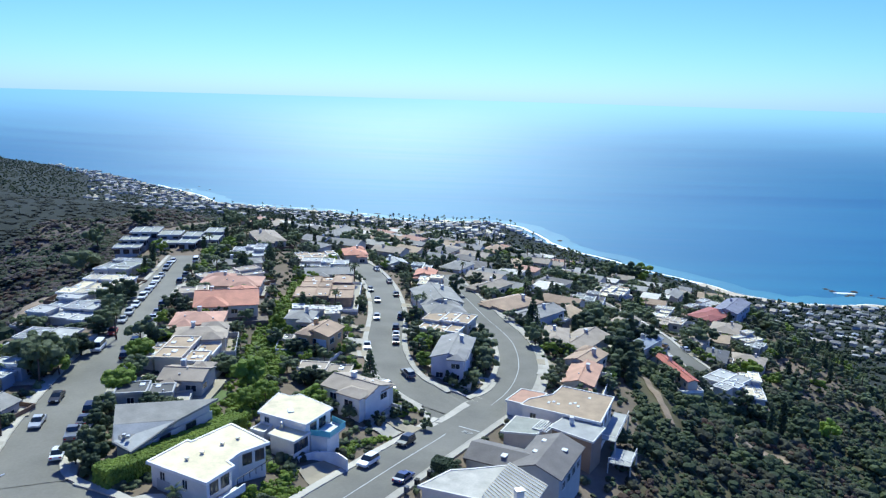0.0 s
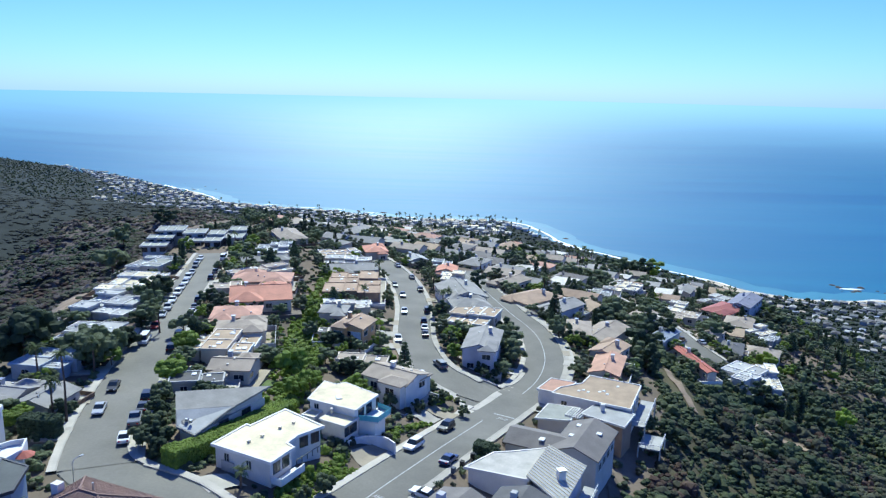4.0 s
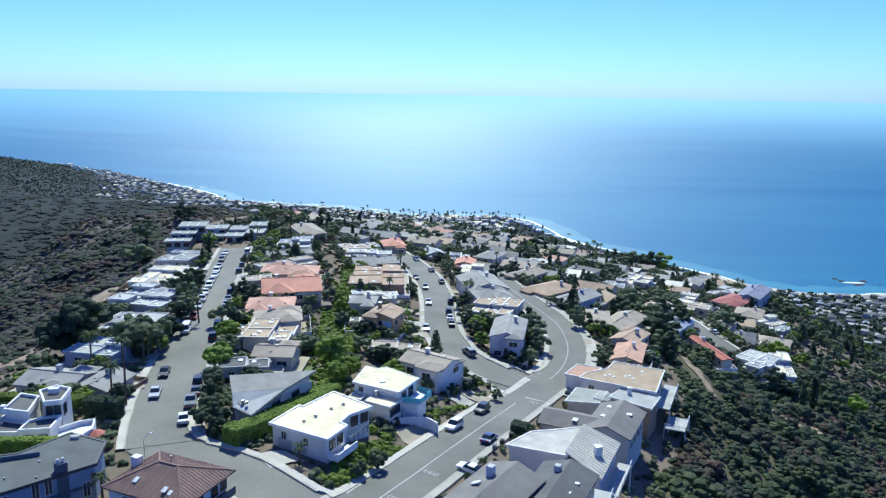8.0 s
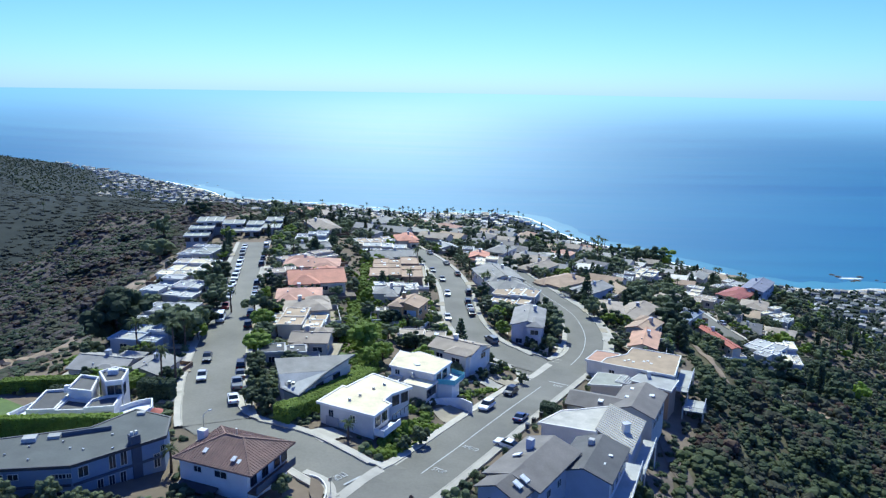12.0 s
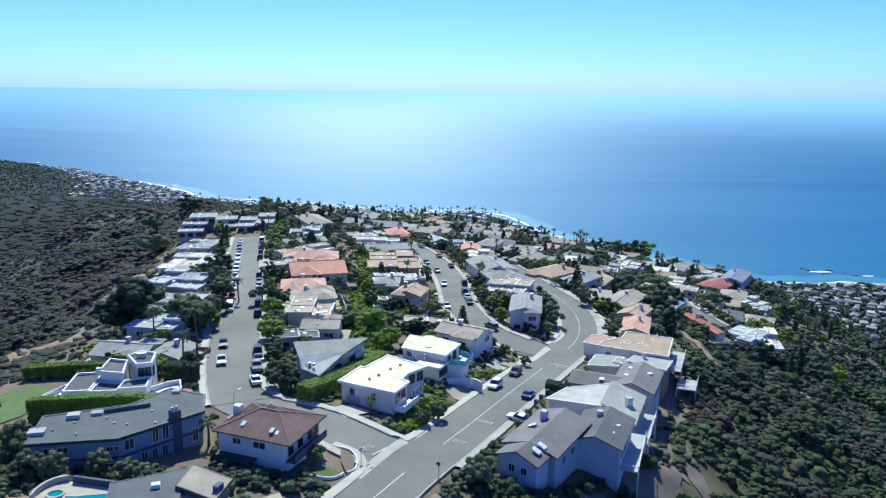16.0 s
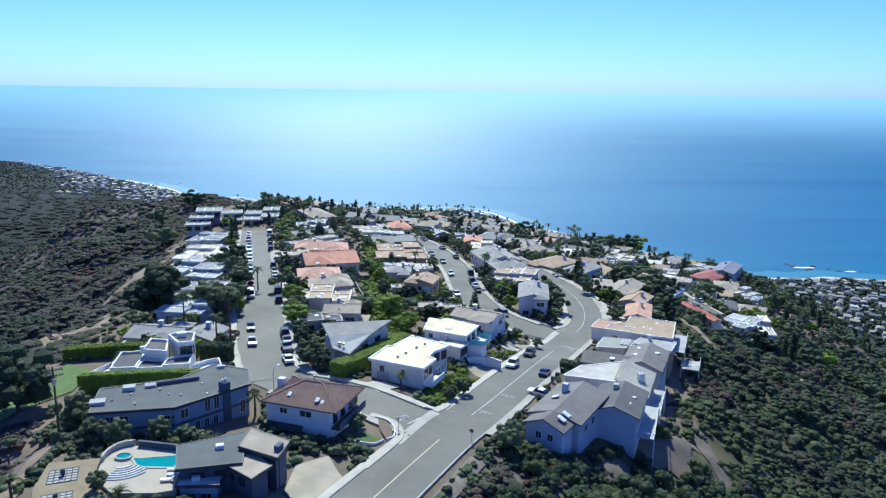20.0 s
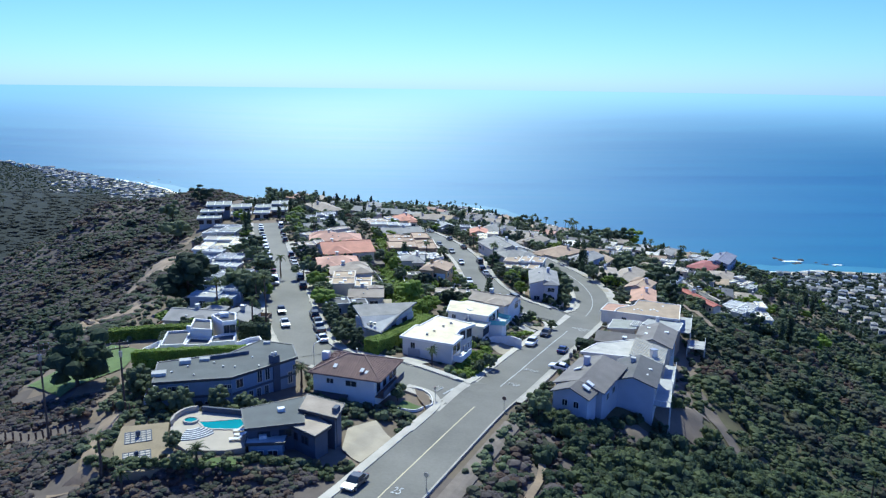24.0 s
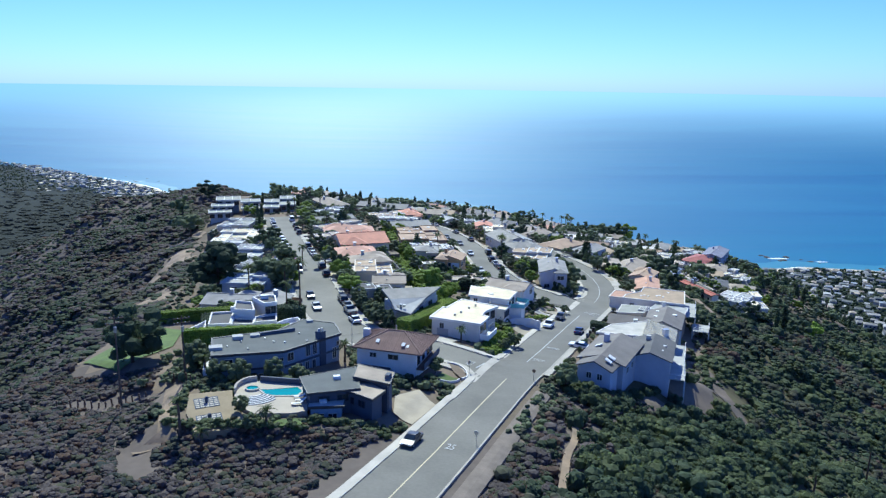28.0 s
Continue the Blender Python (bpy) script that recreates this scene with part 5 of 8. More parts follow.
    block(root, loc((69.0, 149.2), (76.1, 143.9), (79.2, 149.6), (72.9, 154.4)), -9, up(-11.6), "wall_brown", "roof_pale", 0.2, 0.4, 0.05, "trim")
    (u, v), = loc((67.6, 149.6))
    frame_ob = part("pergola", boxm(-1.6, 1.6, -2.0, -1.8, 0, 0.2), "trim", root, "white slatted pergola")
    frame_ob.matrix_local = pose(u, v, up(-11.8), 0, 0, -30)
    for k in range(7):
        part("slat", boxm(-0.08, 0.08, -2.2, 2.2, 0.2, 0.34), "trim", frame_ob).matrix_local = pose(-1.5 + k * 0.5, 0, 0)
    (u, v), = loc((73.2, 151.0))
    part("chimney", boxm(-0.4, 0.4, -0.4, 0.4, 0, 1.4), "wall_white", root).matrix_local = pose(u, v, up(-11.4))


white_house_low(), white_house_high(), wedge_house(), red_tile_house(), grey_angled_house(), dark_house(), villa(), seam_house(), canyon_houses()


def terrace_house(x, y, turn, tiers, label):
    """A stepped modern house: tiers of (x0, x1, y0, y1, top) with ribbed flat roofs, pale fascias and dark glass bands."""
    z = ground(x, y)
    root = thing("house", pose(x, y, z, 0, 0, turn), label, "house", "hillside houses")
    for x0, x1, y0, y1, top in tiers:
        pts = [(x0, y0), (x1, y0), (x1, y1), (x0, y1)]
        part("wall", prism(bmesh.new(), inset(pts, 0.9), -6, top - 0.2), "wall_grey", root)
        r = part("roof", prism(bmesh.new(), pts, top - 0.2, top), "roof_olive", root)
        part("fascia", ring(bmesh.new(), inset(pts, -0.03), 0.35, top - 0.3, top + 0.22), "wall_grey", r)
        n = max(2, int((x1 - x0) / 3.2))
        for k in range(1, n):
            u = x0 + (x1 - x0) * k / n
            part("roof_rib", boxm(u - 0.12, u + 0.12, y0 + 0.35, y1 - 0.35, top - 0.01, top + 0.22), "trim", r)
        for k in range(n):
            u = x0 + (x1 - x0) * (k + 0.5) / n
            window(root, u, y0 + 0.88, top - 1.6, 0, 2.0, 1.6, "dark_trim")
        for k in range(2):
            window(root, x1 - 0.88, y0 + (y1 - y0) * (0.3 + 0.4 * k), top - 1.6, 90, 2.0, 1.6, "dark_trim")
    a = radians(turn)
    xs, ys = [t[0] for t in tiers] + [t[1] for t in tiers], [t[2] for t in tiers] + [t[3] for t in tiers]
    cx, cy = (min(xs) + max(xs)) / 2, (min(ys) + max(ys)) / 2
    BUILT.append((x + cx * math.cos(a) - cy * math.sin(a), y + cx * math.sin(a) + cy * math.cos(a), a, (max(xs) - min(xs)) / 2, (max(ys) - min(ys)) / 2))
    return root


terrace_house(-75, 300, 12, [(-12, -2, -14, -6, 3.0), (-11, -1, -6, 2, 4.5), (-9, 2, 2, 14, 6.0), (2, 11, -8, 0, 3.5), (2, 11, 0, 10, 5.2)], "large stepped grey modern house with ribbed flat roofs")
terrace_house(-56, 305, 8, [(-7, 0, -15, -6, 2.9), (-7, 0, -6, 4, 3.8), (0, 7.5, -9, 2, 3.0), (0, 7.5, 2, 12, 4.0)], "low modern house with pale slatted flat roofs")
house(30.2, 151.6, -30, 11.5, 8.6, 4.8, "gable", "taupe", "white")


# ---- the garden with the pool ----
def slab(name, pts, z0, z1, m, label, category, kind=""):
    cx, cy = sum(p[0] for p in pts) / len(pts), sum(p[1] for p in pts) / len(pts)
    ob = new(name, mesh_of(prism(bmesh.new(), ccw([(p[0] - cx, p[1] - cy) for p in pts]), z0 - z1, 0), m, name))
    ob.matrix_world = pose(cx, cy, z1)
    return tagged(ob, label, category, kind=kind)


def pool_garden():
    slab("patio", [(-24.9, 65.6), (-23.4, 62.6), (-21.0, 60.2), (-15.7, 60.2), (-13.4, 61.0), (-13.6, 63.7), (-15.2, 67.8), (-15.0, 70.3), (-19.5, 71.4), (-23.4, 72.4), (-25.0, 71.0), (-25.7, 69.2)], -2, 0.75, "deck_pale", "pale stone pool terrace", "patio", "structure")
    root = thing("swimming_pool", pose(-18.4, 67.8, 0.76), "turquoise swimming pool with a pale rim set in the terrace", "pool")
    shape = ccw([(-3.2, 0.8), (-1.8, 0.8), (2.5, 1.6), (3.4, 0.0), (2.8, -1.5), (-0.8, -1.4), (-2.0, -0.9)])
    part("basin", ring(bmesh.new(), inset(shape, -0.3), 0.3, 0.0, 0.1), "concrete", root)
    part("water_surface", prism(bmesh.new(), shape, 0.0, 0.05), "pool_water", root, "clear turquoise water")
    spa = thing("hot_tub", pose(-22.9, 68.9, 0.76), "round turquoise hot tub with a raised pale rim", "hot tub")
    circle = [(1.15 * math.cos(k * math.pi / 10), 1.0 * math.sin(k * math.pi / 10)) for k in range(20)]
    part("rim", ring(bmesh.new(), circle, 0.25, 0, 0.3), "concrete", spa)
    part("water_surface", prism(bmesh.new(), inset(circle, 0.25), 0, 0.2), "pool_water", spa)
    steps = thing("garden_steps", pose(-22.4, 67.4, 0.75), "curved white and dark striped garden steps beside the pool", "steps")
    for k in range(12):
        n, r0 = 10, 1.3 + k * 0.27
        arc = [radians(-100 + (70 + 14 * math.sin(k * 0.3)) * i / n) for i in range(n + 1)]
        pts = [((r0 + 0.2) * math.cos(a), (r0 + 0.2) * math.sin(a)) for a in arc] + [(r0 * math.cos(a), r0 * math.sin(a)) for a in arc[::-1]]
        part("step", prism(bmesh.new(), ccw(pts), 0, 0.16 - 0.01 * k), "paint_white" if k % 2 == 0 else "wall_dusk", steps)
    wall = thing("garden_wall", pose(-24.6, 70.2, 0.0), "low curved grey garden wall round the terrace", "wall")
    arc = [(2.6 * math.cos(a) + 1.6, 3.6 * math.sin(a) - 1.2) for a in [radians(85 + 120 * i / 14) for i in range(15)]]
    part("wall", prism(bmesh.new(), ccw(arc + inset(arc, 0.35)[::-1][1:-1]), -1, 1.5), "concrete", wall)
    # wall behind the pool: the shade on it is put into its dark colour
    back = thing("garden_wall", pose(-18.6, 71.4, 0.0), "dark low wall behind the pool", "wall")
    part("wall", boxm(-3.6, 3.8, -0.2, 0.2, -1, 1.6), "wall_dusk", back).matrix_local = pose(0, 0, 0, 0, 0, -12)
    slab("gravel_patch", [(-30.9, 61.0), (-32.2, 67.6), (-26.0, 69.0), (-24.8, 64.0), (-22.4, 59.6), (-22.0, 56.4), (-24.0, 55.3), (-28.0, 54.7)], -2, 0.62, "court_sand", "sandy level garden court", "ground", "structure")
    for cx, cy in ((-28.8, 64.4), (-26.9, 58.6)):
        root = thing("lattice_bed", pose(cx, cy, 0.64, 0, 0, 20), "square garden bed with a dark lattice of paving strips", "garden bed", "lattice beds")
        for k in range(6):
            o = -1.7 + k * 0.68
            part("strip", boxm(o - 0.07, o + 0.07, -1.77, 1.77, 0, 0.06), "wall_dusk", root)
            part("strip", boxm(-1.77, 1.77, o - 0.07, o + 0.07, 0.002, 0.064), "wall_dusk", root)
        part("stone", boxm(-1.65, 1.65, -1.65, 1.65, -0.02, 0.02), "concrete", root)
        part("urn", tube(bmesh.new(), [(0, 0, 0.02), (0, 0, 0.25), (0, 0, 0.7), (0, 0, 0.95)], [0.16, 0.24, 0.3, 0.2], 10), "wall_dusk", root, "dark garden urn")
    slab("lawn", [(-18.9, 58.1), (-14.1, 58.6), (-13.6, 56.6), (-18.4, 56.1)], -2, 0.72, "lawn", "narrow strip of yellowing lawn below the terrace", "lawn", "structure")
    for k in range(3):
        x, y = -13.6 + 0.4 * (k % 2), 63.0 + k * 1.3
        root = thing("sun_lounger", pose(x - 1.5, y, 0.76, 0, 0, 8), "white sun lounger on the pool terrace", "sun lounger", "loungers by the pool")
        part("bed", boxm(-0.9, 0.4, -0.3, 0.3, 0.25, 0.33), "paint_white", root)
        part("backrest", boxm(0, 0.7, -0.3, 0.3, 0, 0.08), "paint_white", root).matrix_local = pose(0.4, 0, 0.27, 0, -35, 0)
        for lx in (-0.8, 0.3):
            for ly in (-0.25, 0.25):
                part("leg", boxm(lx - 0.03, lx + 0.03, ly - 0.03, ly + 0.03, 0, 0.25), "metal", root)


pool_garden()
pool = thing("swimming_pool", pose(-10.4, 150.0, ground(-10.4, 150.0) + 0.1, 0, 0, -4), "small teal swimming pool beside a dark-roofed house", "pool")
part("basin", boxm(-2.6, 2.6, -1.4, 1.4, -1.0, 0.25), "concrete", pool), part("water_surface", boxm(-2.3, 2.3, -1.1, 1.1, 0.1, 0.28), "pool_water", pool)
keep_off([(-13, 148.4), (-7.8, 148.4), (-7.8, 151.6), (-13, 151.6)])
parasol = thing("parasol", pose(-19.3, 104.4, ground(-19.3, 104.4)), "red garden parasol beside the villa", "parasol")
part("pole", boxm(-0.04, 0.04, -0.04, 0.04, 0, 2.6), "metal", parasol)
bm = bmesh.new()
bmesh.ops.create_cone(bm, cap_ends=True, segments=8, radius1=1.5, radius2=0.05, depth=0.6, matrix=Matrix.Translation((0, 0, 2.5)))
part("canopy", bm, "roof_red", parasol, "red cloth canopy")


def drape(name, pts, lift, m, label, category):
    """A thin flat patch that lies on the sloping ground."""
    bm = bmesh.new()
    pts = ccw(pts)
    face = bm.faces.new([bm.verts.new((x, y, 0)) for x, y in pts])
    bmesh.ops.triangulate(bm, faces=[face])
    for _ in range(3):
        bmesh.ops.subdivide_edges(bm, edges=bm.edges[:], cuts=1, use_grid_fill=True)
    for v in bm.verts:
        v.co.z = ground(v.co.x, v.co.y) + relief(v.co.x, v.co.y) + lift
    ob = new(name, mesh_of(bm, m, name))
    return tagged(ob, label, category, kind="structure")


drape("driveway", [(-0.6, 71.5), (3.4, 75.2), (6.0, 70.0), (2.0, 61.2), (-0.8, 64)], 0.12, "drive", "pale tan concrete driveway apron", "driveway")
drape("driveway", [(25.5, 120.5), (29.6, 126.0), (32.0, 124.2), (28.4, 116.8)], 0.12, "drive", "pale concrete driveway", "driveway")
drape("driveway", [(32.5, 145.5), (37.0, 148.0), (40.4, 144.6), (38.4, 140.0), (34.6, 141.6)], 0.12, "concrete", "grey concrete driveway", "driveway")
drape("driveway", [(5.5, 104.5), (9.5, 107.5), (13.5, 104.5), (9.0, 101.0)], 0.12, "concrete", "shaded concrete driveway", "driveway")
drape("lawn", [(-60.5, 96), (-51, 88.6), (-44.5, 100), (-46, 112), (-54, 118)], 0.1, "lawn", "bright mown lawn on the hilltop", "lawn")
drape("lawn", [(6.4, 152), (9.6, 150), (8.0, 166), (5.6, 180), (2.8, 179), (4.4, 165)], 0.14, "lawn", "bright grassy bank between two rows of houses", "lawn")
drape("lawn", [(7.5, 83.9), (10.7, 83.2), (9.5, 81.5), (6.4, 80.6)], 0.3, "lawn", "small bright lawn with a low edge", "lawn")
keep_off([(9.2, 91), (13, 88), (13, 83), (9.2, 83)]), keep_off([(7, 84), (11, 83.4), (9.5, 81), (6, 80.4)])
drape("flower_bed", [(9.5, 90.3), (11.0, 89.4), (12.0, 87.4), (12.1, 84.4), (11.2, 83.4), (10.0, 86.6)], 0.32, "earth", "bare brown planting bed inside a curved wall", "bed")
ribbon("garden_wall", smooth_line([(9.2, 90.7), (11.0, 89.8), (12.25, 87.6), (12.4, 84.4), (11.3, 83.1)], 0.4), -0.1, 0.1, 0.5, "wall_white", None, "low curved white wall round a planting bed", "structure", 1.0, "wall")
ribbon("garden_wall", smooth_line([(10.9, 83.0), (9.5, 81.3), (6.3, 80.4)], 0.5), -0.08, 0.08, 0.42, "wall_white", None, "low white wall edging a small lawn", "structure", 1.0, "wall")
drape("lawn", [(1.0, 143.5), (4.8, 142.6), (6.2, 149.5), (2.4, 150.2)], 0.12, "lawn", "small bright green lawn behind houses", "lawn")
drape("dirt_path", [(-38.5, 76), (-35.5, 76), (-31.8, 58), (-30.2, 54.8), (-35.5, 52.0), (-36.3, 53.5), (-33.5, 56.0)], 0.15, "bank_earth", "bare sandy footpath through scrub", "path")
drape("dirt_path", [(102.5, 217), (104.5, 217), (103.6, 204), (103.0, 192), (102.6, 180), (100.6, 180), (101.0, 192), (101.6, 204)], 0.2, "bank_earth", "bare sandy footpath down the slope", "path")
# the four banks by the canyon houses take the earth with shade painted in
for cx, cy, rx, ry in ((-68, 152, 6.5, 15), (-80, 213, 8, 17), (-88, 262, 7, 15), (129, 193, 8.5, 3.4), (61, 99, 6, 5), (66, 111, 4, 8), (72.5, 115, 2.0, 21), (49, 87, 5, 3.5)):
    drape("bare_bank", [(cx + rx * (1 + 0.25 * math.sin(k * 2.3 + cx)) * math.cos(k * math.pi / 9), cy + ry * (1 + 0.2 * math.cos(k * 3.1)) * math.sin(k * math.pi / 9)) for k in range(18)], 0.12, "slope_earth" if 40 < cx < 80 else "bank_earth", "bare eroded bank below the houses", "ground")
ribbon("dirt_path", smooth_line([(28.4, 68), (27.0, 62), (24.5, 56), (22.4, 49), (20.6, 43)], 1.0), -0.55, 0.55, 0.5, "bank_earth", None, "narrow dirt path through the bushes below the road", "structure", 0, "path")
ribbon("dirt_verge", shifted([p for p in MAIN if -10 < p[1] < 84], 7.7), -1.3, 1.3, 0.14, "gravel", None, "bare earth verge beside the road", "structure", 0.3, "verge")


drape("road_mouth", [(8.5, 96.5), (12.5, 97.5), (20.5, 97.0), (24.2, 96.0), (15.5, 79.0), (13.0, 83.5), (11.2, 88.5), (8.0, 92.0)], -0.05, "asphalt", "grey asphalt mouth of a side street", "road")
drape("road_mouth", [(43.0, 160.5), (45.0, 153.0), (49.0, 149.0), (58.0, 165.0), (57.0, 174.0), (50.0, 169.0), (46.5, 169.5)], -0.05, "asphalt", "grey asphalt mouth of a side street", "road")
drape("road_mouth", [(-17.5, 112), (-8.0, 116.0), (-2.5, 106.5), (-4.5, 98.5), (-9.5, 99.5), (-16.5, 105.5)], -0.05, "asphalt", "grey asphalt where two streets meet", "road")


# ---- road markings ----
def marking(line_pts, o, half, m, label, parent_name):
    return ribbon("road_line", shifted(line_pts, o), -half, half, 0.18, m, bpy.data.objects[parent_name], label)


def stretch(line, y0, y1):
    return [p for p in line if y0 <= p[1] <= y1]


marking(stretch(MAIN, -25, 85), 0.0, 0.09, "paint_yellow", "faded yellow centre line", "road_main")
marking(stretch(MAIN, 93, 147), 0.0, 0.09, "road_paint", "faded white centre line", "road_main")
marking(stretch(MAIN, 164, 300), 0.0, 0.09, "road_paint", "faded white centre line", "road_main")


def words(text, x, y, turn, size, parent_name):
    cu = bpy.data.curves.new("lettering", "FONT")
    cu.body, cu.size, cu.align_x, cu.align_y, cu.extrude = text, size, "CENTER", "CENTER", 0.004
    tmp = bpy.data.objects.new("lettering", cu)
    scene.collection.objects.link(tmp)
    me = bpy.data.meshes.new_from_object(tmp.evaluated_get(bpy.context.evaluated_depsgraph_get()))
    bpy.data.objects.remove(tmp)
    me.materials.append(MATS["road_paint"])
    ob = new("lettering", me)
    ob.parent = bpy.data.objects[parent_name]
    m = pose(x, y, 0, 0, 0, turn) @ Matrix.Diagonal((1, 1.9, 1, 1))
    e = 1.0
    gx, gy = (ground(x + e, y) - ground(x - e, y)) / (2 * e), (ground(x, y + e) - ground(x, y - e)) / (2 * e)
    tilt = Vector((-gx, -gy, 1)).rotation_difference(Vector((0, 0, 1))).inverted().to_matrix().to_4x4()
    ob.matrix_world = Matrix.Translation((x, y, ground(x, y) + (0.22 if parent_name == "road_main" else 0.14))) @ tilt @ pose(0, 0, 0, 0, 0, turn) @ Matrix.Diagonal((1, 1.9, 1, 1))
    ob["label"] = f"white painted road lettering"
    return ob


words("25", 7.2, 53.2, -24, 1.35, "road_main")
words("STOP", 27.9, 97.0, -27, 0.95, "road_main")
words("AHEAD", 32.8, 106.6, -27, 0.85, "road_main")
words("STOP", 52.5, 148.0, -27, 0.9, "road_main")
words("STOP", 13.5, 91.4, 232, 0.95, "road_cross")

for ends, road in (([(50.9, 151.3), (55.0, 149.4)], "road_main"), ([(16.6, 91.9), (14.5, 89.2)], "road_cross")):
    ribbon("stop_line", smooth_line(ends, 0.6), -0.17, 0.17, 0.19 if road == "road_main" else 0.15, "road_paint", bpy.data.objects[road], "white painted stop line")


# ---- plants ----
def leaves(rng, centres, radii, count, size, flat=0.8, corners=4):
    """Leaf quads round the given clumps: corners of all, as an array."""
    c = np.repeat(centres, count, 0)
    r = np.repeat(radii, count, 0)
    n = len(c)
    d = rng.normal(size=(n, 3))
    if corners == 3:
        d[:, 2] = np.where(rng.uniform(size=n) < 0.75, np.abs(d[:, 2]), d[:, 2])
    d /= np.linalg.norm(d, axis=1, keepdims=True)
    p = c + d * r * rng.uniform(0.55 if corners == 4 else 0.8, 1.05, (n, 1)) * np.array([1, 1, flat])
    normal = d + rng.normal(size=(n, 3)) * (0.6 if corners == 4 else 0.26)
    normal /= np.linalg.norm(normal, axis=1, keepdims=True)
    u = np.cross(normal, rng.normal(size=(n, 3)))
    u /= np.linalg.norm(u, axis=1, keepdims=True) + 1e-9
    v = np.cross(normal, u)
    s = size * rng.uniform(0.6, 1.4, (n, 1))
    if corners == 3:
        return np.stack([p - u * s - v * s * 0.5, p + u * s - v * s * 0.5, p + v * s], 1)
    return np.stack([p - u * s, p - v * s * 0.6, p + u * s, p + v * s * 0.6], 1)


def quad_mesh(name, quads, m):
    """One mesh from an array of faces with equal numbers of corners."""
    n, c = quads.shape[:2]
    me = bpy.data.meshes.new(name)
    me.vertices.add(c * n), me.loops.add(c * n), me.polygons.add(n)
    me.vertices.foreach_set("co", quads.reshape(-1).astype(np.float32))
    me.loops.foreach_set("vertex_index", np.arange(c * n, dtype=np.int32))
    me.polygons.foreach_set("loop_start", np.arange(0, c * n, c, dtype=np.int32))
    me.update(calc_edges=True)
    me.materials.append(MATS[m])
    return me


def lump(rng, c, r, segs=6):
    """An uneven dome of leafy facets."""
    turn = rng.uniform(0, 6.28)
    rings = []
    for lift in (-0.15, 0.45):
        e = np.cos(lift * np.pi / 2) * r
        ring_ = []
        for k in range(segs):
            q = turn + (k + 0.5 * (lift > 0)) * 2 * np.pi / segs
            w = rng.uniform(0.8, 1.18)
            ring_.append(c + np.array((e * w * np.cos(q), e * w * np.sin(q), r * np.sin(lift * np.pi / 2) * rng.uniform(0.85, 1.2))))
        rings.append(ring_)
    tip = c + np.array((rng.normal() * 0.12 * r, rng.normal() * 0.12 * r, r * rng.uniform(0.85, 1.1)))
    lo, hi = rings
    out = []
    for k in range(segs):
        j = (k + 1) % segs
        out += [(lo[k], lo[j], hi[k]), (hi[k], lo[j], hi[j]), (hi[k], hi[j], tip)]
    return np.array(out)


TREES, CROWNS = {}, {}


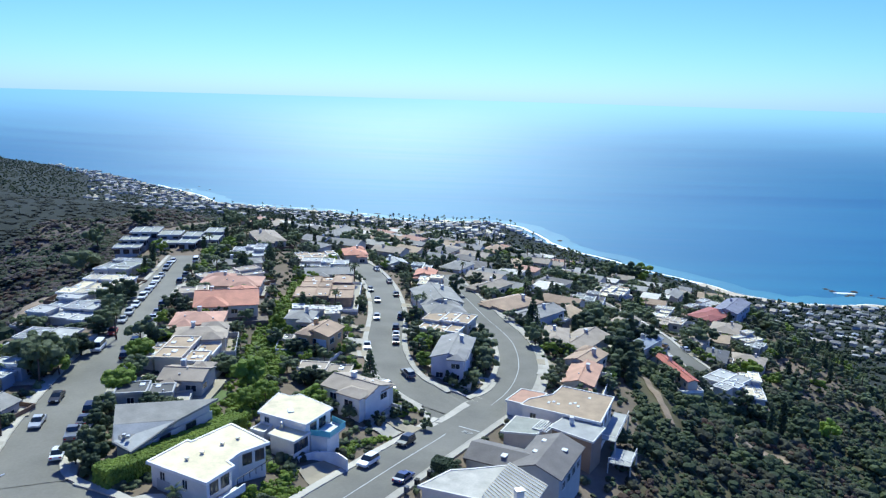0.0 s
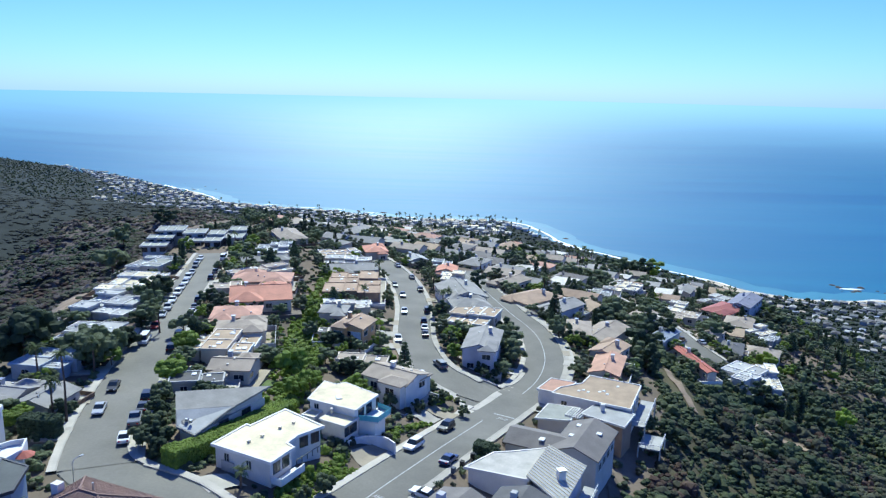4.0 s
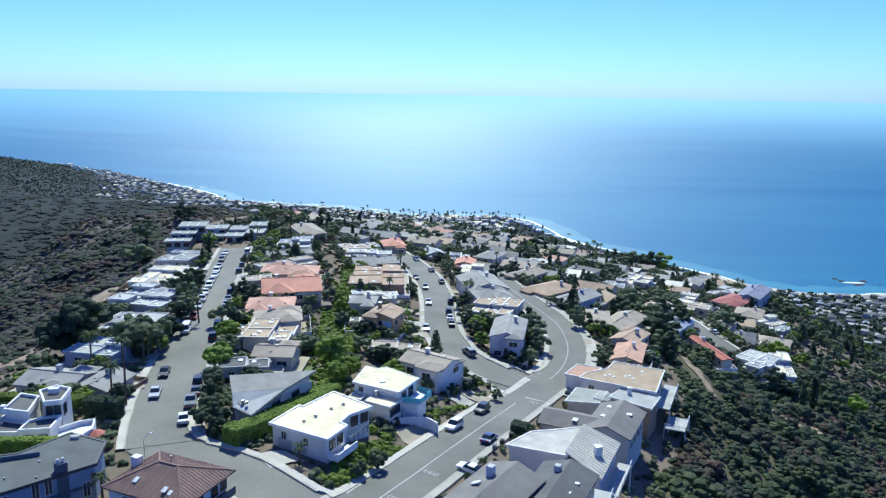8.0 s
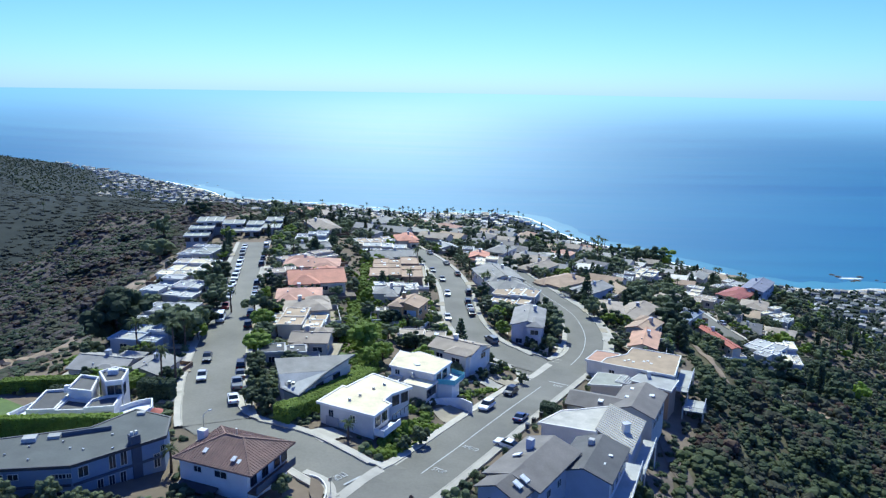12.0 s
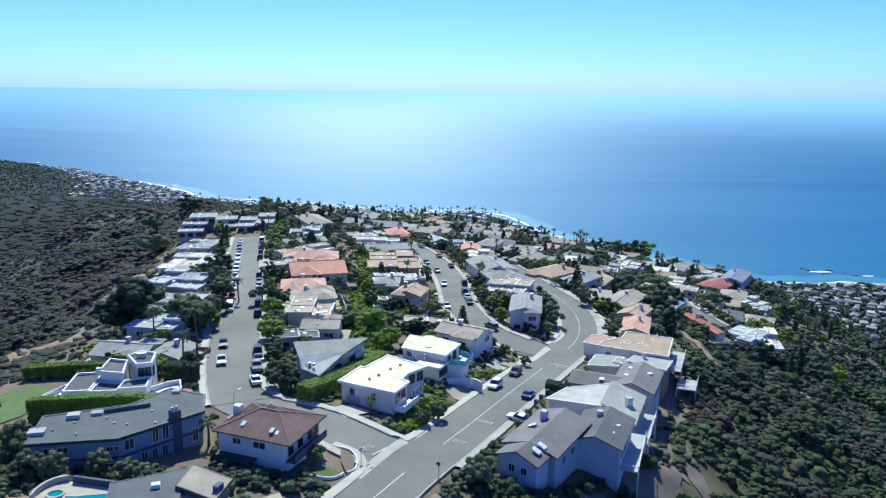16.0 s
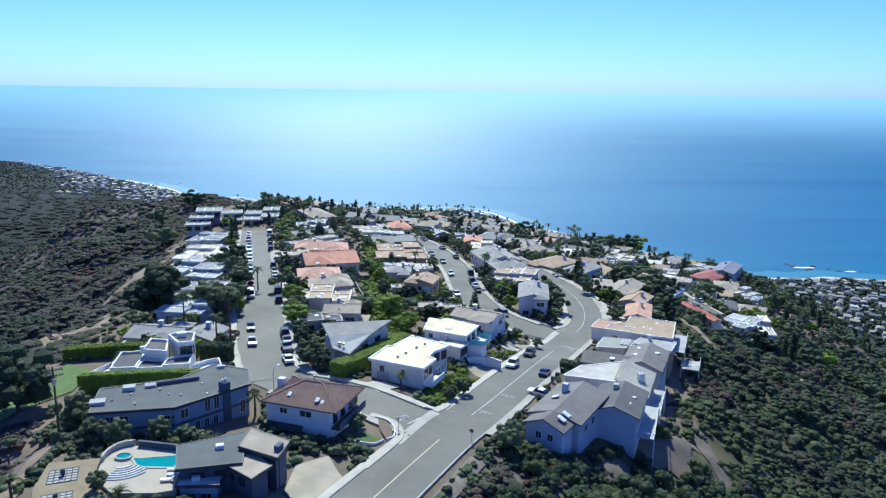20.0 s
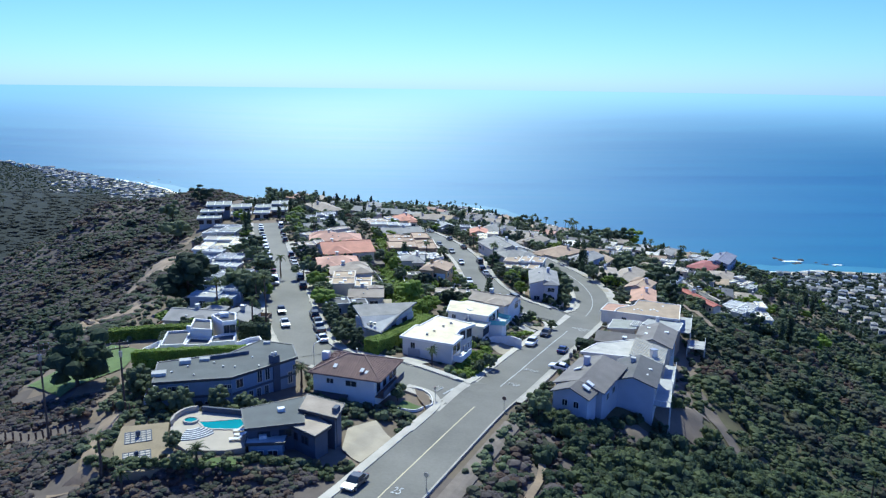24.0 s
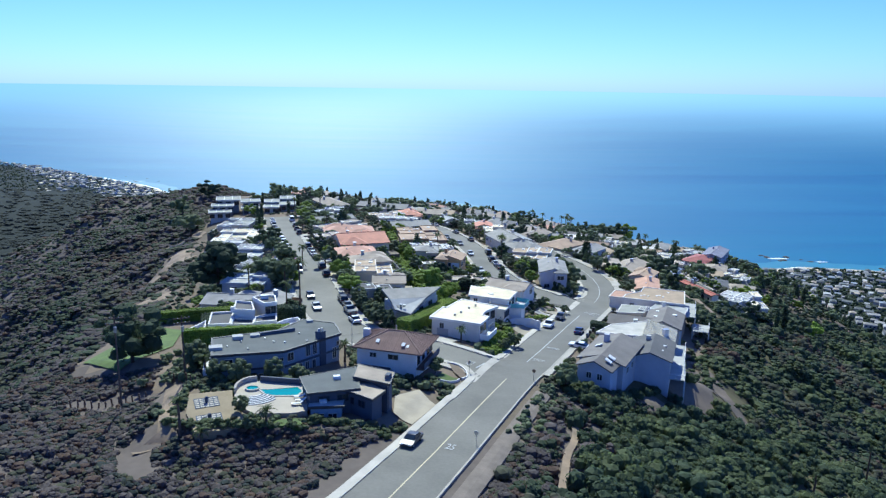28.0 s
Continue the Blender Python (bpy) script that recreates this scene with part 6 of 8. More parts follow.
def tree_meshes(kind, variant, far=False):
    """Trunk and crown of a tree one metre high."""
    if (kind, variant, far) in TREES:
        return TREES[kind, variant, far]
    rng = np.random.default_rng(variant * 17 + len(kind) * 5)
    rnd = random.Random(variant * 31 + len(kind))
    bm = bmesh.new()
    if kind in ("broad", "bright", "dark"):
        tube(bm, [(0, 0, -0.1), (0.01, 0, 0.2), (0.02, 0.01, 0.45)], [0.03, 0.024, 0.015])
        n = 18 if far else 38
        a = rng.uniform(0, 2 * np.pi, n)
        rr = np.sqrt(rng.uniform(0, 1, n)) * 0.4
        z = (0.5 if kind == "dark" else 0.55) + rng.uniform(-1, 1, n) * (0.42 if kind == "dark" else 0.36) * np.sqrt(np.maximum(1 - (rr / 0.42) ** 2, 0.05))
        centres = np.stack([rr * np.cos(a), rr * np.sin(a), z], 1)
        for k in range(6):
            c = centres[k]
            tube(bm, [(0.01, 0, 0.25 + 0.03 * k), tuple(c * 0.5 + np.array([0, 0, 0.2])), tuple(c)], [0.013, 0.009, 0.004], 4)
        radii = rng.uniform(0.1, 0.17, (n, 1)) * (1.15 if far else 1.0)
        domes = [lump(rng, centres[k], radii[k, 0] * 0.92, 5 if far else 6) for k in range(n)]
        quads = np.concatenate(domes + [leaves(rng, centres, radii, (6 if far else 46) + (4 if kind == "dark" else 0), 0.036 if far else 0.02, 0.9, 3)])
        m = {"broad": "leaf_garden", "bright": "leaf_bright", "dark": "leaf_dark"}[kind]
    elif kind == "cypress":
        tube(bm, [(0, 0, -0.1), (0, 0, 0.5), (0, 0, 0.9)], [0.025, 0.015, 0.004])
        z = np.linspace(0.1, 0.97, 26)
        w = 0.1 * np.sin(np.pi * np.clip((z + 0.08) / 1.1, 0, 1)) ** 0.7
        centres = np.stack([rng.normal(size=26) * 0.02, rng.normal(size=26) * 0.02, z], 1)
        quads = leaves(rng, centres, w[:, None], 26 if far else 45, 0.032 if far else 0.022, 1.2, 3 if far else 4)
        m = "leaf_dark"
    elif kind == "pine":
        tube(bm, [(0, 0, -0.1), (0, 0, 0.5), (0, 0, 0.98)], [0.025, 0.015, 0.003])
        cs, rs = [], []
        for lev in range(9):
            z = 0.15 + lev * 0.092
            r = 0.26 * (1 - lev / 10)
            for k in range(7):
                a = k * 2 * math.pi / 7 + lev * 0.7
                cs.append((r * 0.7 * math.cos(a), r * 0.7 * math.sin(a), z))
                rs.append((r * 0.4,))
                tube(bm, [(0, 0, z + 0.02), (r * math.cos(a), r * math.sin(a), z - 0.02)], [0.006, 0.002], 3)
        quads = leaves(rng, np.array(cs), np.array(rs), 9 if far else 16, 0.036 if far else 0.025, 0.45, 3 if far else 4)
        m = "leaf_dark"
    CROWNS[kind, variant, far] = quads
    TREES[kind, variant, far] = (mesh_of(bm, "bark", "trunk"), quad_mesh("crown", quads, m))
    return TREES[kind, variant, far]


def frond_mesh():
    quads = []
    n = 9
    for k in range(n):
        s0, s1 = k / n, (k + 1) / n
        z0, z1 = 0.28 * math.sin(s0 * 2.6) - 0.32 * s0 * s0, 0.28 * math.sin(s1 * 2.6) - 0.32 * s1 * s1
        w0, w1 = 0.16 * math.sin(math.pi * min(s0 * 0.9 + 0.12, 1)), 0.16 * math.sin(math.pi * min(s1 * 0.9 + 0.12, 1))
        for side in (-1, 1):
            quads.append([(s0, 0, z0), (s0 + 0.04, side * w0, z0 - 0.07), (s1 + 0.01, side * w1, z1 - 0.07), (s1 - 0.03, 0, z1)])
    return np.array(quads)


FROND_FACES = frond_mesh()
FROND = quad_mesh("frond", FROND_FACES, "leaf")
PALM_CROWN = {}


def palm_crown(variant):
    """All the fronds of a palm that stands far off."""
    if variant not in PALM_CROWN:
        r_ = random.Random(variant)
        out = []
        for k in range(18):
            m = np.array(Euler((0, radians(r_.uniform(-55, 35)), k * 2.4)).to_matrix()) * r_.uniform(0.85, 1.15)
            out.append(FROND_FACES @ m.T)
        PALM_CROWN[variant] = quad_mesh("crown", np.concatenate(out), "leaf")
    return PALM_CROWN[variant]


PALM_TRUNK = {}
TREE_WORDS = dict(broad="green broadleaf garden tree with an uneven crown", bright="bright yellow-green leafy garden tree", dark="large dense dark-green tree", cypress="slim dark-green cypress beside a garden", pine="dark-green conical pine beside a street", palm="palm with a slim trunk and drooping fronds")


def tree(kind, x, y, h, wide=1.0):
    rnd = random.Random(int(x * 13 + y * 7))
    z = ground(x, y) + relief(x, y) * 0.9
    if kind == "palm":
        root = thing("palm_tree", pose(x, y, z, 0, 0, rnd.uniform(0, 360)), TREE_WORDS[kind], "palm", "palms")
        key = round(h)
        if key not in PALM_TRUNK:
            PALM_TRUNK[key] = mesh_of(tube(bmesh.new(), [(0, 0, -0.5), (0.02 * key, 0, key * 0.5), (0.015 * key, 0.01 * key, key * 0.86)], [0.24, 0.17, 0.14], 7), "bark", "trunk")
        part("trunk", PALM_TRUNK[key], None, root)
        size = min(max(1.5, h * 0.26), 2.3)
        if math.hypot(x, y + 30) > 120:
            part("crown", palm_crown(rnd.randrange(4)), None, root).matrix_local = Matrix.Translation((0.015 * key, 0.01 * key, key * 0.86)) @ Matrix.Scale(size, 4)
            return root
        for k in range(18):
            f = part("frond", FROND, None, root)
            f.matrix_local = Matrix.Translation((0.015 * key, 0.01 * key, key * 0.86)) @ Euler((0, radians(rnd.uniform(-55, 35)), k * 2.4)).to_matrix().to_4x4() @ Matrix.Scale(size * rnd.uniform(0.85, 1.15), 4)
        return root
    trunk, crown = tree_meshes(kind, rnd.randrange(4), y > 165)
    root = thing({"cypress": "cypress", "pine": "pine_tree"}.get(kind, "tree"), pose(x, y, z, 0, 0, rnd.uniform(0, 360)) @ Matrix.Diagonal((h * wide, h * wide, h, 1)), TREE_WORDS[kind], "tree", "trees of the ridge")
    part("trunk", trunk, None, root), part("crown", crown, None, root)
    return root


def hedge(pts, width, high, kind, label):
    rng = np.random.default_rng(int(abs(pts[0][0]) * 10))
    cs = []
    for a, b in zip(pts, pts[1:]):
        n = max(2, int(math.hypot(b[0] - a[0], b[1] - a[1]) / 0.45))
        for k in range(n):
            s = k / n
            x, y = a[0] + (b[0] - a[0]) * s, a[1] + (b[1] - a[1]) * s
            t = Vector((b[0] - a[0], b[1] - a[1])).normalized()
            base = ground(x, y)
            across, rise = np.linspace(-width / 2 + 0.25, width / 2 - 0.25, max(2, int(width / 0.45))), np.linspace(0.2, high - 0.3, max(2, int(high / 0.5)))
            for o in across:
                for z in rise:
                    if o in (across[0], across[-1]) or z == rise[-1] or k in (0, n - 1):
                        cs.append((x + t.y * o, y - t.x * o, base + z))
    cs = np.array(cs)
    mid = cs.mean(0)
    cs = cs + rng.uniform(-0.1, 0.1, cs.shape)
    core = [lump(rng, c - mid, rng.uniform(0.36, 0.44), 5) for c in cs]
    quads = np.concatenate(core + [leaves(rng, cs - mid, np.full((len(cs), 1), 0.42), 9, 0.08, 0.9, 3)])
    ob = new("hedge", quad_mesh("hedge", quads, kind))
    ob.location = mid
    return tagged(ob, label, "hedge", "clipped hedges")


hedge([(1.0, 107.2), (5.2, 115.6), (10.6, 127.5), (12.6, 133)], 3.4, 3.0, "leaf_bright", "broad clipped bright-green hedge beside a white house")
hedge([(-56, 121.5), (-47, 120.5), (-28, 117.6)], 2.2, 2.6, "leaf_bright", "long clipped green hedge behind a white villa")
hedge([(-26.4, 115.4), (-20.3, 115.8)], 2.8, 3.4, "leaf_dark", "dark clipped hedge on a street corner")
hedge([(-41, 96.2), (-33, 96.4), (-20, 97.4)], 1.6, 4.2, "leaf_bright", "green hedge between two flat-roofed houses")
hedge([(47.0, 128.5), (53.0, 126.5)], 2.6, 2.0, "leaf_dark", "dark hedge beside the road")
hedge([(-42, 116), (-40, 108)], 2.0, 2.4, "leaf_dark", "dark hedge at the edge of the villa")
tree("dark", -49.3, 91.6, 11.5, 1.1)
tree("dark", -47.6, 151.0, 13.5, 1.15)
tree("broad", -30.3, 146.8, 8.2)
tree("palm", -28.3, 172.5, 6.8)
tree("palm", 38.6, 227.9, 7.3)
tree("cypress", 71.5, 233.1, 8.0)
tree("pine", 30.6, 168.9, 8.4)
tree("broad", 71.6, 213.4, 7.0)
tree("broad", 144.7, 294.1, 9.8)
tree("dark", 113.0, 253.1, 9.0)
tree("cypress", 141.7, 210.4, 11.6)
tree("cypress", 137.0, 207.1, 9.1)
tree("dark", 148.5, 212.4, 9.4)
tree("bright", 163.0, 225.4, 7.5)
tree("broad", 148.6, 453.3, 11)
tree("broad", 139.4, 449.3, 10)
tree("palm", 76.7, 367.9, 6.5)
tree("palm", 82.2, 379.1, 6.0)
tree("palm", 121.8, 475.9, 11.6)
tree("palm", 122.8, 467.8, 10.6)
tree("palm", 179.5, 416.8, 6.2)
tree("palm", 194.3, 421.2, 7.9)
tree("palm", 170.1, 418.0, 6.1)
tree("palm", 98.9, 95.7, 12.2)
tree("palm", 77.6, 80.0, 5.6)
tree("palm", -26.5, 52.2, 2.9)
tree("palm", -30.2, 55.4, 6.0)
tree("broad", -35.0, 82.8, 5.3)
tree("palm", -32.7, 79.3, 4.1)
tree("palm", -9.9, 87.8, 4.2)
tree("broad", 30.4, 84.0, 5.3)
tree("broad", 6.6, 84.6, 3.1)
tree("broad", -21.5, 170.0, 6.9)
tree("bright", -15.8, 157.3, 5.8)
tree("broad", -37.0, 158.1, 7.4)
tree("broad", -30.5, 153.9, 6.9)
tree("cypress", -54.5, 246.8, 6.1)
tree("broad", -102.1, 308.7, 11.0)
tree("broad", -46.0, 135.9, 5.2)
tree("broad", -37.4, 243.1, 5.8)
tree("bright", 8.3, 152.3, 7.2)
tree("bright", 1.2, 161.8, 3.2)
tree("broad", 12.4, 154.1, 3.6)
tree("bright", 39.7, 205.3, 3.4)
tree("broad", 49.0, 172.1, 2.6)
tree("broad", 57.1, 186.6, 6.2)
tree("broad", 20.1, 227.8, 4.3)
tree("bright", 0.1, 283.6, 5.4)
tree("broad", 31.2, 271.5, 5.1)
tree("dark", 47.7, 262.8, 7.9)
tree("dark", 134.4, 220.5, 7.5)
tree("broad", 106.8, 258.0, 10.0)
tree("broad", 89.1, 233.7, 6.8)
tree("broad", 94.6, 207.4, 7.6)
tree("broad", 95.7, 258.2, 9.6)
tree("broad", 107.0, 272.2, 9.0)
tree("dark", 94.7, 201.9, 8.6)
tree("palm", 41.9, 222.6, 5.0)
tree("broad", 16.1, 107.8, 3.0)
tree("broad", -20.6, 56.0, 2.6)
tree("palm", -18.5, 56.6, 3.4)
tree("broad", -23.0, 61.0, 2.8)
tree("broad", -25.8, 74.5, 4.2)
tree("broad", -20.5, 75.8, 4.0)
tree("broad", -16.5, 75.0, 3.6)
tree("broad", -29.5, 75.2, 4.4)
tree("broad", 24.5, 106.5, 3.6)
tree("broad", 21.8, 103.2, 3.0)
tree("palm", 12.8, 103.6, 3.4)
tree("broad", -5.6, 112.6, 4.2)
tree("dark", -3.4, 113.6, 4.6)
tree("broad", -6.2, 118.6, 4.4)
tree("dark", -8.2, 124.4, 4.2)
tree("broad", -9.8, 130.2, 4.6)
tree("bright", -12.4, 141.6, 4.6)
tree("bright", -13.8, 146.4, 4.2)
tree("dark", -2.0, 110.2, 3.4)
tree("bright", 11.4, 141.5, 5.0)
tree("bright", 13.6, 146.0, 5.2)
tree("broad", 37.0, 156.5, 3.4)
tree("broad", 40.2, 153.0, 3.0)
tree("broad", 44.5, 146.8, 2.8)
tree("palm", -25.6, 122.6, 7.5)
tree("palm", -22.4, 121.0, 13.5)
tree("broad", -23.6, 125.0, 2.4)
tree("palm", 115, 450, 14)
tree("palm", 111, 450, 11)
tree("palm", 118, 452, 12)
tree("palm", 88, 450, 9)
tree("palm", 105, 452, 8)
tree("palm", 153, 400, 11)
tree("palm", 59, 448, 8)
tree("palm", 97, 446, 10)
tree("broad", -33.7, 177.1, 6.2, 1.1)
tree("broad", -36.6, 190.0, 5.4, 1.1)
tree("broad", -41.3, 197.0, 5.6, 1.1)
tree("bright", -28.2, 148.6, 4.6, 1.1)
tree("broad", -44.8, 214.0, 5.2, 1.1)
tree("palm", -36.8, 137.5, 8.6)
for kind, x, y, h, wide in (("broad", -34.6, 150.6, 8.0, 1.25), ("dark", -30.4, 161.0, 5.2, 1.2), ("dark", -43.8, 203.0, 7.6, 1.2), ("dark", -42.6, 208.0, 7.0, 1.2), ("broad", -36.2, 182.7, 4.6, 1.3), ("dark", -34.4, 176.4, 5.0, 1.2),
                            ("broad", -87.4, 268.9, 11.0, 1.35), ("broad", -93.0, 281.0, 9.0, 1.3), ("dark", -98.0, 342.0, 9.5, 1.4), ("broad", -36.4, 255.0, 6.4, 1.2), ("dark", -33.6, 262.0, 6.8, 1.2), ("dark", -27.0, 202.4, 5.2, 1.2), ("dark", -24.2, 190.6, 4.4, 1.2),
                            ("bright", -16.8, 160.6, 4.6, 1.2), ("bright", -12.6, 141.0, 5.0, 1.3), ("broad", -13.8, 150.6, 4.4, 1.2), ("dark", -17.6, 168.4, 4.6, 1.2), ("cypress", -55.6, 256.4, 8.6, 1.0), ("cypress", -57.4, 258.8, 8.0, 1.0), ("palm", -29.2, 143.4, 8.4, 1.0),
                            ("broad", 55.6, 189.0, 6.8, 1.2), ("dark", 56.4, 195.6, 6.4, 1.2), ("broad", 56.6, 202.4, 6.6, 1.2), ("dark", 56.0, 209.0, 5.6, 1.2), ("broad", 53.4, 176.6, 4.6, 1.2), ("broad", 43.2, 199.6, 6.0, 1.2), ("bright", 41.0, 195.2, 5.0, 1.2), ("dark", 39.8, 189.8, 4.6, 1.2),
                            ("palm", 37.4, 220.6, 7.6, 1.0), ("dark", 36.6, 215.0, 5.6, 1.2), ("pine", 72.4, 233.8, 11.0, 1.0), ("dark", 98.0, 222.0, 10.0, 1.25), ("broad", 95.4, 252.4, 8.6, 1.35), ("broad", 101.0, 249.0, 8.0, 1.3), ("dark", 90.4, 246.4, 7.4, 1.25), ("broad", 138.6, 283.6, 9.0, 1.3), ("dark", 146.0, 290.0, 7.6, 1.3),
                            ("dark", 76.0, 208.6, 5.8, 1.2), ("palm", 79.6, 231.0, 6.4, 1.0), ("palm", 106.4, 418.4, 12.4, 1.0), ("palm", 109.8, 421.6, 10.6, 1.0), ("palm", 86.0, 424.0, 11.0, 1.0), ("palm", 179.8, 422.0, 7.6, 1.0), ("palm", 184.0, 426.0, 8.4, 1.0), ("palm", 196.0, 418.0, 8.0, 1.0),
                            ("broad", 136.0, 448.0, 11.5, 1.2), ("broad", 143.6, 452.4, 12.4, 1.2), ("dark", 151.0, 447.0, 12.0, 1.2), ("bright", 157.6, 449.6, 12.6, 1.2), ("dark", 129.0, 452.0, 10.4, 1.2), ("dark", 79.0, 430.0, 9.0, 1.4), ("dark", 226.0, 470.0, 12.0, 0.9)):
    tree(kind, x, y, h, wide)
# garden trees close to the walls
groves = {}
rnd = random.Random(23)
for cx, cy, a, hw, hd in HOMES:
    for k in range(7 if cy < 330 else 3):
        u, v = rnd.uniform(-1, 1), rnd.uniform(-1, 0.7)
        if rnd.random() < 0.55:
            u, v = u * hw, -hd - rnd.uniform(1.6, 2.8)
        else:
            u, v = math.copysign(hw + rnd.uniform(1.4, 2.6), u), v * hd
        x, y = cx + u * math.cos(a) - v * math.sin(a), cy + u * math.sin(a) + v * math.cos(a)
        if on_house(x, y, 0.7) or on_road(x, y, 2.0) or (0 < x < 6.5 and 142 < y < 151) or (-14 < x < -7 and 147 < y < 153):
            continue
        kind, h, wide = rnd.choice(("broad", "broad", "dark", "dark", "bright")), rnd.uniform(2.4, 4.6), rnd.uniform(1.0, 1.4)
        if y > 182:
            groves.setdefault(kind, []).append((x, y, ground(x, y), h * wide, h))
        else:
            tree(kind, x, y, h, wide)



def clipped_shrub(x, y, r):
    key = "shrub", round(r * 5)
    if key not in TREES:
        rng = np.random.default_rng(round(r * 5))
        cs = rng.normal(size=(14, 3)) * 0.32
        TREES[key] = quad_mesh("foliage", leaves(rng, cs + np.array((0, 0, 0.75)), np.full((14, 1), 0.45), 40, 0.11), "leaf" if round(r * 5) % 2 else "leaf_dark")
    root = thing("clipped_shrub", pose(x, y, ground(x, y), 0, 0, x * 40) @ Matrix.Scale(r, 4), "round clipped green shrub beside the kerb", "shrub", "clipped shrubs along the kerb")
    part("foliage", TREES[key], None, root)


for k, (x, y) in enumerate(shifted([p for p in MAIN if 158 < p[1] < 232][::2], 8.4)):
    if not on_house(x, y, 0.6):
        clipped_shrub(x, y, 0.6 + 0.25 * (k * 7 % 3))
for k, (x, y) in enumerate(shifted([p for p in MAIN if 168 < p[1] < 216][::2], -7.6)):
    clipped_shrub(x, y, 0.8 + 0.3 * (k * 5 % 3)), clipped_shrub(x - 2.2, y + 0.8, 1.0 + 0.3 * (k * 3 % 3))
for k, (x, y) in enumerate(shifted([p for p in MAIN if 86 < p[1] < 150][::2], 7.2)):
    if not on_house(x, y, 0.6) and k % 3:
        clipped_shrub(x, y, 0.5 + 0.2 * (k * 7 % 3))


# ---- cars ----
PAINT = dict(white=(0.75, 0.75, 0.74), silver=(0.45, 0.46, 0.47), grey=(0.16, 0.17, 0.18), dark=(0.05, 0.055, 0.065), black=(0.015, 0.015, 0.017), red=(0.35, 0.03, 0.03), blue=(0.02, 0.045, 0.16))
for key, col in PAINT.items():
    mat("car_" + key, col, 0.32, 1.0, 0.06, 0.0, 0.0, spread=0.05)
mat("lamp_lens", (0.7, 0.7, 0.66), 0.2, 1, 0.1, 0.0)
mat("tail_lens", (0.35, 0.02, 0.02), 0.25, 1, 0.1, 0.0)
CARS = {}
SHAPES = {  # length, width, lower body side line, roof line (x, z)
    "sedan": (4.6, 1.8, [(-2.3, 0.35), (2.3, 0.35), (2.3, 0.7), (1.1, 0.92), (-1.6, 0.95), (-2.3, 0.85)], [(-1.75, 0.92), (1.15, 0.9), (0.35, 1.42), (-1.05, 1.42)]),
    "suv": (4.7, 1.9, [(-2.35, 0.4), (2.35, 0.4), (2.35, 0.85), (1.15, 1.05), (-2.3, 1.08), (-2.35, 0.9)], [(-2.25, 1.05), (1.2, 1.02), (0.5, 1.7), (-2.0, 1.7)]),
    "van": (5.4, 2.0, [(-2.7, 0.4), (2.7, 0.4), (2.7, 0.95), (2.2, 1.15), (-2.7, 1.2)], [(-2.65, 1.15), (2.2, 1.12), (1.5, 2.1), (-2.6, 2.1)]),
    "pickup": (5.4, 1.95, [(-2.7, 0.45), (2.7, 0.45), (2.7, 0.9), (1.4, 1.1), (-2.7, 1.1)], [(-0.7, 1.08), (1.5, 1.05), (0.8, 1.75), (-0.5, 1.75)])}


def side_prism(sec, half, taper=1.0):
    bm = bmesh.new()
    top = max(z for _, z in sec)
    low = min(z for _, z in sec)
    l, r = [], []
    for x, z in sec:
        k = half * (1 - (1 - taper) * (z - low) / (top - low))
        l.append(bm.verts.new((x, k, z))), r.append(bm.verts.new((x, -k, z)))
    bm.faces.new(l[::-1]), bm.faces.new(r)
    for k in range(len(sec)):
        j = (k + 1) % len(sec)
        bm.faces.new((r[j], r[k], l[k], l[j]))
    bmesh.ops.bevel(bm, geom=bm.edges[:], offset=0.07, segments=2, affect="EDGES")
    bmesh.ops.recalc_face_normals(bm, faces=bm.faces)
    return bm


def car_meshes(kind, colour):
    if (kind, colour) not in CARS:
        length, width, low, roof = SHAPES[kind]
        body = side_prism(low, width / 2)
        cabin = side_prism(roof, width / 2 - 0.06, 0.82)
        xs = [p[0] for p in roof]
        zt = roof[2][1]
        top = boxm(roof[3][0] + 0.1, roof[2][0] - 0.1, -width / 2 * 0.78, width / 2 * 0.78, zt - 0.05, zt + 0.03)
        bmesh.ops.bevel(top, geom=top.edges[:], offset=0.03, segments=1, affect="EDGES")
        CARS[kind, colour] = [mesh_of(body, "car_" + colour, "body"), mesh_of(cabin, "glass", "cabin"), mesh_of(top, "car_" + colour, "top")]
    if "wheel" not in CARS:
        bm = bmesh.new()
        bmesh.ops.create_cone(bm, cap_ends=True, segments=16, radius1=0.33, radius2=0.33, depth=0.22, matrix=Matrix.Rotation(radians(90), 4, "X"))
        rim = bmesh.new()
        bmesh.ops.create_cone(rim, cap_ends=True, segments=12, radius1=0.2, radius2=0.2, depth=0.24, matrix=Matrix.Rotation(radians(90), 4, "X"))
        CARS["wheel"] = [mesh_of(bm, "rubber", "tyre"), mesh_of(rim, "metal", "rim")]
        CARS["lamps"] = [mesh_of(boxm(-0.05, 0.05, -0.2, 0.2, -0.08, 0.08), "lamp_lens", "headlight"), mesh_of(boxm(-0.05, 0.05, -0.16, 0.16, -0.1, 0.1), "tail_lens", "tail_light")]
    return CARS[kind, colour]


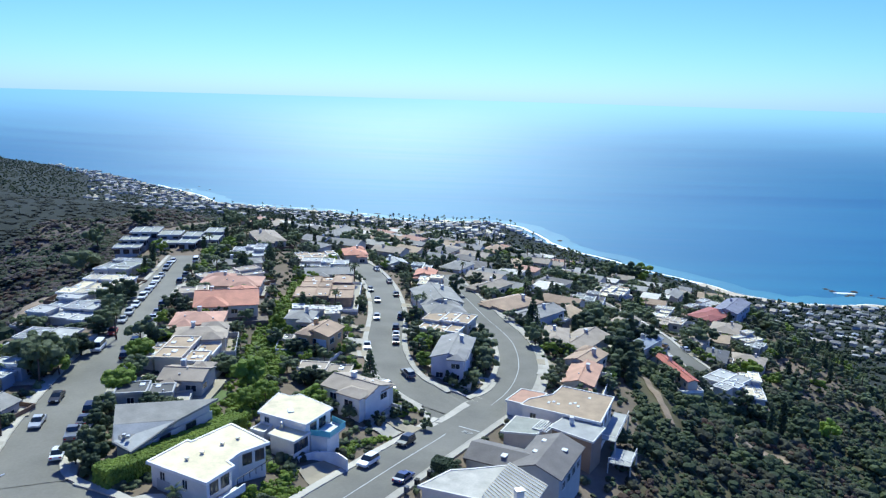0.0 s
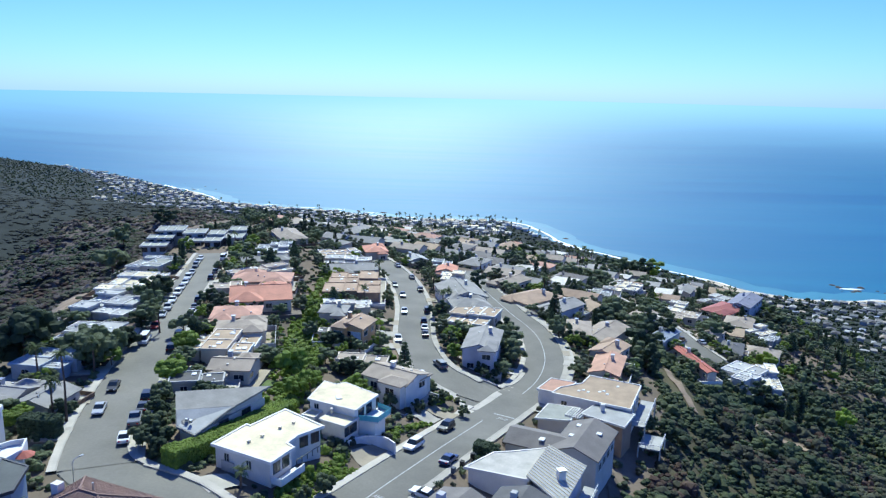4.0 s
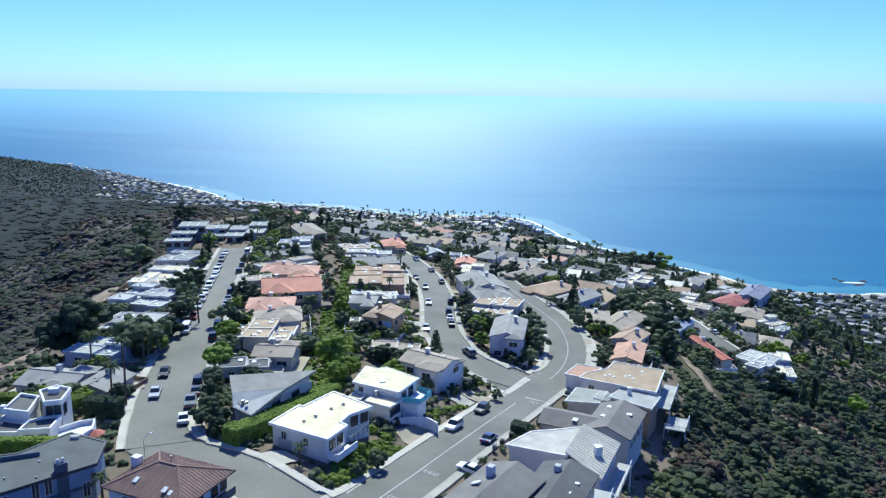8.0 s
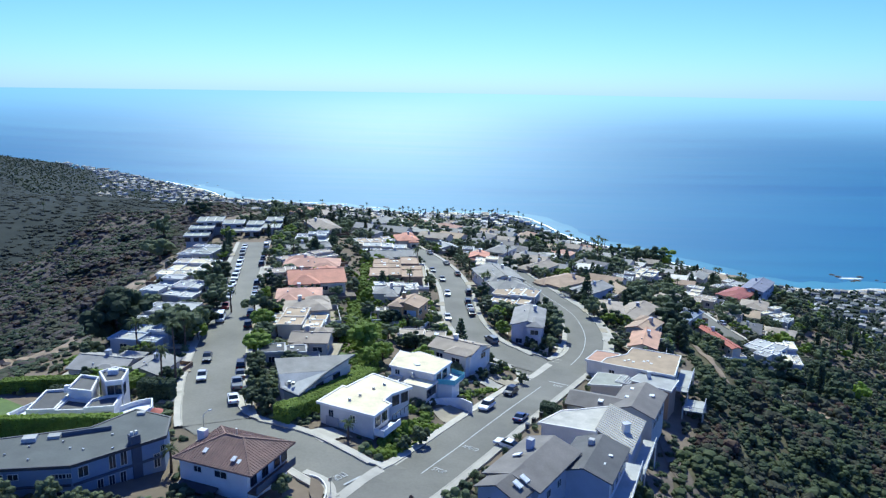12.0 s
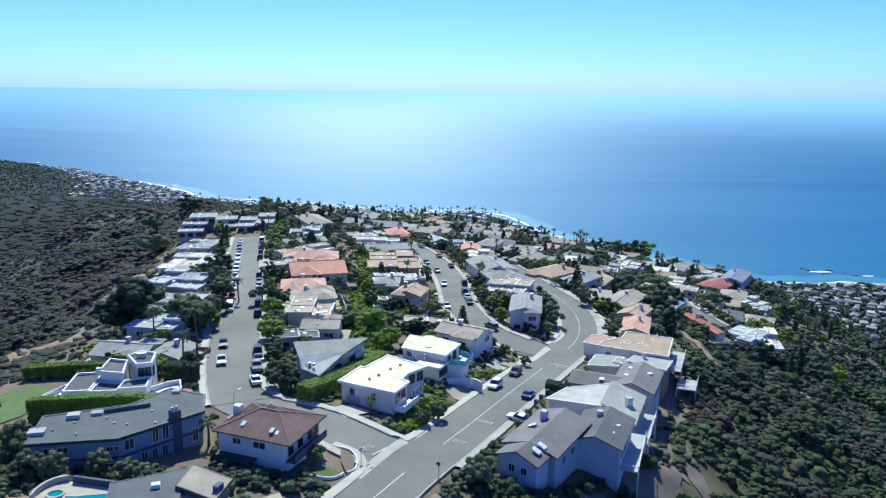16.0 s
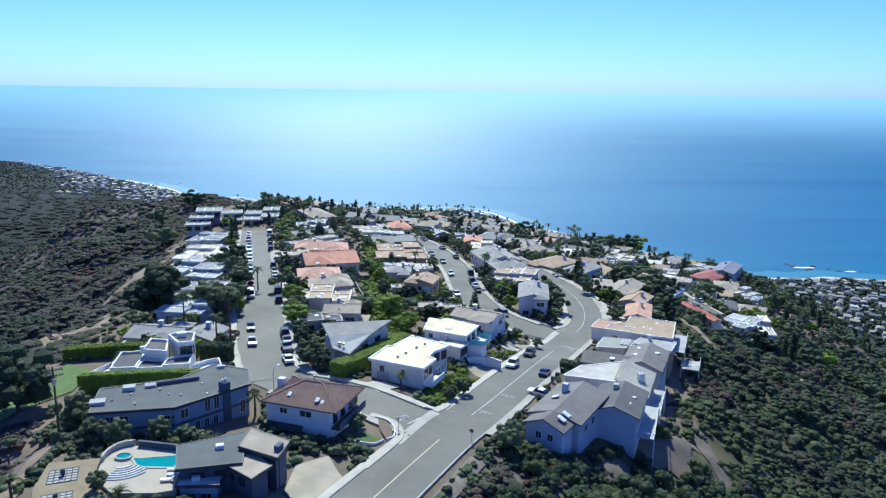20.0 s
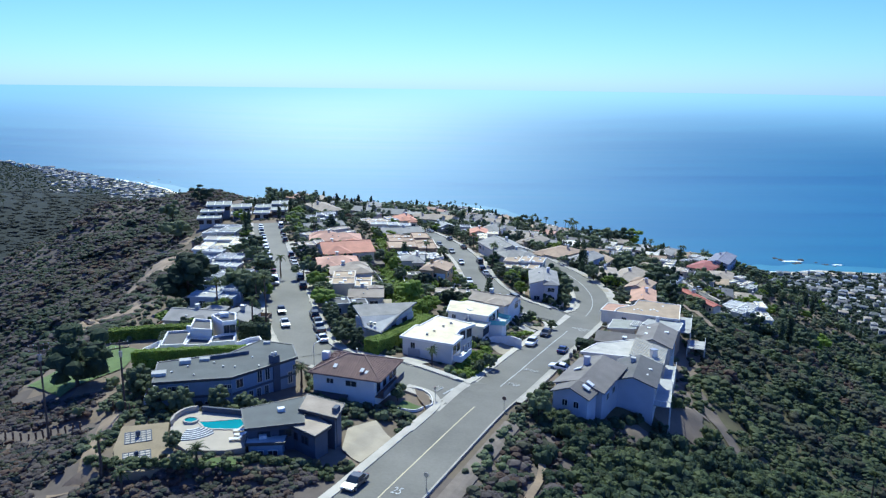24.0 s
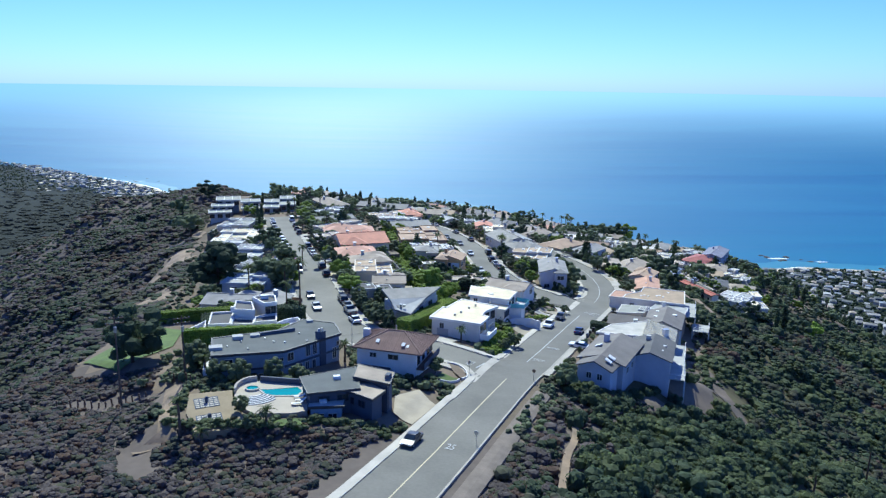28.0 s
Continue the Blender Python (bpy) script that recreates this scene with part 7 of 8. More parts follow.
def car(x, y, kind, colour, turn=None):
    best = min(((math.hypot(p[0] - x, p[1] - y), k, line) for line, _ in ROADS for k, p in enumerate(line)), key=lambda t: t[0])
    _, k, line = best
    a, b = line[max(k - 1, 0)], line[min(k + 1, len(line) - 1)]
    if turn is None:
        turn = math.degrees(math.atan2(b[1] - a[1], b[0] - a[0]))
        side = (b[0] - a[0]) * (y - line[k][1]) - (b[1] - a[1]) * (x - line[k][0])
        if side > 0:
            turn += 180
    e = 1.5
    c, s = math.cos(radians(turn)), math.sin(radians(turn))
    pitch = math.degrees(math.atan2(ground(x + e * c, y + e * s) - ground(x - e * c, y - e * s), 2 * e))
    length, width, low, roof = SHAPES[kind]
    words_ = {"sedan": "saloon car", "suv": "sport utility vehicle", "van": "delivery van", "pickup": "pickup truck"}[kind]
    root = thing("car", pose(x, y, ground(x, y) + 0.12, 0, 0, turn) @ Matrix.Rotation(radians(-pitch), 4, "Y"), f"{colour} {words_} parked at the kerb of the street", "car", "parked cars")
    body, cabin, top = car_meshes(kind, colour)
    part("body", body, None, root), part("cabin", cabin, None, root, "dark glazed cabin"), part("car_roof", top, None, root)
    for wx in (-length * 0.29, length * 0.3):
        for wy in (-width / 2 + 0.1, width / 2 - 0.1):
            w = part("wheel", CARS["wheel"][0], None, root)
            w.matrix_local = pose(wx, wy, 0.33)
            part("rim", CARS["wheel"][1], None, w)
    for wy in (-width * 0.34, width * 0.34):
        part("headlight", CARS["lamps"][0], None, root).matrix_local = pose(length / 2, wy, 0.62)
        part("tail_light", CARS["lamps"][1], None, root).matrix_local = pose(-length / 2, wy, 0.75)
    return root


car(-9.7, 115.2, "sedan", "white")
car(-11.2, 122.2, "pickup", "grey")
car(-13.6, 132.6, "suv", "black")
car(-20.3, 160.2, "suv", "black")
car(-22.5, 169.8, "suv", "dark")
car(-26.1, 184.9, "sedan", "black")
car(-28.8, 196.1, "sedan", "grey")
car(-30.7, 204.2, "suv", "dark")
car(-37.6, 233.7, "suv", "dark")
car(-39.9, 244.1, "sedan", "grey")
car(-45.0, 267.3, "van", "white")
car(-19.2, 125.9, "sedan", "silver")
car(-21.9, 136.5, "sedan", "black")
car(-28.5, 164.7, "van", "white")
car(-31.3, 176.9, "sedan", "red")
car(-35.6, 194.7, "suv", "silver")
car(-39.9, 212.1, "suv", "white")
car(-43.3, 226.7, "sedan", "white")
car(-46.9, 241.5, "sedan", "silver")
car(-50.0, 253.1, "suv", "grey")
car(-52.8, 265.6, "sedan", "white")
car(41.3, 137.9, "suv", "black")
car(36.0, 126.6, "suv", "white")
car(42.3, 122.1, "sedan", "blue")
car(1.8, 54.3, "sedan", "dark")
car(24.2, 267.4, "sedan", "grey")
car(28.7, 247.1, "sedan", "black")
car(23.6, 238.2, "sedan", "grey")
car(25.9, 218.9, "sedan", "silver")
car(32.6, 221.0, "suv", "dark")
car(32.4, 209.5, "suv", "black")
car(33.0, 203.6, "sedan", "silver")
car(33.5, 197.9, "sedan", "black")
car(19.5, 252.6, "sedan", "dark")
car(16.7, 290.5, "sedan", "silver")
car(38.6, 175.7, "suv", "grey")
car(34.7, 168.3, "sedan", "white")
car(26.7, 192.7, "sedan", "silver")
car(130.6, 267.4, "sedan", "silver")
car(123.9, 268.5, "sedan", "dark")
car(39.0, 108.5, "sedan", "white", 150)
for x, y, kind, colour in ((-41.6, 252.0, "suv", "dark"), (-27.4, 190.4, "sedan", "silver"), (-12.2, 127.6, "sedan", "dark"), (-34.0, 187.6, "sedan", "silver"), (-37.8, 203.4, "sedan", "white"), (-41.6, 219.4, "sedan", "silver"), (-51.6, 259.6, "sedan", "silver"), (-45.2, 233.8, "suv", "white")):
    car(x, y, kind, colour)


# ---- poles, signs, fence ----
def utility_pole(x, y, h, turn):
    root = thing("utility_pole", pose(x, y, ground(x, y) - 0.3, 0, 0, turn), "tall dark wooden utility pole with crossarms", "pole", "utility poles")
    part("shaft", tube(bmesh.new(), [(0, 0, 0), (0, 0, h * 0.5), (0, 0, h)], [0.17, 0.14, 0.11], 8), "bark", root)
    for z in (h - 0.5, h - 1.3):
        arm = part("crossarm", boxm(-1.3, 1.3, -0.06, 0.06, z - 0.07, z + 0.07), "bark", root)
        for k in (-1.2, -0.6, 0.6, 1.2):
            part("insulator", boxm(k - 0.05, k + 0.05, -0.05, 0.05, z + 0.07, z + 0.25), "metal", arm)
    part("transformer", tube(bmesh.new(), [(0, -0.35, h - 2.6), (0, -0.35, h - 1.7)], [0.25, 0.25], 10), "metal", root)
    return root


utility_pole(-42.4, 67.2, 14.5, 25), utility_pole(-35.7, 77.6, 11.5, 25)


def wire(a, b, sag):
    bm = bmesh.new()
    n = 10
    pts = [(a[0] + (b[0] - a[0]) * k / n, a[1] + (b[1] - a[1]) * k / n, a[2] + (b[2] - a[2]) * k / n - sag * 4 * k / n * (1 - k / n)) for k in range(n + 1)]
    ob = new("overhead_wire", mesh_of(tube(bm, pts, [0.025] * len(pts), 3), "rubber", "wire"))
    return tagged(ob, "thin dark overhead wire between poles", "wire", "overhead wires")


for o in (-1.1, 0.0, 1.1):
    c, s = math.cos(radians(25)) * o, math.sin(radians(25)) * o
    wire((-42.4 + c, 67.2 + s, ground(-42.4, 67.2) + 13.9), (-35.7 + c, 77.6 + s, ground(-35.7, 77.6) + 10.9), 0.4)
    wire((-42.4 + c, 67.2 + s, ground(-42.4, 67.2) + 13.9), (-120 + c, 40 + s, 8), 1.5)


def sign_post(x, y, h, m, label, turn=-25):
    root = thing("sign_post", pose(x, y, ground(x, y) + 0.1, 0, 0, turn), label, "sign", "street signs")
    part("post", boxm(-0.04, 0.04, -0.04, 0.04, -0.3, h), "metal", root)
    plate = bmesh.new()
    pts = [(0.36 * math.cos(k * math.pi / 4 + 0.39), 0.36 * math.sin(k * math.pi / 4 + 0.39)) for k in range(8)]
    prism(plate, pts, -0.02, 0.02)
    plate_back = bmesh.new()
    prism(plate_back, pts, -0.005, 0.005)
    for each in (plate, plate_back):
        bmesh.ops.rotate(each, verts=each.verts, cent=(0, 0, 0), matrix=Matrix.Rotation(radians(90), 3, "X"))
    part("plate", plate, m, root).matrix_local = pose(0, -0.06, h - 0.3)
    part("plate_back", plate_back, "metal", root).matrix_local = pose(0, -0.033, h - 0.3)


sign_post(10.9, 54.4, 2.2, "metal", "grey street sign on a thin post by the kerb")
sign_post(24.6, 84.5, 2.2, "wood", "small sign on a thin post by the kerb")
sign_post(13.0, 87.0, 2.3, "tail_lens", "red stop sign on a thin post", -130)


def lamp_post(x, y, h, turn):
    root = thing("street_lamp", pose(x, y, ground(x, y), 0, 0, turn), "slim grey street lamp with a curved arm", "street lamp")
    part("post", tube(bmesh.new(), [(0, 0, -0.3), (0, 0, h - 0.6), (0.3, 0, h - 0.1), (1.2, 0, h)], [0.09, 0.07, 0.05, 0.04], 6), "metal", root)
    part("head", boxm(1.1, 1.7, -0.12, 0.12, h - 0.08, h + 0.06), "metal", root)


lamp_post(-9.3, 99.4, 4.7, 60)


def fence(a, b, n):
    root = thing("fence", pose(a[0], a[1], 0), "rustic dark timber post fence along a path", "fence")
    for k in range(n):
        s = k / (n - 1)
        x, y = a[0] + (b[0] - a[0]) * s, a[1] + (b[1] - a[1]) * s
        h = 1.3 + 0.2 * math.sin(k * 5)
        part("post", boxm(-0.1, 0.1, -0.1, 0.1, -0.5, h), "wood", root).matrix_local = pose(x - a[0], y - a[1], ground(x, y) + relief(x, y), 4 * math.sin(k), 4 * math.cos(k * 2), 0)


fence((-53.6, 70.3), (-41.0, 73.6), 14), fence((-38.5, 78.5), (-33.5, 75.5), 7)


def bin_(x, y, m):
    root = thing("wheeled_bin", pose(x, y, ground(x, y) + 0.2, 0, 0, -25), "dark plastic wheeled refuse bin at the kerb", "bin", "refuse bins")
    part("tub", boxm(-0.3, 0.3, -0.33, 0.33, 0.05, 0.95), m, root), part("lid", boxm(-0.33, 0.33, -0.38, 0.36, 0.95, 1.03), m, root)
    for k in (-0.25, 0.25):
        part("wheel", boxm(k - 0.04, k + 0.04, 0.26, 0.42, 0, 0.18), "rubber", root)


for x, y, m in ((44.6, 120.8, "rubber"), (43.2, 117.8, "wall_dusk"), (46.4, 124.6, "rubber")):
    bin_(x, y, m)


# ---- the town further off ----
FAR_KINDS = [("gable", "taupe", "cream"), ("hip", "taupe", "cream"), ("flat", "grey", "cream"), ("gable", "slate", "white"), ("hip", "grey", "white"), ("flat", "ivory", "grey"),
             ("gable", "grey", "cream"), ("hip", "slate", "cream"), ("hip", "salmon", "cream"), ("gable", "sand", "cream"), ("gable", "brown", "cream"), ("hip", "umber", "cream")]
FAR = {}


def far_house(x, y, turn, k, size=1.0, z=None):
    kind, roof, wall = FAR_KINDS[k]
    w, d, h = (13, 11, 2.6) if k % 2 else (15, 10, 3.0)
    g = ground(x, y)
    if k not in FAR:
        rise = 1.7
        FAR[k] = (mesh_of(walls_bm(w - 0.8, d - 0.8, -4, h, kind, rise), "wall_" + wall, "wall"), mesh_of(roof_bm(kind, w - 0.8, d - 0.8, 0.5, rise), "roof_" + roof, "roof"), mesh_of(boxm(-0.4, 0.4, -0.4, 0.4, 0, 2.6), "wall_" + wall, "chimney"))
    word = {"flat": "flat", "gable": "gabled", "hip": "hipped"}[kind]
    root = thing("house", pose(x, y, g, 0, 0, turn) @ Matrix.Scale(size, 4), f"small {WORDS[wall]} house with a {word} {WORDS[roof]} roof", "house", "houses of the far town")
    part("wall", FAR[k][0], None, root)
    r = part("roof", FAR[k][1], None, root)
    r.matrix_local = pose(0, 0, h)
    if kind != "flat":
        part("chimney", FAR[k][2], None, root).matrix_local = pose(w * 0.2, d * 0.1, h)
    for u in (-0.28, 0, 0.28):
        window(root, u * w, -d / 2 + 0.38, h - 1.5, 0, 1.6, 1.2)
    BUILT.append((x, y, radians(turn), w / 2 * size, d / 2 * size))
    return root


rnd = random.Random(11)
spots = []
for j in range(16):
    for i in range(19):
        x, y = -92 + i * 18.5 + rnd.uniform(-4, 4) + (j % 2) * 9, 300 + j * 19 + rnd.uniform(-4, 4)
        if on_house(x, y, 7.5) or on_road(x, y, 7.0) or ground(x, y) < -100 or (x < -55 and y > 330) or (x < -85) or x > 185 + (y - 330) * 0.2 or rnd.random() < 0.12:
            continue
        spots.append((x, y))
for x, y in spots:
    far_house(x, y, rnd.choice((-28, -22, 65, 62, 155)) + rnd.uniform(-6, 6), rnd.randrange(12), rnd.uniform(0.85, 1.1))
for x, y in ((108, 185), (150, 262), (158, 280), (166, 300), (176, 318), (160, 330), (150, 305), (120, 318), (96, 320), (86, 262), (88, 282), (72, 282), (74, 300)):
    if not on_house(x, y, 7) and not on_road(x, y, 6) and y > 250:
        far_house(x, y, rnd.choice((-28, 62)) + rnd.uniform(-6, 6), rnd.randrange(12), rnd.uniform(0.8, 1.0))


def far_town(spots, label, m_roofs):
    """Many small far houses joined into one mesh of boxes with roofs."""
    verts, faces, mats = [], [], []
    for n, (x, y, turn, size) in enumerate(spots):
        r_ = random.Random(n)
        w, d, h, rise = r_.uniform(5, 8) * size, r_.uniform(4, 6) * size, r_.uniform(3.5, 6.5) * size, r_.choice((0.3, 1.8, 2.4)) * size
        c, s = math.cos(radians(turn)), math.sin(radians(turn))
        z = ground(x, y)
        base = len(verts)
        for u, v, k in ((-w, -d, -6), (w, -d, -6), (w, d, -6), (-w, d, -6), (-w, -d, h), (w, -d, h), (w, d, h), (-w, d, h), (-w * 1.06, -d * 1.08, h), (w * 1.06, -d * 1.08, h), (w * 1.06, d * 1.08, h), (-w * 1.06, d * 1.08, h), (-w * 0.5, 0, h + rise), (w * 0.5, 0, h + rise)):
            verts.append((x + u * c - v * s, y + u * s + v * c, z + k))
        for q in ((0, 1, 5, 4), (1, 2, 6, 5), (2, 3, 7, 6), (3, 0, 4, 7)):
            faces.append([base + k for k in q]), mats.append(0)
        roof = r_.randrange(1, len(m_roofs))
        for q in ((8, 9, 13, 12), (9, 10, 13), (10, 11, 12, 13), (11, 8, 12), (11, 10, 9, 8)):
            faces.append([base + k for k in q]), mats.append(roof)
        for k in range(3):
            u = w * (-0.6 + 0.6 * k)
            wb = len(verts)
            for uu, zz in ((u - 0.8, h - 2.6), (u + 0.8, h - 2.6), (u + 0.8, h - 1.2), (u - 0.8, h - 1.2)):
                verts.append((x + uu * c + (d + 0.05) * s, y + uu * s - (d + 0.05) * c, z + zz))
            faces.append([wb, wb + 1, wb + 2, wb + 3]), mats.append(len(m_roofs))
        BUILT.append((x, y, radians(turn), w, d))
    me = bpy.data.meshes.new("far_town")
    me.from_pydata(verts, [], faces)
    for m in (*m_roofs, "glass"):
        me.materials.append(MATS[m])
    me.polygons.foreach_set("material_index", mats)
    return tagged(new("far_town", me), label, "houses", kind="stuff")


found, tries = [], 0
while len(found) < 900 and tries < 90000:
    tries += 1
    x, y = rnd.uniform(385, 1050), rnd.uniform(470, 985)
    d = inland(x, y)
    if d < 26 or d > 480 or x < 400 + (700 - y) * 0.12 or any(abs(x - q[0]) < 10 and abs(y - q[1]) < 10 for q in found):
        continue
    found.append((x, y, rnd.choice((-30, 60)) + rnd.uniform(-10, 10), rnd.uniform(0.4, 0.78)))
far_town(found, "crowded small houses of the beach town on the flat shore", ("wall_grey", "roof_moss", "roof_taupe", "roof_grey", "roof_slate", "roof_dark", "roof_greyblue", "roof_moss", "roof_pale"))
found = []
while len(found) < 880:
    x, y = rnd.uniform(-1700, 120), rnd.uniform(900, 2750)
    d = inland(x, y)
    if d < 30 or d > spline((-1700, -1050, -650, 120), (90, 110, 330, 330), x) or (d > 180 and noise.noise((x / 90, y / 90, 9.1)) < -0.05) or any(abs(x - q[0]) < 12 and abs(y - q[1]) < 12 for q in found):
        continue
    found.append((x, y, rnd.uniform(0, 180), rnd.uniform(0.4, 0.85)))
far_town(found, "pale houses of the town scattered along the far coast", ("wall_grey", "roof_pale", "roof_taupe", "roof_grey", "roof_slate", "roof_moss", "roof_white"))
# the low white buildings and lawns on the wooded shelf by the shore
found = []
while len(found) < 46:
    x, y = rnd.uniform(-60, 210), rnd.uniform(1330, 1500)
    if inland(x, y) < 24 or any(abs(x - q[0]) < 16 and abs(y - q[1]) < 12 for q in found):
        continue
    found.append((x, y, rnd.choice((-10, 80)) + rnd.uniform(-12, 12), rnd.uniform(0.6, 1.1)))
far_town(found, "low white buildings among palms on the wooded shelf by the shore", ("wall_white", "roof_ivory", "roof_pale", "roof_white", "roof_taupe"))


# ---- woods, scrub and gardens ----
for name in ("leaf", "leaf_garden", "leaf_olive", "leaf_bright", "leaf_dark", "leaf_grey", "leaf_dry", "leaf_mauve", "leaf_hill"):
    nt = MATS[name].node_tree
    geo = nt.nodes.new("ShaderNodeNewGeometry")
    own = [n for n in nt.nodes if n.type == "MATH" and n.operation == "MULTIPLY_ADD" and any(l.from_node.type == "OBJECT_INFO" for l in n.inputs[0].links)][0]
    add = nt.nodes.new("ShaderNodeMath")
    add.operation = "MULTIPLY_ADD"
    add.inputs[1].default_value = 0.35
    nt.links.new(geo.outputs["Random Per Island"], add.inputs[0])
    low = nt.nodes.new("ShaderNodeMath")
    low.operation = "MULTIPLY"
    low.inputs[1].default_value = 0.65
    info = [n for n in nt.nodes if n.type == "OBJECT_INFO"][0]
    nt.links.new(info.outputs["Random"], low.inputs[0])
    nt.links.new(low.outputs[0], add.inputs[2])
    nt.links.new(add.outputs[0], own.inputs[0])
    thin, both, out = nt.nodes.new("ShaderNodeBsdfTranslucent"), nt.nodes.new("ShaderNodeMixShader"), [n for n in nt.nodes if n.type == "OUTPUT_MATERIAL"][0]
    lit = nt.nodes["Principled BSDF"]
    nt.links.new(lit.inputs["Base Color"].links[0].from_socket, thin.inputs["Color"])
    both.inputs[0].default_value = 0.55
    lit.inputs["Specular IOR Level"].default_value = 0.25
    nt.links.new(lit.outputs[0], both.inputs[1]), nt.links.new(thin.outputs[0], both.inputs[2]), nt.links.new(both.outputs[0], out.inputs["Surface"])


def shrub_shapes(seed, count, size, n=6, clumps=5, segs=6, core=1.0):
    rng = np.random.default_rng(seed)
    out = []
    for k in range(n):
        a = rng.uniform(0, 2 * np.pi, clumps)
        r = rng.uniform(0.1, 0.6, clumps)
        c = np.stack([r * np.cos(a), r * np.sin(a), 0.22 + rng.uniform(-0.1, 0.35, clumps) * (1 - r)], 1)
        radii = rng.uniform(0.34, 0.52, clumps) if clumps < 9 else rng.uniform(0.2, 0.4, clumps)
        domes = [lump(rng, c[i], radii[i] * core, segs) for i in range(clumps)]
        out.append(np.concatenate(domes + [leaves(rng, c, radii[:, None] * 1.1, count, size, 0.9, 3)]))
    return out


def stuff(name, spots, shapes, m, label, category, seed):
    """Many shrubs as one mesh: spots of x, y, z, radius, height."""
    if not len(spots):
        return
    rng = np.random.default_rng(seed)
    out = []
    for x, y, z, r, h in spots:
        q = shapes[rng.integers(len(shapes))]
        a = rng.uniform(0, 2 * np.pi)
        c, s = np.cos(a), np.sin(a)
        p = np.empty_like(q)
        p[..., 0] = (q[..., 0] * c - q[..., 1] * s) * r + x
        p[..., 1] = (q[..., 0] * s + q[..., 1] * c) * r + y
        p[..., 2] = q[..., 2] * h + z
        out.append(p)
    return tagged(new(name, quad_mesh(name, np.concatenate(out), m)), label, category, kind="stuff")


PATHS = [((-37, 76), (-33, 57)), ((-33, 57), (-36, 53)), ((-36, 53), (-33, 46)), ((103.5, 217), (102, 180)), ((27.5, 66), (24.5, 56)), ((24.5, 56), (20.6, 43)), ((-52, 72), (-41, 75)), ((60, 98), (78, 112))]


def on_path(x, y, more=0.0):
    for (ax, ay), (bx, by) in PATHS:
        dx, dy = bx - ax, by - ay
        k = min(max(((x - ax) * dx + (y - ay) * dy) / (dx * dx + dy * dy), 0), 1)
        if math.hypot(x - ax - k * dx, y - ay - k * dy) < 1.3 + more:
            return True
    return False


BARE = ((72.5, 115, 2.2, 22), (60, 98, 5, 4), (70, 113, 3.5, 7), (47, 86, 5, 3), (64, 122, 4, 9), (50, 93, 6, 4), (66, 106, 4, 4), (129, 193, 8, 3), (-68, 152, 6, 14), (-80, 213, 7, 16), (-88, 262, 6, 14), (102, 200, 2.5, 12), (71, 128, 3, 5))


def on_bare(x, y, more=0.0):
    """Bare slipped earth on the slopes."""
    return any(((x - cx) / (rx + more)) ** 2 + ((y - cy) / (ry + more)) ** 2 < 1 + 0.6 * noise.noise((x / 4, y / 4, 3.3)) for cx, cy, rx, ry in BARE)


rnd = random.Random(5)
near_shapes = shrub_shapes(1, 7, 0.11, clumps=4, core=0.95)
mid_shapes = shrub_shapes(2, 2, 0.15, clumps=3, segs=5)
far_shapes = shrub_shapes(3, 1, 0.2, clumps=2, segs=4)
hill_shapes = shrub_shapes(6, 1, 0.18, clumps=2, segs=4)
bins = {}


def scrub_spot(x, y):
    if wild(x, y) < 0.25 or on_house(x, y, 0.8) or on_road(x, y, 4.4 if y < 84 and x > -20 else 2.0) or on_path(x, y, 0.2 if x > 15 and y < 70 else 1.1) or (on_bare(x, y, 1.5) and rnd.random() < (0.94 if x < 20 or y > 150 else 0.7)) or (-62 < x < -43 and 87 < y < 119):
        return
    dist = math.hypot(x - 5, y + 30)
    tone = noise.noise((x / 35, y / 35, 0.3)) + 0.5 * noise.noise((x / 9, y / 9, 2.0))
    if tone < -0.55 and rnd.random() < 0.6:
        return
    right = x > 0
    pick = rnd.random() * 0.45 + 0.22 + noise.noise((x / 26, y / 26, 5.2)) * 0.9 if right else rnd.random() * 0.8 + 0.1 + tone * 0.5
    m = ("leaf" if pick > 0.6 else "leaf_dark" if pick > 0.34 else "leaf_grey" if pick > 0.08 else "leaf_dry") if right else ("leaf_dark" if pick > (0.72 if x > -130 else 0.66) else "leaf_mauve" if pick > 0.42 else "leaf_grey" if pick > 0.06 else "leaf_dry")
    if not right and y < 97:
        m = rnd.choice(("leaf_mauve", "leaf_mauve", "leaf_grey", "leaf_dry", "leaf_mauve", "leaf_hill"))
    elif right and y < 80 and x < spline((0, 60, 84, 110), (-8, 17, 29, 50), y) + 15:
        m = rnd.choice(("leaf_mauve", "leaf_dry", "leaf_grey", "leaf_mauve", "leaf_dark"))
    r = rnd.uniform(0.75, 1.6) * (1.25 if right else 1.0) * (1.35 if dist > 140 else 1.0) * (1.3 if dist > 240 else 1.0)
    level = "far" if y < 38 else "mid" if right and 90 < dist < 240 else "near" if dist < 140 else "mid" if dist < 240 else "far"
    high = r * rnd.uniform(0.7, 1.15)
    if not right and y < 97:
        r, high = r * rnd.uniform(0.55, 1.1), high * rnd.uniform(0.4, 0.75)
        level = "mid" if y > 38 else level
    elif not right and y > 100:
        r, high = r * 1.4, high * 0.55
    elif right:
        r *= rnd.uniform(0.4, 0.8) if rnd.random() < 0.85 else rnd.uniform(0.9, 1.4)
        high = r * rnd.uniform(0.55, 0.95)
    bins.setdefault((m, level, right), []).append((x, y, ground(x, y) + relief(x, y) - 0.15, r, high))


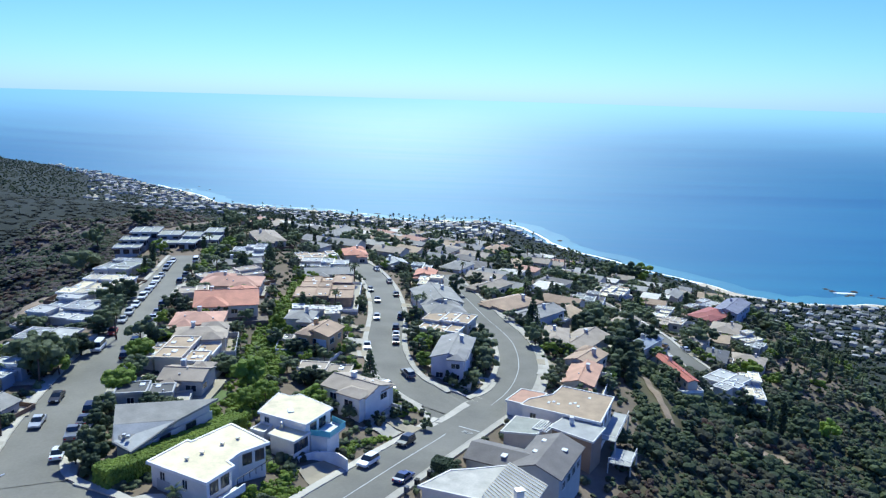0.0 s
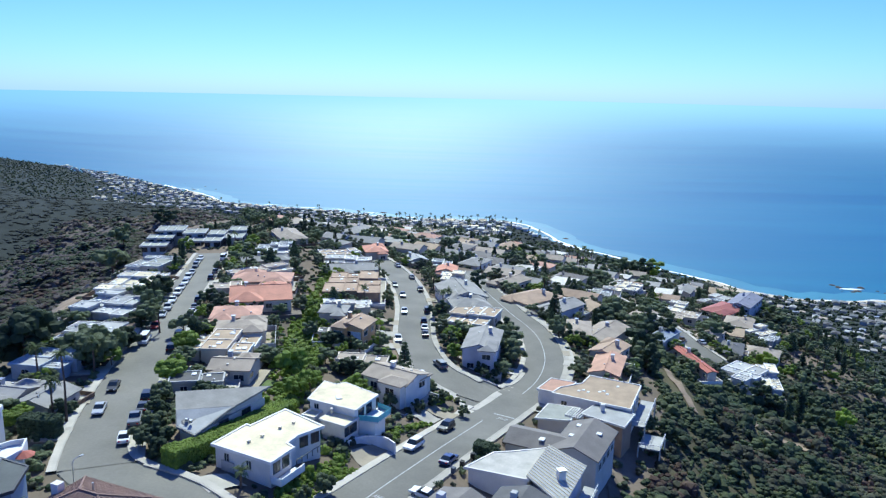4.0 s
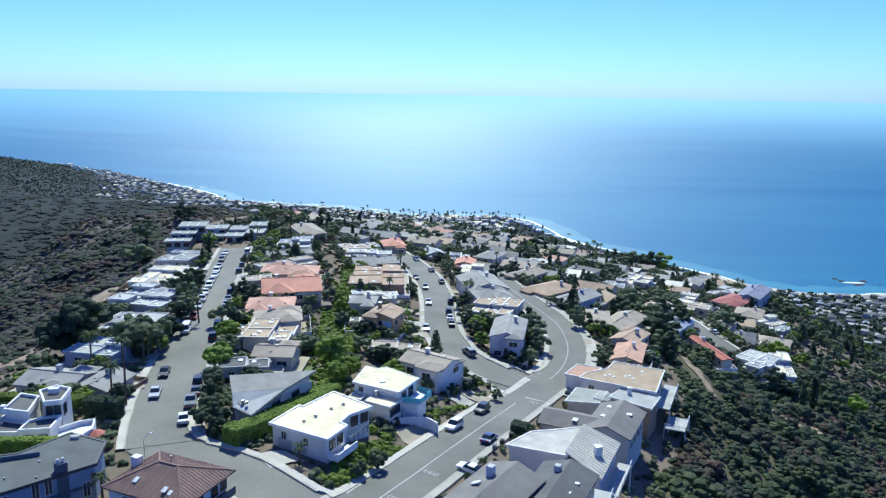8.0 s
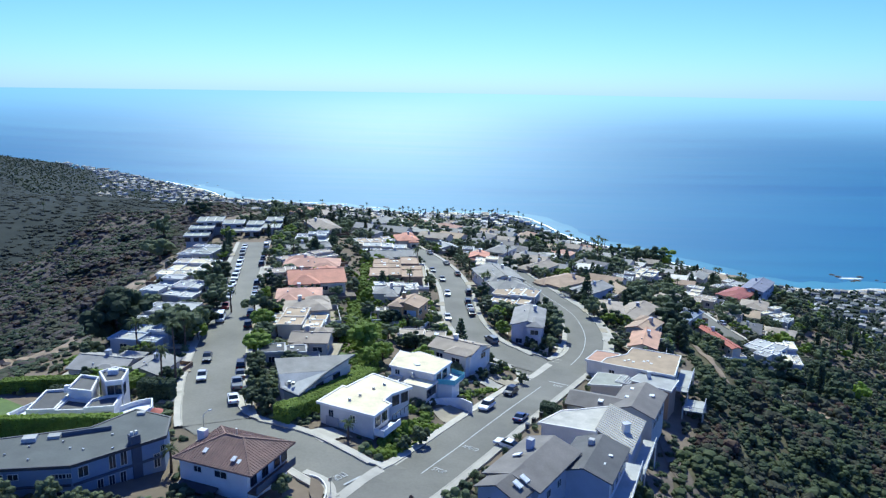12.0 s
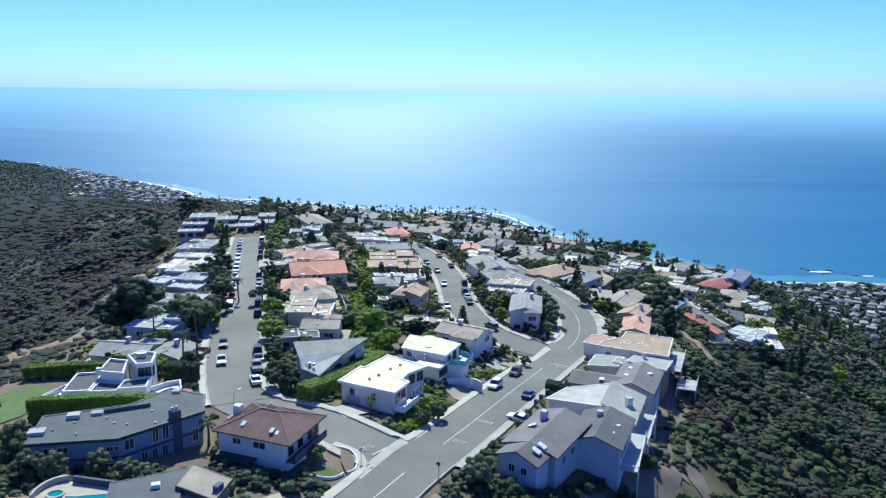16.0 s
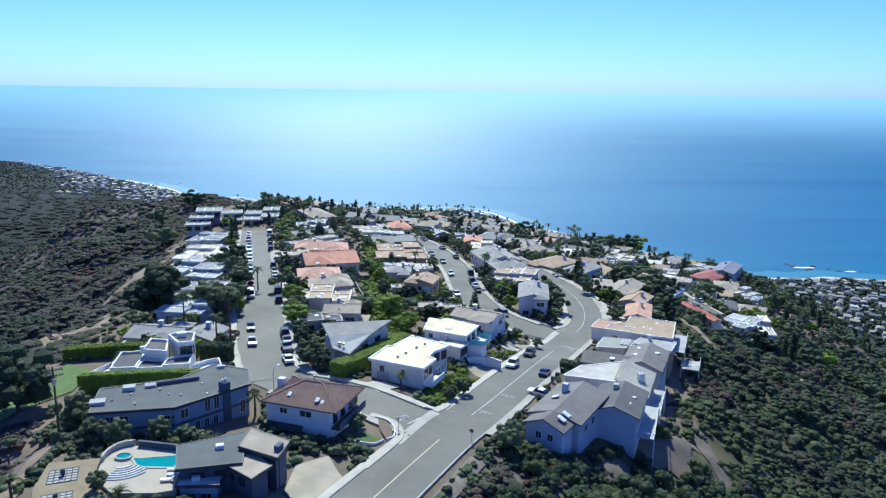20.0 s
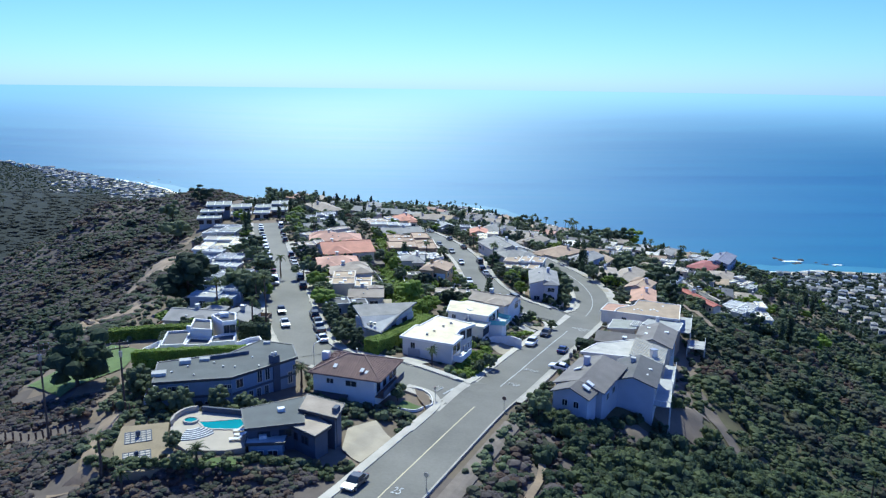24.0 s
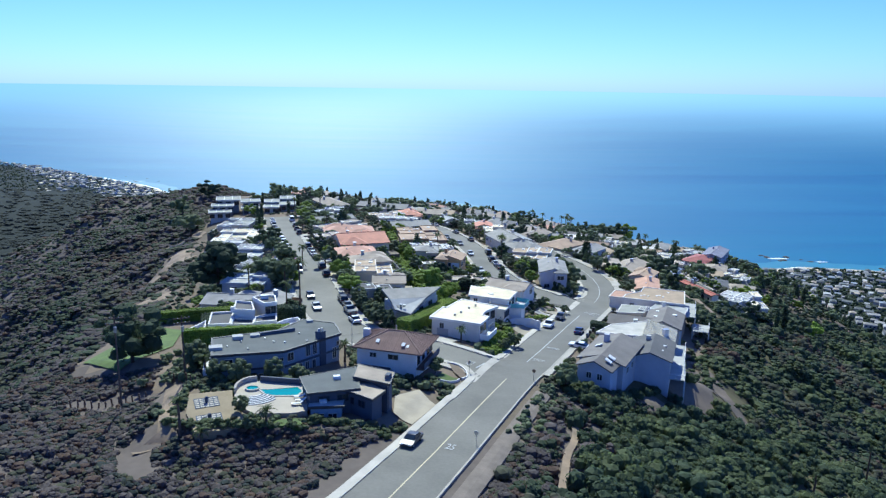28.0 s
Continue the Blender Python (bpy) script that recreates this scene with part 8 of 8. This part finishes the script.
for x0, x1, y0, y1, n in ((-75, 30, 38, 97, 12500), (0, 125, 38, 130, 5200), (-160, -50, 90, 330, 13000), (60, 200, 120, 300, 13000), (-300, -75, 40, 440, 17000), (110, 320, 40, 300, 6500)):
    for _ in range(n):
        scrub_spot(rnd.uniform(x0, x1), rnd.uniform(y0, y1))
for _ in range(2200):
    scrub_spot(rnd.uniform(-90, 120), rnd.uniform(-80, 40))
SCRUB_WORDS = dict(leaf_hill="dark grey-green scrub covering the canyon slope", leaf_bright="yellow-green bushes on the canyon slope", leaf_mauve="dry purplish-brown scrub covering the canyon slope", leaf_grey="dry grey-green scrub covering the canyon slope", leaf_dry="brown dry scrub covering the canyon slope", leaf="green bushes covering the canyon slope", leaf_dark="dark-green bushes covering the canyon slope")
for n, ((m, level, right), spots_) in enumerate(sorted(bins.items())):
    stuff("scrub", spots_, {"near": near_shapes, "mid": mid_shapes, "far": far_shapes}[level], m, SCRUB_WORDS[m], "scrub", n)

# large bushes under the road and the canyon houses
big = {"leaf": [], "leaf_dark": [], "leaf_grey": []}
for _ in range(620):
    y = rnd.uniform(40, 105)
    edge = spline((0, 60, 84, 110), (-8, 17, 29, 50), y)
    x = edge + abs(rnd.gauss(0, 1)) * 22 + (9 if y < 78 else 2)
    if on_house(x, y, 2) or on_road(x, y, 5.0 if y < 84 else 3.0) or on_path(x, y, 0.9) or x > 130 or on_bare(x, y):
        continue
    r = rnd.uniform(0.9, 2.1) * (1.4 if rnd.random() < 0.25 else 0.9)
    big[rnd.choice(("leaf", "leaf_dark", "leaf_dark", "leaf_dark"))].append((x, y, ground(x, y) + relief(x, y) - 0.2, r, r * rnd.uniform(1.0, 1.5)))
for _ in range(1300):
    x, y = rnd.uniform(25, 300), rnd.uniform(40, 300)
    if wild(x, y) < 0.6 or on_house(x, y, 2) or on_road(x, y, 3.0) or on_path(x, y, 1.2) or on_bare(x, y) or noise.noise((x / 30, y / 30, 4.4)) < -0.1:
        continue
    r = rnd.uniform(0.9, 2.3) if rnd.random() < 0.8 else rnd.uniform(2.3, 3.4)
    big.setdefault(rnd.choice(("leaf", "leaf_dark", "leaf_dark", "leaf_grey")), []).append((x, y, ground(x, y) + relief(x, y) - 0.2, r, r * rnd.uniform(0.9, 1.4)))
for _ in range(90):
    y = rnd.uniform(42, 100)
    x = spline((0, 60, 84, 110), (4, 30, 44, 62), y) + abs(rnd.gauss(0, 1)) * 24
    if on_house(x, y, 4) or on_road(x, y, 5.0) or on_path(x, y, 1.6) or on_bare(x, y):
        continue
    r = rnd.uniform(2.8, 4.4)
    big[rnd.choice(("leaf_dark", "leaf_dark", "leaf"))].append((x, y, ground(x, y) + relief(x, y) - 0.4, r, r * rnd.uniform(0.9, 1.25)))
for x, y, r, h in ((33.2, 85.6, 1.9, 2.4), (35.8, 84.4, 2.2, 2.6), (38.6, 84.2, 2.0, 2.8), (41.6, 85.6, 2.4, 2.8), (44.6, 87.4, 2.2, 3.0), (31.0, 87.6, 1.5, 2.2), (47.4, 90.0, 2.2, 2.8), (36.4, 81.6, 2.4, 2.6), (41.0, 82.0, 2.6, 2.8), (30.6, 82.4, 2.0, 2.4), (50.0, 92.4, 1.9, 2.6), (54.6, 92.0, 2.0, 2.4)):
    big["leaf" if x < 37 else "leaf_dark"].append((x, y, ground(x, y) - 0.3, r, h))
bush_shapes = shrub_shapes(8, 18, 0.066, clumps=13, core=0.9)
for m, spots_ in big.items():
    stuff("bushes", spots_, bush_shapes, m, "large green bushes crowding the slope below the road", "bushes", 77)

# the overgrown bank between the two rows, and the planted slope below the white houses
bank = []
for _ in range(900):
    y = rnd.uniform(133, 300)
    x = 8.5 - 0.075 * (y - 140) + rnd.uniform(-5, 5)
    if on_house(x, y, 0.2) or on_road(x, y, 2) or (0 < x < 6.5 and 142 < y < 151):
        continue
    r = rnd.uniform(0.8, 1.8)
    bank.append((x, y, ground(x, y) - 0.1, r, r * rnd.uniform(0.7, 1.3)))
for _ in range(260):
    x, y = rnd.uniform(16, 34), rnd.uniform(99, 120)
    if on_house(x, y, 0.6) or on_road(x, y, 1.8) or (26 < x < 35 and 116 < y < 126):
        continue
    r = rnd.uniform(0.7, 1.5)
    bank.append((x, y, ground(x, y) - 0.1, r, r * rnd.uniform(0.7, 1.3)))
pool_side = []
for x0, y0, x1, y1, n in ((-33, 58, -26, 56, 22), (-27, 56.5, -13, 56.8, 46), (-30, 74, -16, 76, 34), (-13, 59, -2, 57.5, 34), (-33, 76, -33, 60, 16), (-15, 72.5, -15.5, 68, 8), (-1.5, 62, -4, 57, 16), (-36, 96.5, -19, 96.5, 20), (-7, 96, 5, 92, 20), (7.0, 72.0, 9.4, 79.0, 30), (3.5, 77.5, 8, 80.5, 22), (0.2, 60, -3.5, 56, 18), (10.2, 84.5, 7.0, 90, 16), (5.5, 83, 6.2, 92, 16), (-8, 78, -2, 78, 14), (18, 100.5, 23, 104, 30), (22.5, 104, 27.5, 115, 60), (20, 106, 25, 116, 40), (31, 128, 34, 137, 30), (34, 136, 38, 140, 20), (33, 152, 41, 159, 40), (38, 150, 42, 158, 30)):
    for _ in range(n):
        k = rnd.random()
        x, y = x0 + (x1 - x0) * k + rnd.gauss(0, 0.5), y0 + (y1 - y0) * k + rnd.gauss(0, 0.5)
        if not on_house(x, y, 0.1) and not on_road(x, y, 1.6):
            r = rnd.uniform(0.5, 1.2)
            (bank if x > 15 else pool_side).append((x, y, ground(x, y) - 0.05, r, r * rnd.uniform(0.7, 1.2)))
stuff("garden_bushes", pool_side, near_shapes, "leaf", "mixed green bushes round the pool terrace", "bushes", 56)
stuff("bank_plants", bank, near_shapes, "leaf_bright", "bright green plants on the banks between houses", "plants", 55)
garden_shapes = shrub_shapes(4, 5, 0.12, clumps=4)
# gardens between the houses
gardens = {}
for n_ in range(23000):
    x, y = (rnd.uniform(-75, 235), rnd.uniform(58, 620)) if n_ < 20000 else (rnd.uniform(-40, 36), rnd.uniform(58, 136))
    if wild(x, y) > 0.4 or on_house(x, y, 0.3) or on_road(x, y, 1.9) or ground(x, y) < -112 or on_path(x, y):
        continue
    if (-1 < x < 6.3 and 61 < y < 75.5) or (17 < x < 30 and 99 < y < 118) or (-25 < x < -13.5 and 59.5 < y < 73) or (26 < x < 35 and 116 < y < 126) or (-32 < x < -25 and 58 < y < 69) or (0 < x < 6.5 and 142 < y < 151) or (36 < x < 44 and 136 < y < 147) or (6 < x < 12 and 79 < y < 85) or (-62 < x < -43 and 87 < y < 119) or (5 < x < 14 and 100 < y < 108):
        continue
    strip = abs(x - (6 - 0.06 * (y - 140))) < 6 and 130 < y < 300
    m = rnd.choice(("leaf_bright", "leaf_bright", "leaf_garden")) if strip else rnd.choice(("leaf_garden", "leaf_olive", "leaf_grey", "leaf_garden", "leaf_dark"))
    r = rnd.uniform(0.6, 1.5) * (1.5 if y > 300 else 1.0)
    gardens.setdefault((m, y > 190), []).append((x, y, ground(x, y) - 0.05, r, r * rnd.uniform(0.6, 1.2)))
for n, ((m, far), spots_) in enumerate(sorted(gardens.items())):
    stuff("garden_shrubs", spots_, mid_shapes if far else garden_shapes, m, "mixed green garden shrubs between the houses", "shrubs", 100 + n)

# trees between the houses: single ones near, groves further off
done = 0
while done < 860:
    x, y = rnd.uniform(-72, 240), 146 + 474 * rnd.random() ** 1.15
    if wild(x, y) > 0.4 or on_house(x, y, 0.8) or on_road(x, y, 3.4) or ground(x, y) < -115:
        continue
    strip = abs(x - (6 - 0.06 * (y - 140))) < 8 and y < 300
    if (y < 235 and rnd.random() < 0.5) or (x < -52 and y < 260) or (strip and rnd.random() < 0.75):
        continue
    kind = rnd.choice(("broad", "broad", "broad", "dark", "bright", "dark", "cypress", "palm", "pine") if y > 200 else ("broad", "broad", "bright", "dark"))
    h, wide = (rnd.uniform(2.8, 4.6) if y < 235 or strip else rnd.uniform(3.6, 6.6)) if kind in ("broad", "bright", "dark") else rnd.uniform(5.5, 9), rnd.uniform(1.0, 1.45)
    done += 1
    if y > 200 and kind != "palm" or (y > 340):
        kind = "broad" if kind == "palm" else kind
        groves.setdefault(kind, []).append((x, y, ground(x, y), h * wide, h))
    else:
        tree(kind, x, y, h, wide)
# trees and tall bushes on the canyon side
wild_groves = {}
for _ in range(520):
    x, y = rnd.uniform(30, 330), rnd.uniform(15, 300)
    if wild(x, y) < 0.7 or on_house(x, y, 8) or on_house(x + 3, y + 14, 2) or on_road(x, y, 4.0) or on_bare(x, y) or on_path(x, y, 3.0) or noise.noise((x / 38, y / 38, 7.7)) < -0.05 or on_bare(x, y, 3):
        continue
    kind = rnd.choice(("broad", "broad", "dark", "bright"))
    h = rnd.uniform(2.6, 5.2)
    wild_groves.setdefault(kind, []).append((x, y, ground(x, y) + relief(x, y) - 0.5, h * 1.5, h))
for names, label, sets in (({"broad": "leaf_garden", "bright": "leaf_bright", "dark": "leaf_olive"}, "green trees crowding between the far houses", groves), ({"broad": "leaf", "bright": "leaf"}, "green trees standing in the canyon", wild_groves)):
    for n, (kind, spots_) in enumerate(sorted(sets.items())):
        shapes = [(tree_meshes(kind, v, True), CROWNS[kind, v, True])[1] for v in range(4)]
        stuff("grove", spots_, shapes, names.get(kind, "leaf_dark"), label, "trees", 400 + n)
far_palms = []
palm_shape = []
for v in range(3):
    palm_crown(v)
    q = np.empty((len(PALM_CROWN[v].polygons) * 4, 3), np.float32)
    PALM_CROWN[v].vertices.foreach_get("co", q.reshape(-1))
    q = q.reshape(-1, 4, 3) * 0.3 + np.array((0, 0, 0.9))
    stem = np.array([[(-0.03, 0, -0.05), (0.03, 0, -0.05), (0.02, 0, 0.9), (-0.02, 0, 0.9)], [(0, -0.03, -0.05), (0, 0.03, -0.05), (0, 0.02, 0.9), (0, -0.02, 0.9)]])
    palm_shape.append(np.concatenate([q, stem]))
for _ in range(150):
    x, y = (rnd.uniform(-120, 190), rnd.uniform(1300, 1500)) if rnd.random() < 0.5 else (rnd.uniform(-700, 420), rnd.uniform(620, 1700))
    if inland(x, y) > 15:
        h = rnd.uniform(11, 17)
        far_palms.append((x, y, ground(x, y), h * 0.75, h))
stuff("far_palms", far_palms, palm_shape, "leaf_dark", "tall thin palms standing along the far shore", "palms", 500)

# far hillsides and the woods of the far town
far_bins = {}
for _ in range(38000):
    x, y = (rnd.uniform(-1600, -180), rnd.uniform(300, 2400)) if rnd.random() < 0.56 else (rnd.uniform(200, 950), rnd.uniform(150, 1000)) if rnd.random() < 0.5 else (rnd.uniform(-450, 420), rnd.uniform(440, 1540))
    d = inland(x, y)
    if d < 18 or on_house(x, y, 1.0) or on_road(x, y, 2):
        continue
    r = rnd.uniform(3.0, 6.0) * (0.6 if x > 380 and y > 480 else 1.0) * ((1.7 if d > 430 else 0.9) if x < -300 else 1.0)
    m = ("leaf_hill" if d > 430 else "leaf_dark") if x < -180 else rnd.choice(("leaf_dark", "leaf_dark", "leaf", "leaf_grey"))
    far_bins.setdefault((m, x < -180 and d > 430), []).append((x, y, ground(x, y) - 0.4, r, r * (rnd.uniform(0.12, 0.28) if x < -180 and d > 430 else rnd.uniform(0.6, 1.0))))
for n, ((m, fine_), spots_) in enumerate(sorted(far_bins.items())):
    stuff("far_woods", spots_, hill_shapes if fine_ else far_shapes, m, "dark bushes and trees on the far hillsides and in the town", "woods", 200 + n)

town_trees = []
for _ in range(2600):
    x, y = rnd.uniform(375, 860), rnd.uniform(470, 985)
    if inland(x, y) > 20 and not on_house(x, y, -0.6):
        r = rnd.uniform(2.6, 5.2)
        town_trees.append((x, y, ground(x, y) - 0.3, r, r * rnd.uniform(0.9, 1.4)))
stuff("town_trees", town_trees, mid_shapes, "leaf_dark", "dark trees crowding the gardens of the beach town", "trees", 600)

# ---- shore ----
def along_shore(s0, s1, a, b, z, name, m, label, category, wobble, step=12.0):
    """A strip beside the waterline, from a to b metres inland."""
    line = [p for p in smooth_line([q for q in SHORE if s0 <= q[0] <= s1], step)]
    verts, faces = [], []
    for k, p in enumerate(line):
        t = (Vector(line[min(k + 1, len(line) - 1)]) - Vector(line[max(k - 1, 0)])).normalized()
        n = Vector((t.y, -t.x))
        wv = wobble * noise.noise((p[0] / 40, p[1] / 40, 0.7))
        for o, zz in ((a + wv * 0.4, z), ((a + b) / 2, z + 0.4), (b + wv, z + 0.2)):
            verts.append((p[0] + n.x * o, p[1] + n.y * o, zz))
    for k in range(len(line) - 1):
        for i in range(2):
            faces.append((k * 3 + i, k * 3 + i + 1, k * 3 + 4 + i, k * 3 + 3 + i))
    me = bpy.data.meshes.new(name)
    me.from_pydata(verts, [], faces)
    me.materials.append(MATS[m])
    return tagged(new(name, me), label, category, kind="structure")


mat("shallows", (0.02, 0.2, 0.27), 0.5, 0.02, 0.2, 0.1, other=(0.01, 0.15, 0.23))
along_shore(-1800, 3300, -46, 8, SEA + 0.25, "shallow_water", "shallows", "turquoise shallow water along the beach", "water", 40)
along_shore(-680, -250, 3, 18, SEA + 3.2, "beach", "sand", "narrow pale sandy beach", "beach", 8)
along_shore(400, 3300, 4, 24, SEA + 3.2, "beach", "sand", "narrow pale sandy beach", "beach", 8)
along_shore(-1800, 3300, -5, 3, SEA + 0.9, "surf", "foam", "white surf line along the beach", "surf", 18)


def rock_group(x, y, n, spread):
    root = thing("sea_rocks", pose(x, y, SEA - 0.5), "dark rocks in white surf off the shore", "rocks", "rocks off the shore")
    r_ = random.Random(int(abs(x) + y))
    for k in range(n):
        bm = bmesh.new()
        bmesh.ops.create_icosphere(bm, subdivisions=2, radius=r_.uniform(2, 6))
        for v in bm.verts:
            v.co *= 1 + 0.35 * noise.noise(v.co / 5 + Vector((k * 9, 0, 0)))
            v.co.z *= 0.4
        part("rock", bm, "rock", root).matrix_local = pose(r_.gauss(0, spread), r_.gauss(0, spread * 0.4), 0)
    bm = bmesh.new()
    pts = [((spread * 0.55 + 2 + 6 * noise.noise((k * 0.9, x, y))) * math.cos(k * math.pi / 12), (spread * 0.1 + 1.5 + 2 * noise.noise((k * 0.9, y, x))) * math.sin(k * math.pi / 12)) for k in range(24)]
    prism(bm, pts, 0.6, 1.0)
    part("surf", bm, "foam", root, "white foam round the rocks")


for x, y, n, s in ((135, 1560, 6, 22), (-84, 1570, 5, 30), (-180, 1615, 6, 34), (-258, 1650, 4, 30), (-330, 1665, 6, 34), (-420, 1690, 5, 30), (-690, 1910, 7, 30), (-742, 1990, 9, 42), (600, 1062, 7, 26), (660, 1040, 4, 12), (217, 1370, 3, 14), (-1150, 2330, 5, 25), (770, 1000, 5, 20)):
    rock_group(x, y, n, s)
wake = thing("boat_wake", pose(-150, 2750, SEA + 0.6), "thin white wake of a boat far out on the sea", "wake")
bm = bmesh.new()
pts = [(-16, 0), (60, -42), (180, -100), (420, -190), (422, -196), (180, -107), (60, -50)]
part("foam_trail", prism(bm, ccw(pts), 0, 0.5), "foam", wake)
boat = thing("motor_boat", pose(-166, 2752, SEA + 0.5, 0, 0, 155), "small white motor boat far out on the sea", "boat")
part("hull", prism(bmesh.new(), [(-4, -1.4), (2, -1.4), (5, 0), (2, 1.4), (-4, 1.4)], 0, 1.4), "paint_white", boat)
part("cabin", boxm(-1.5, 1.5, -1, 1, 1.4, 2.8), "paint_white", boat)
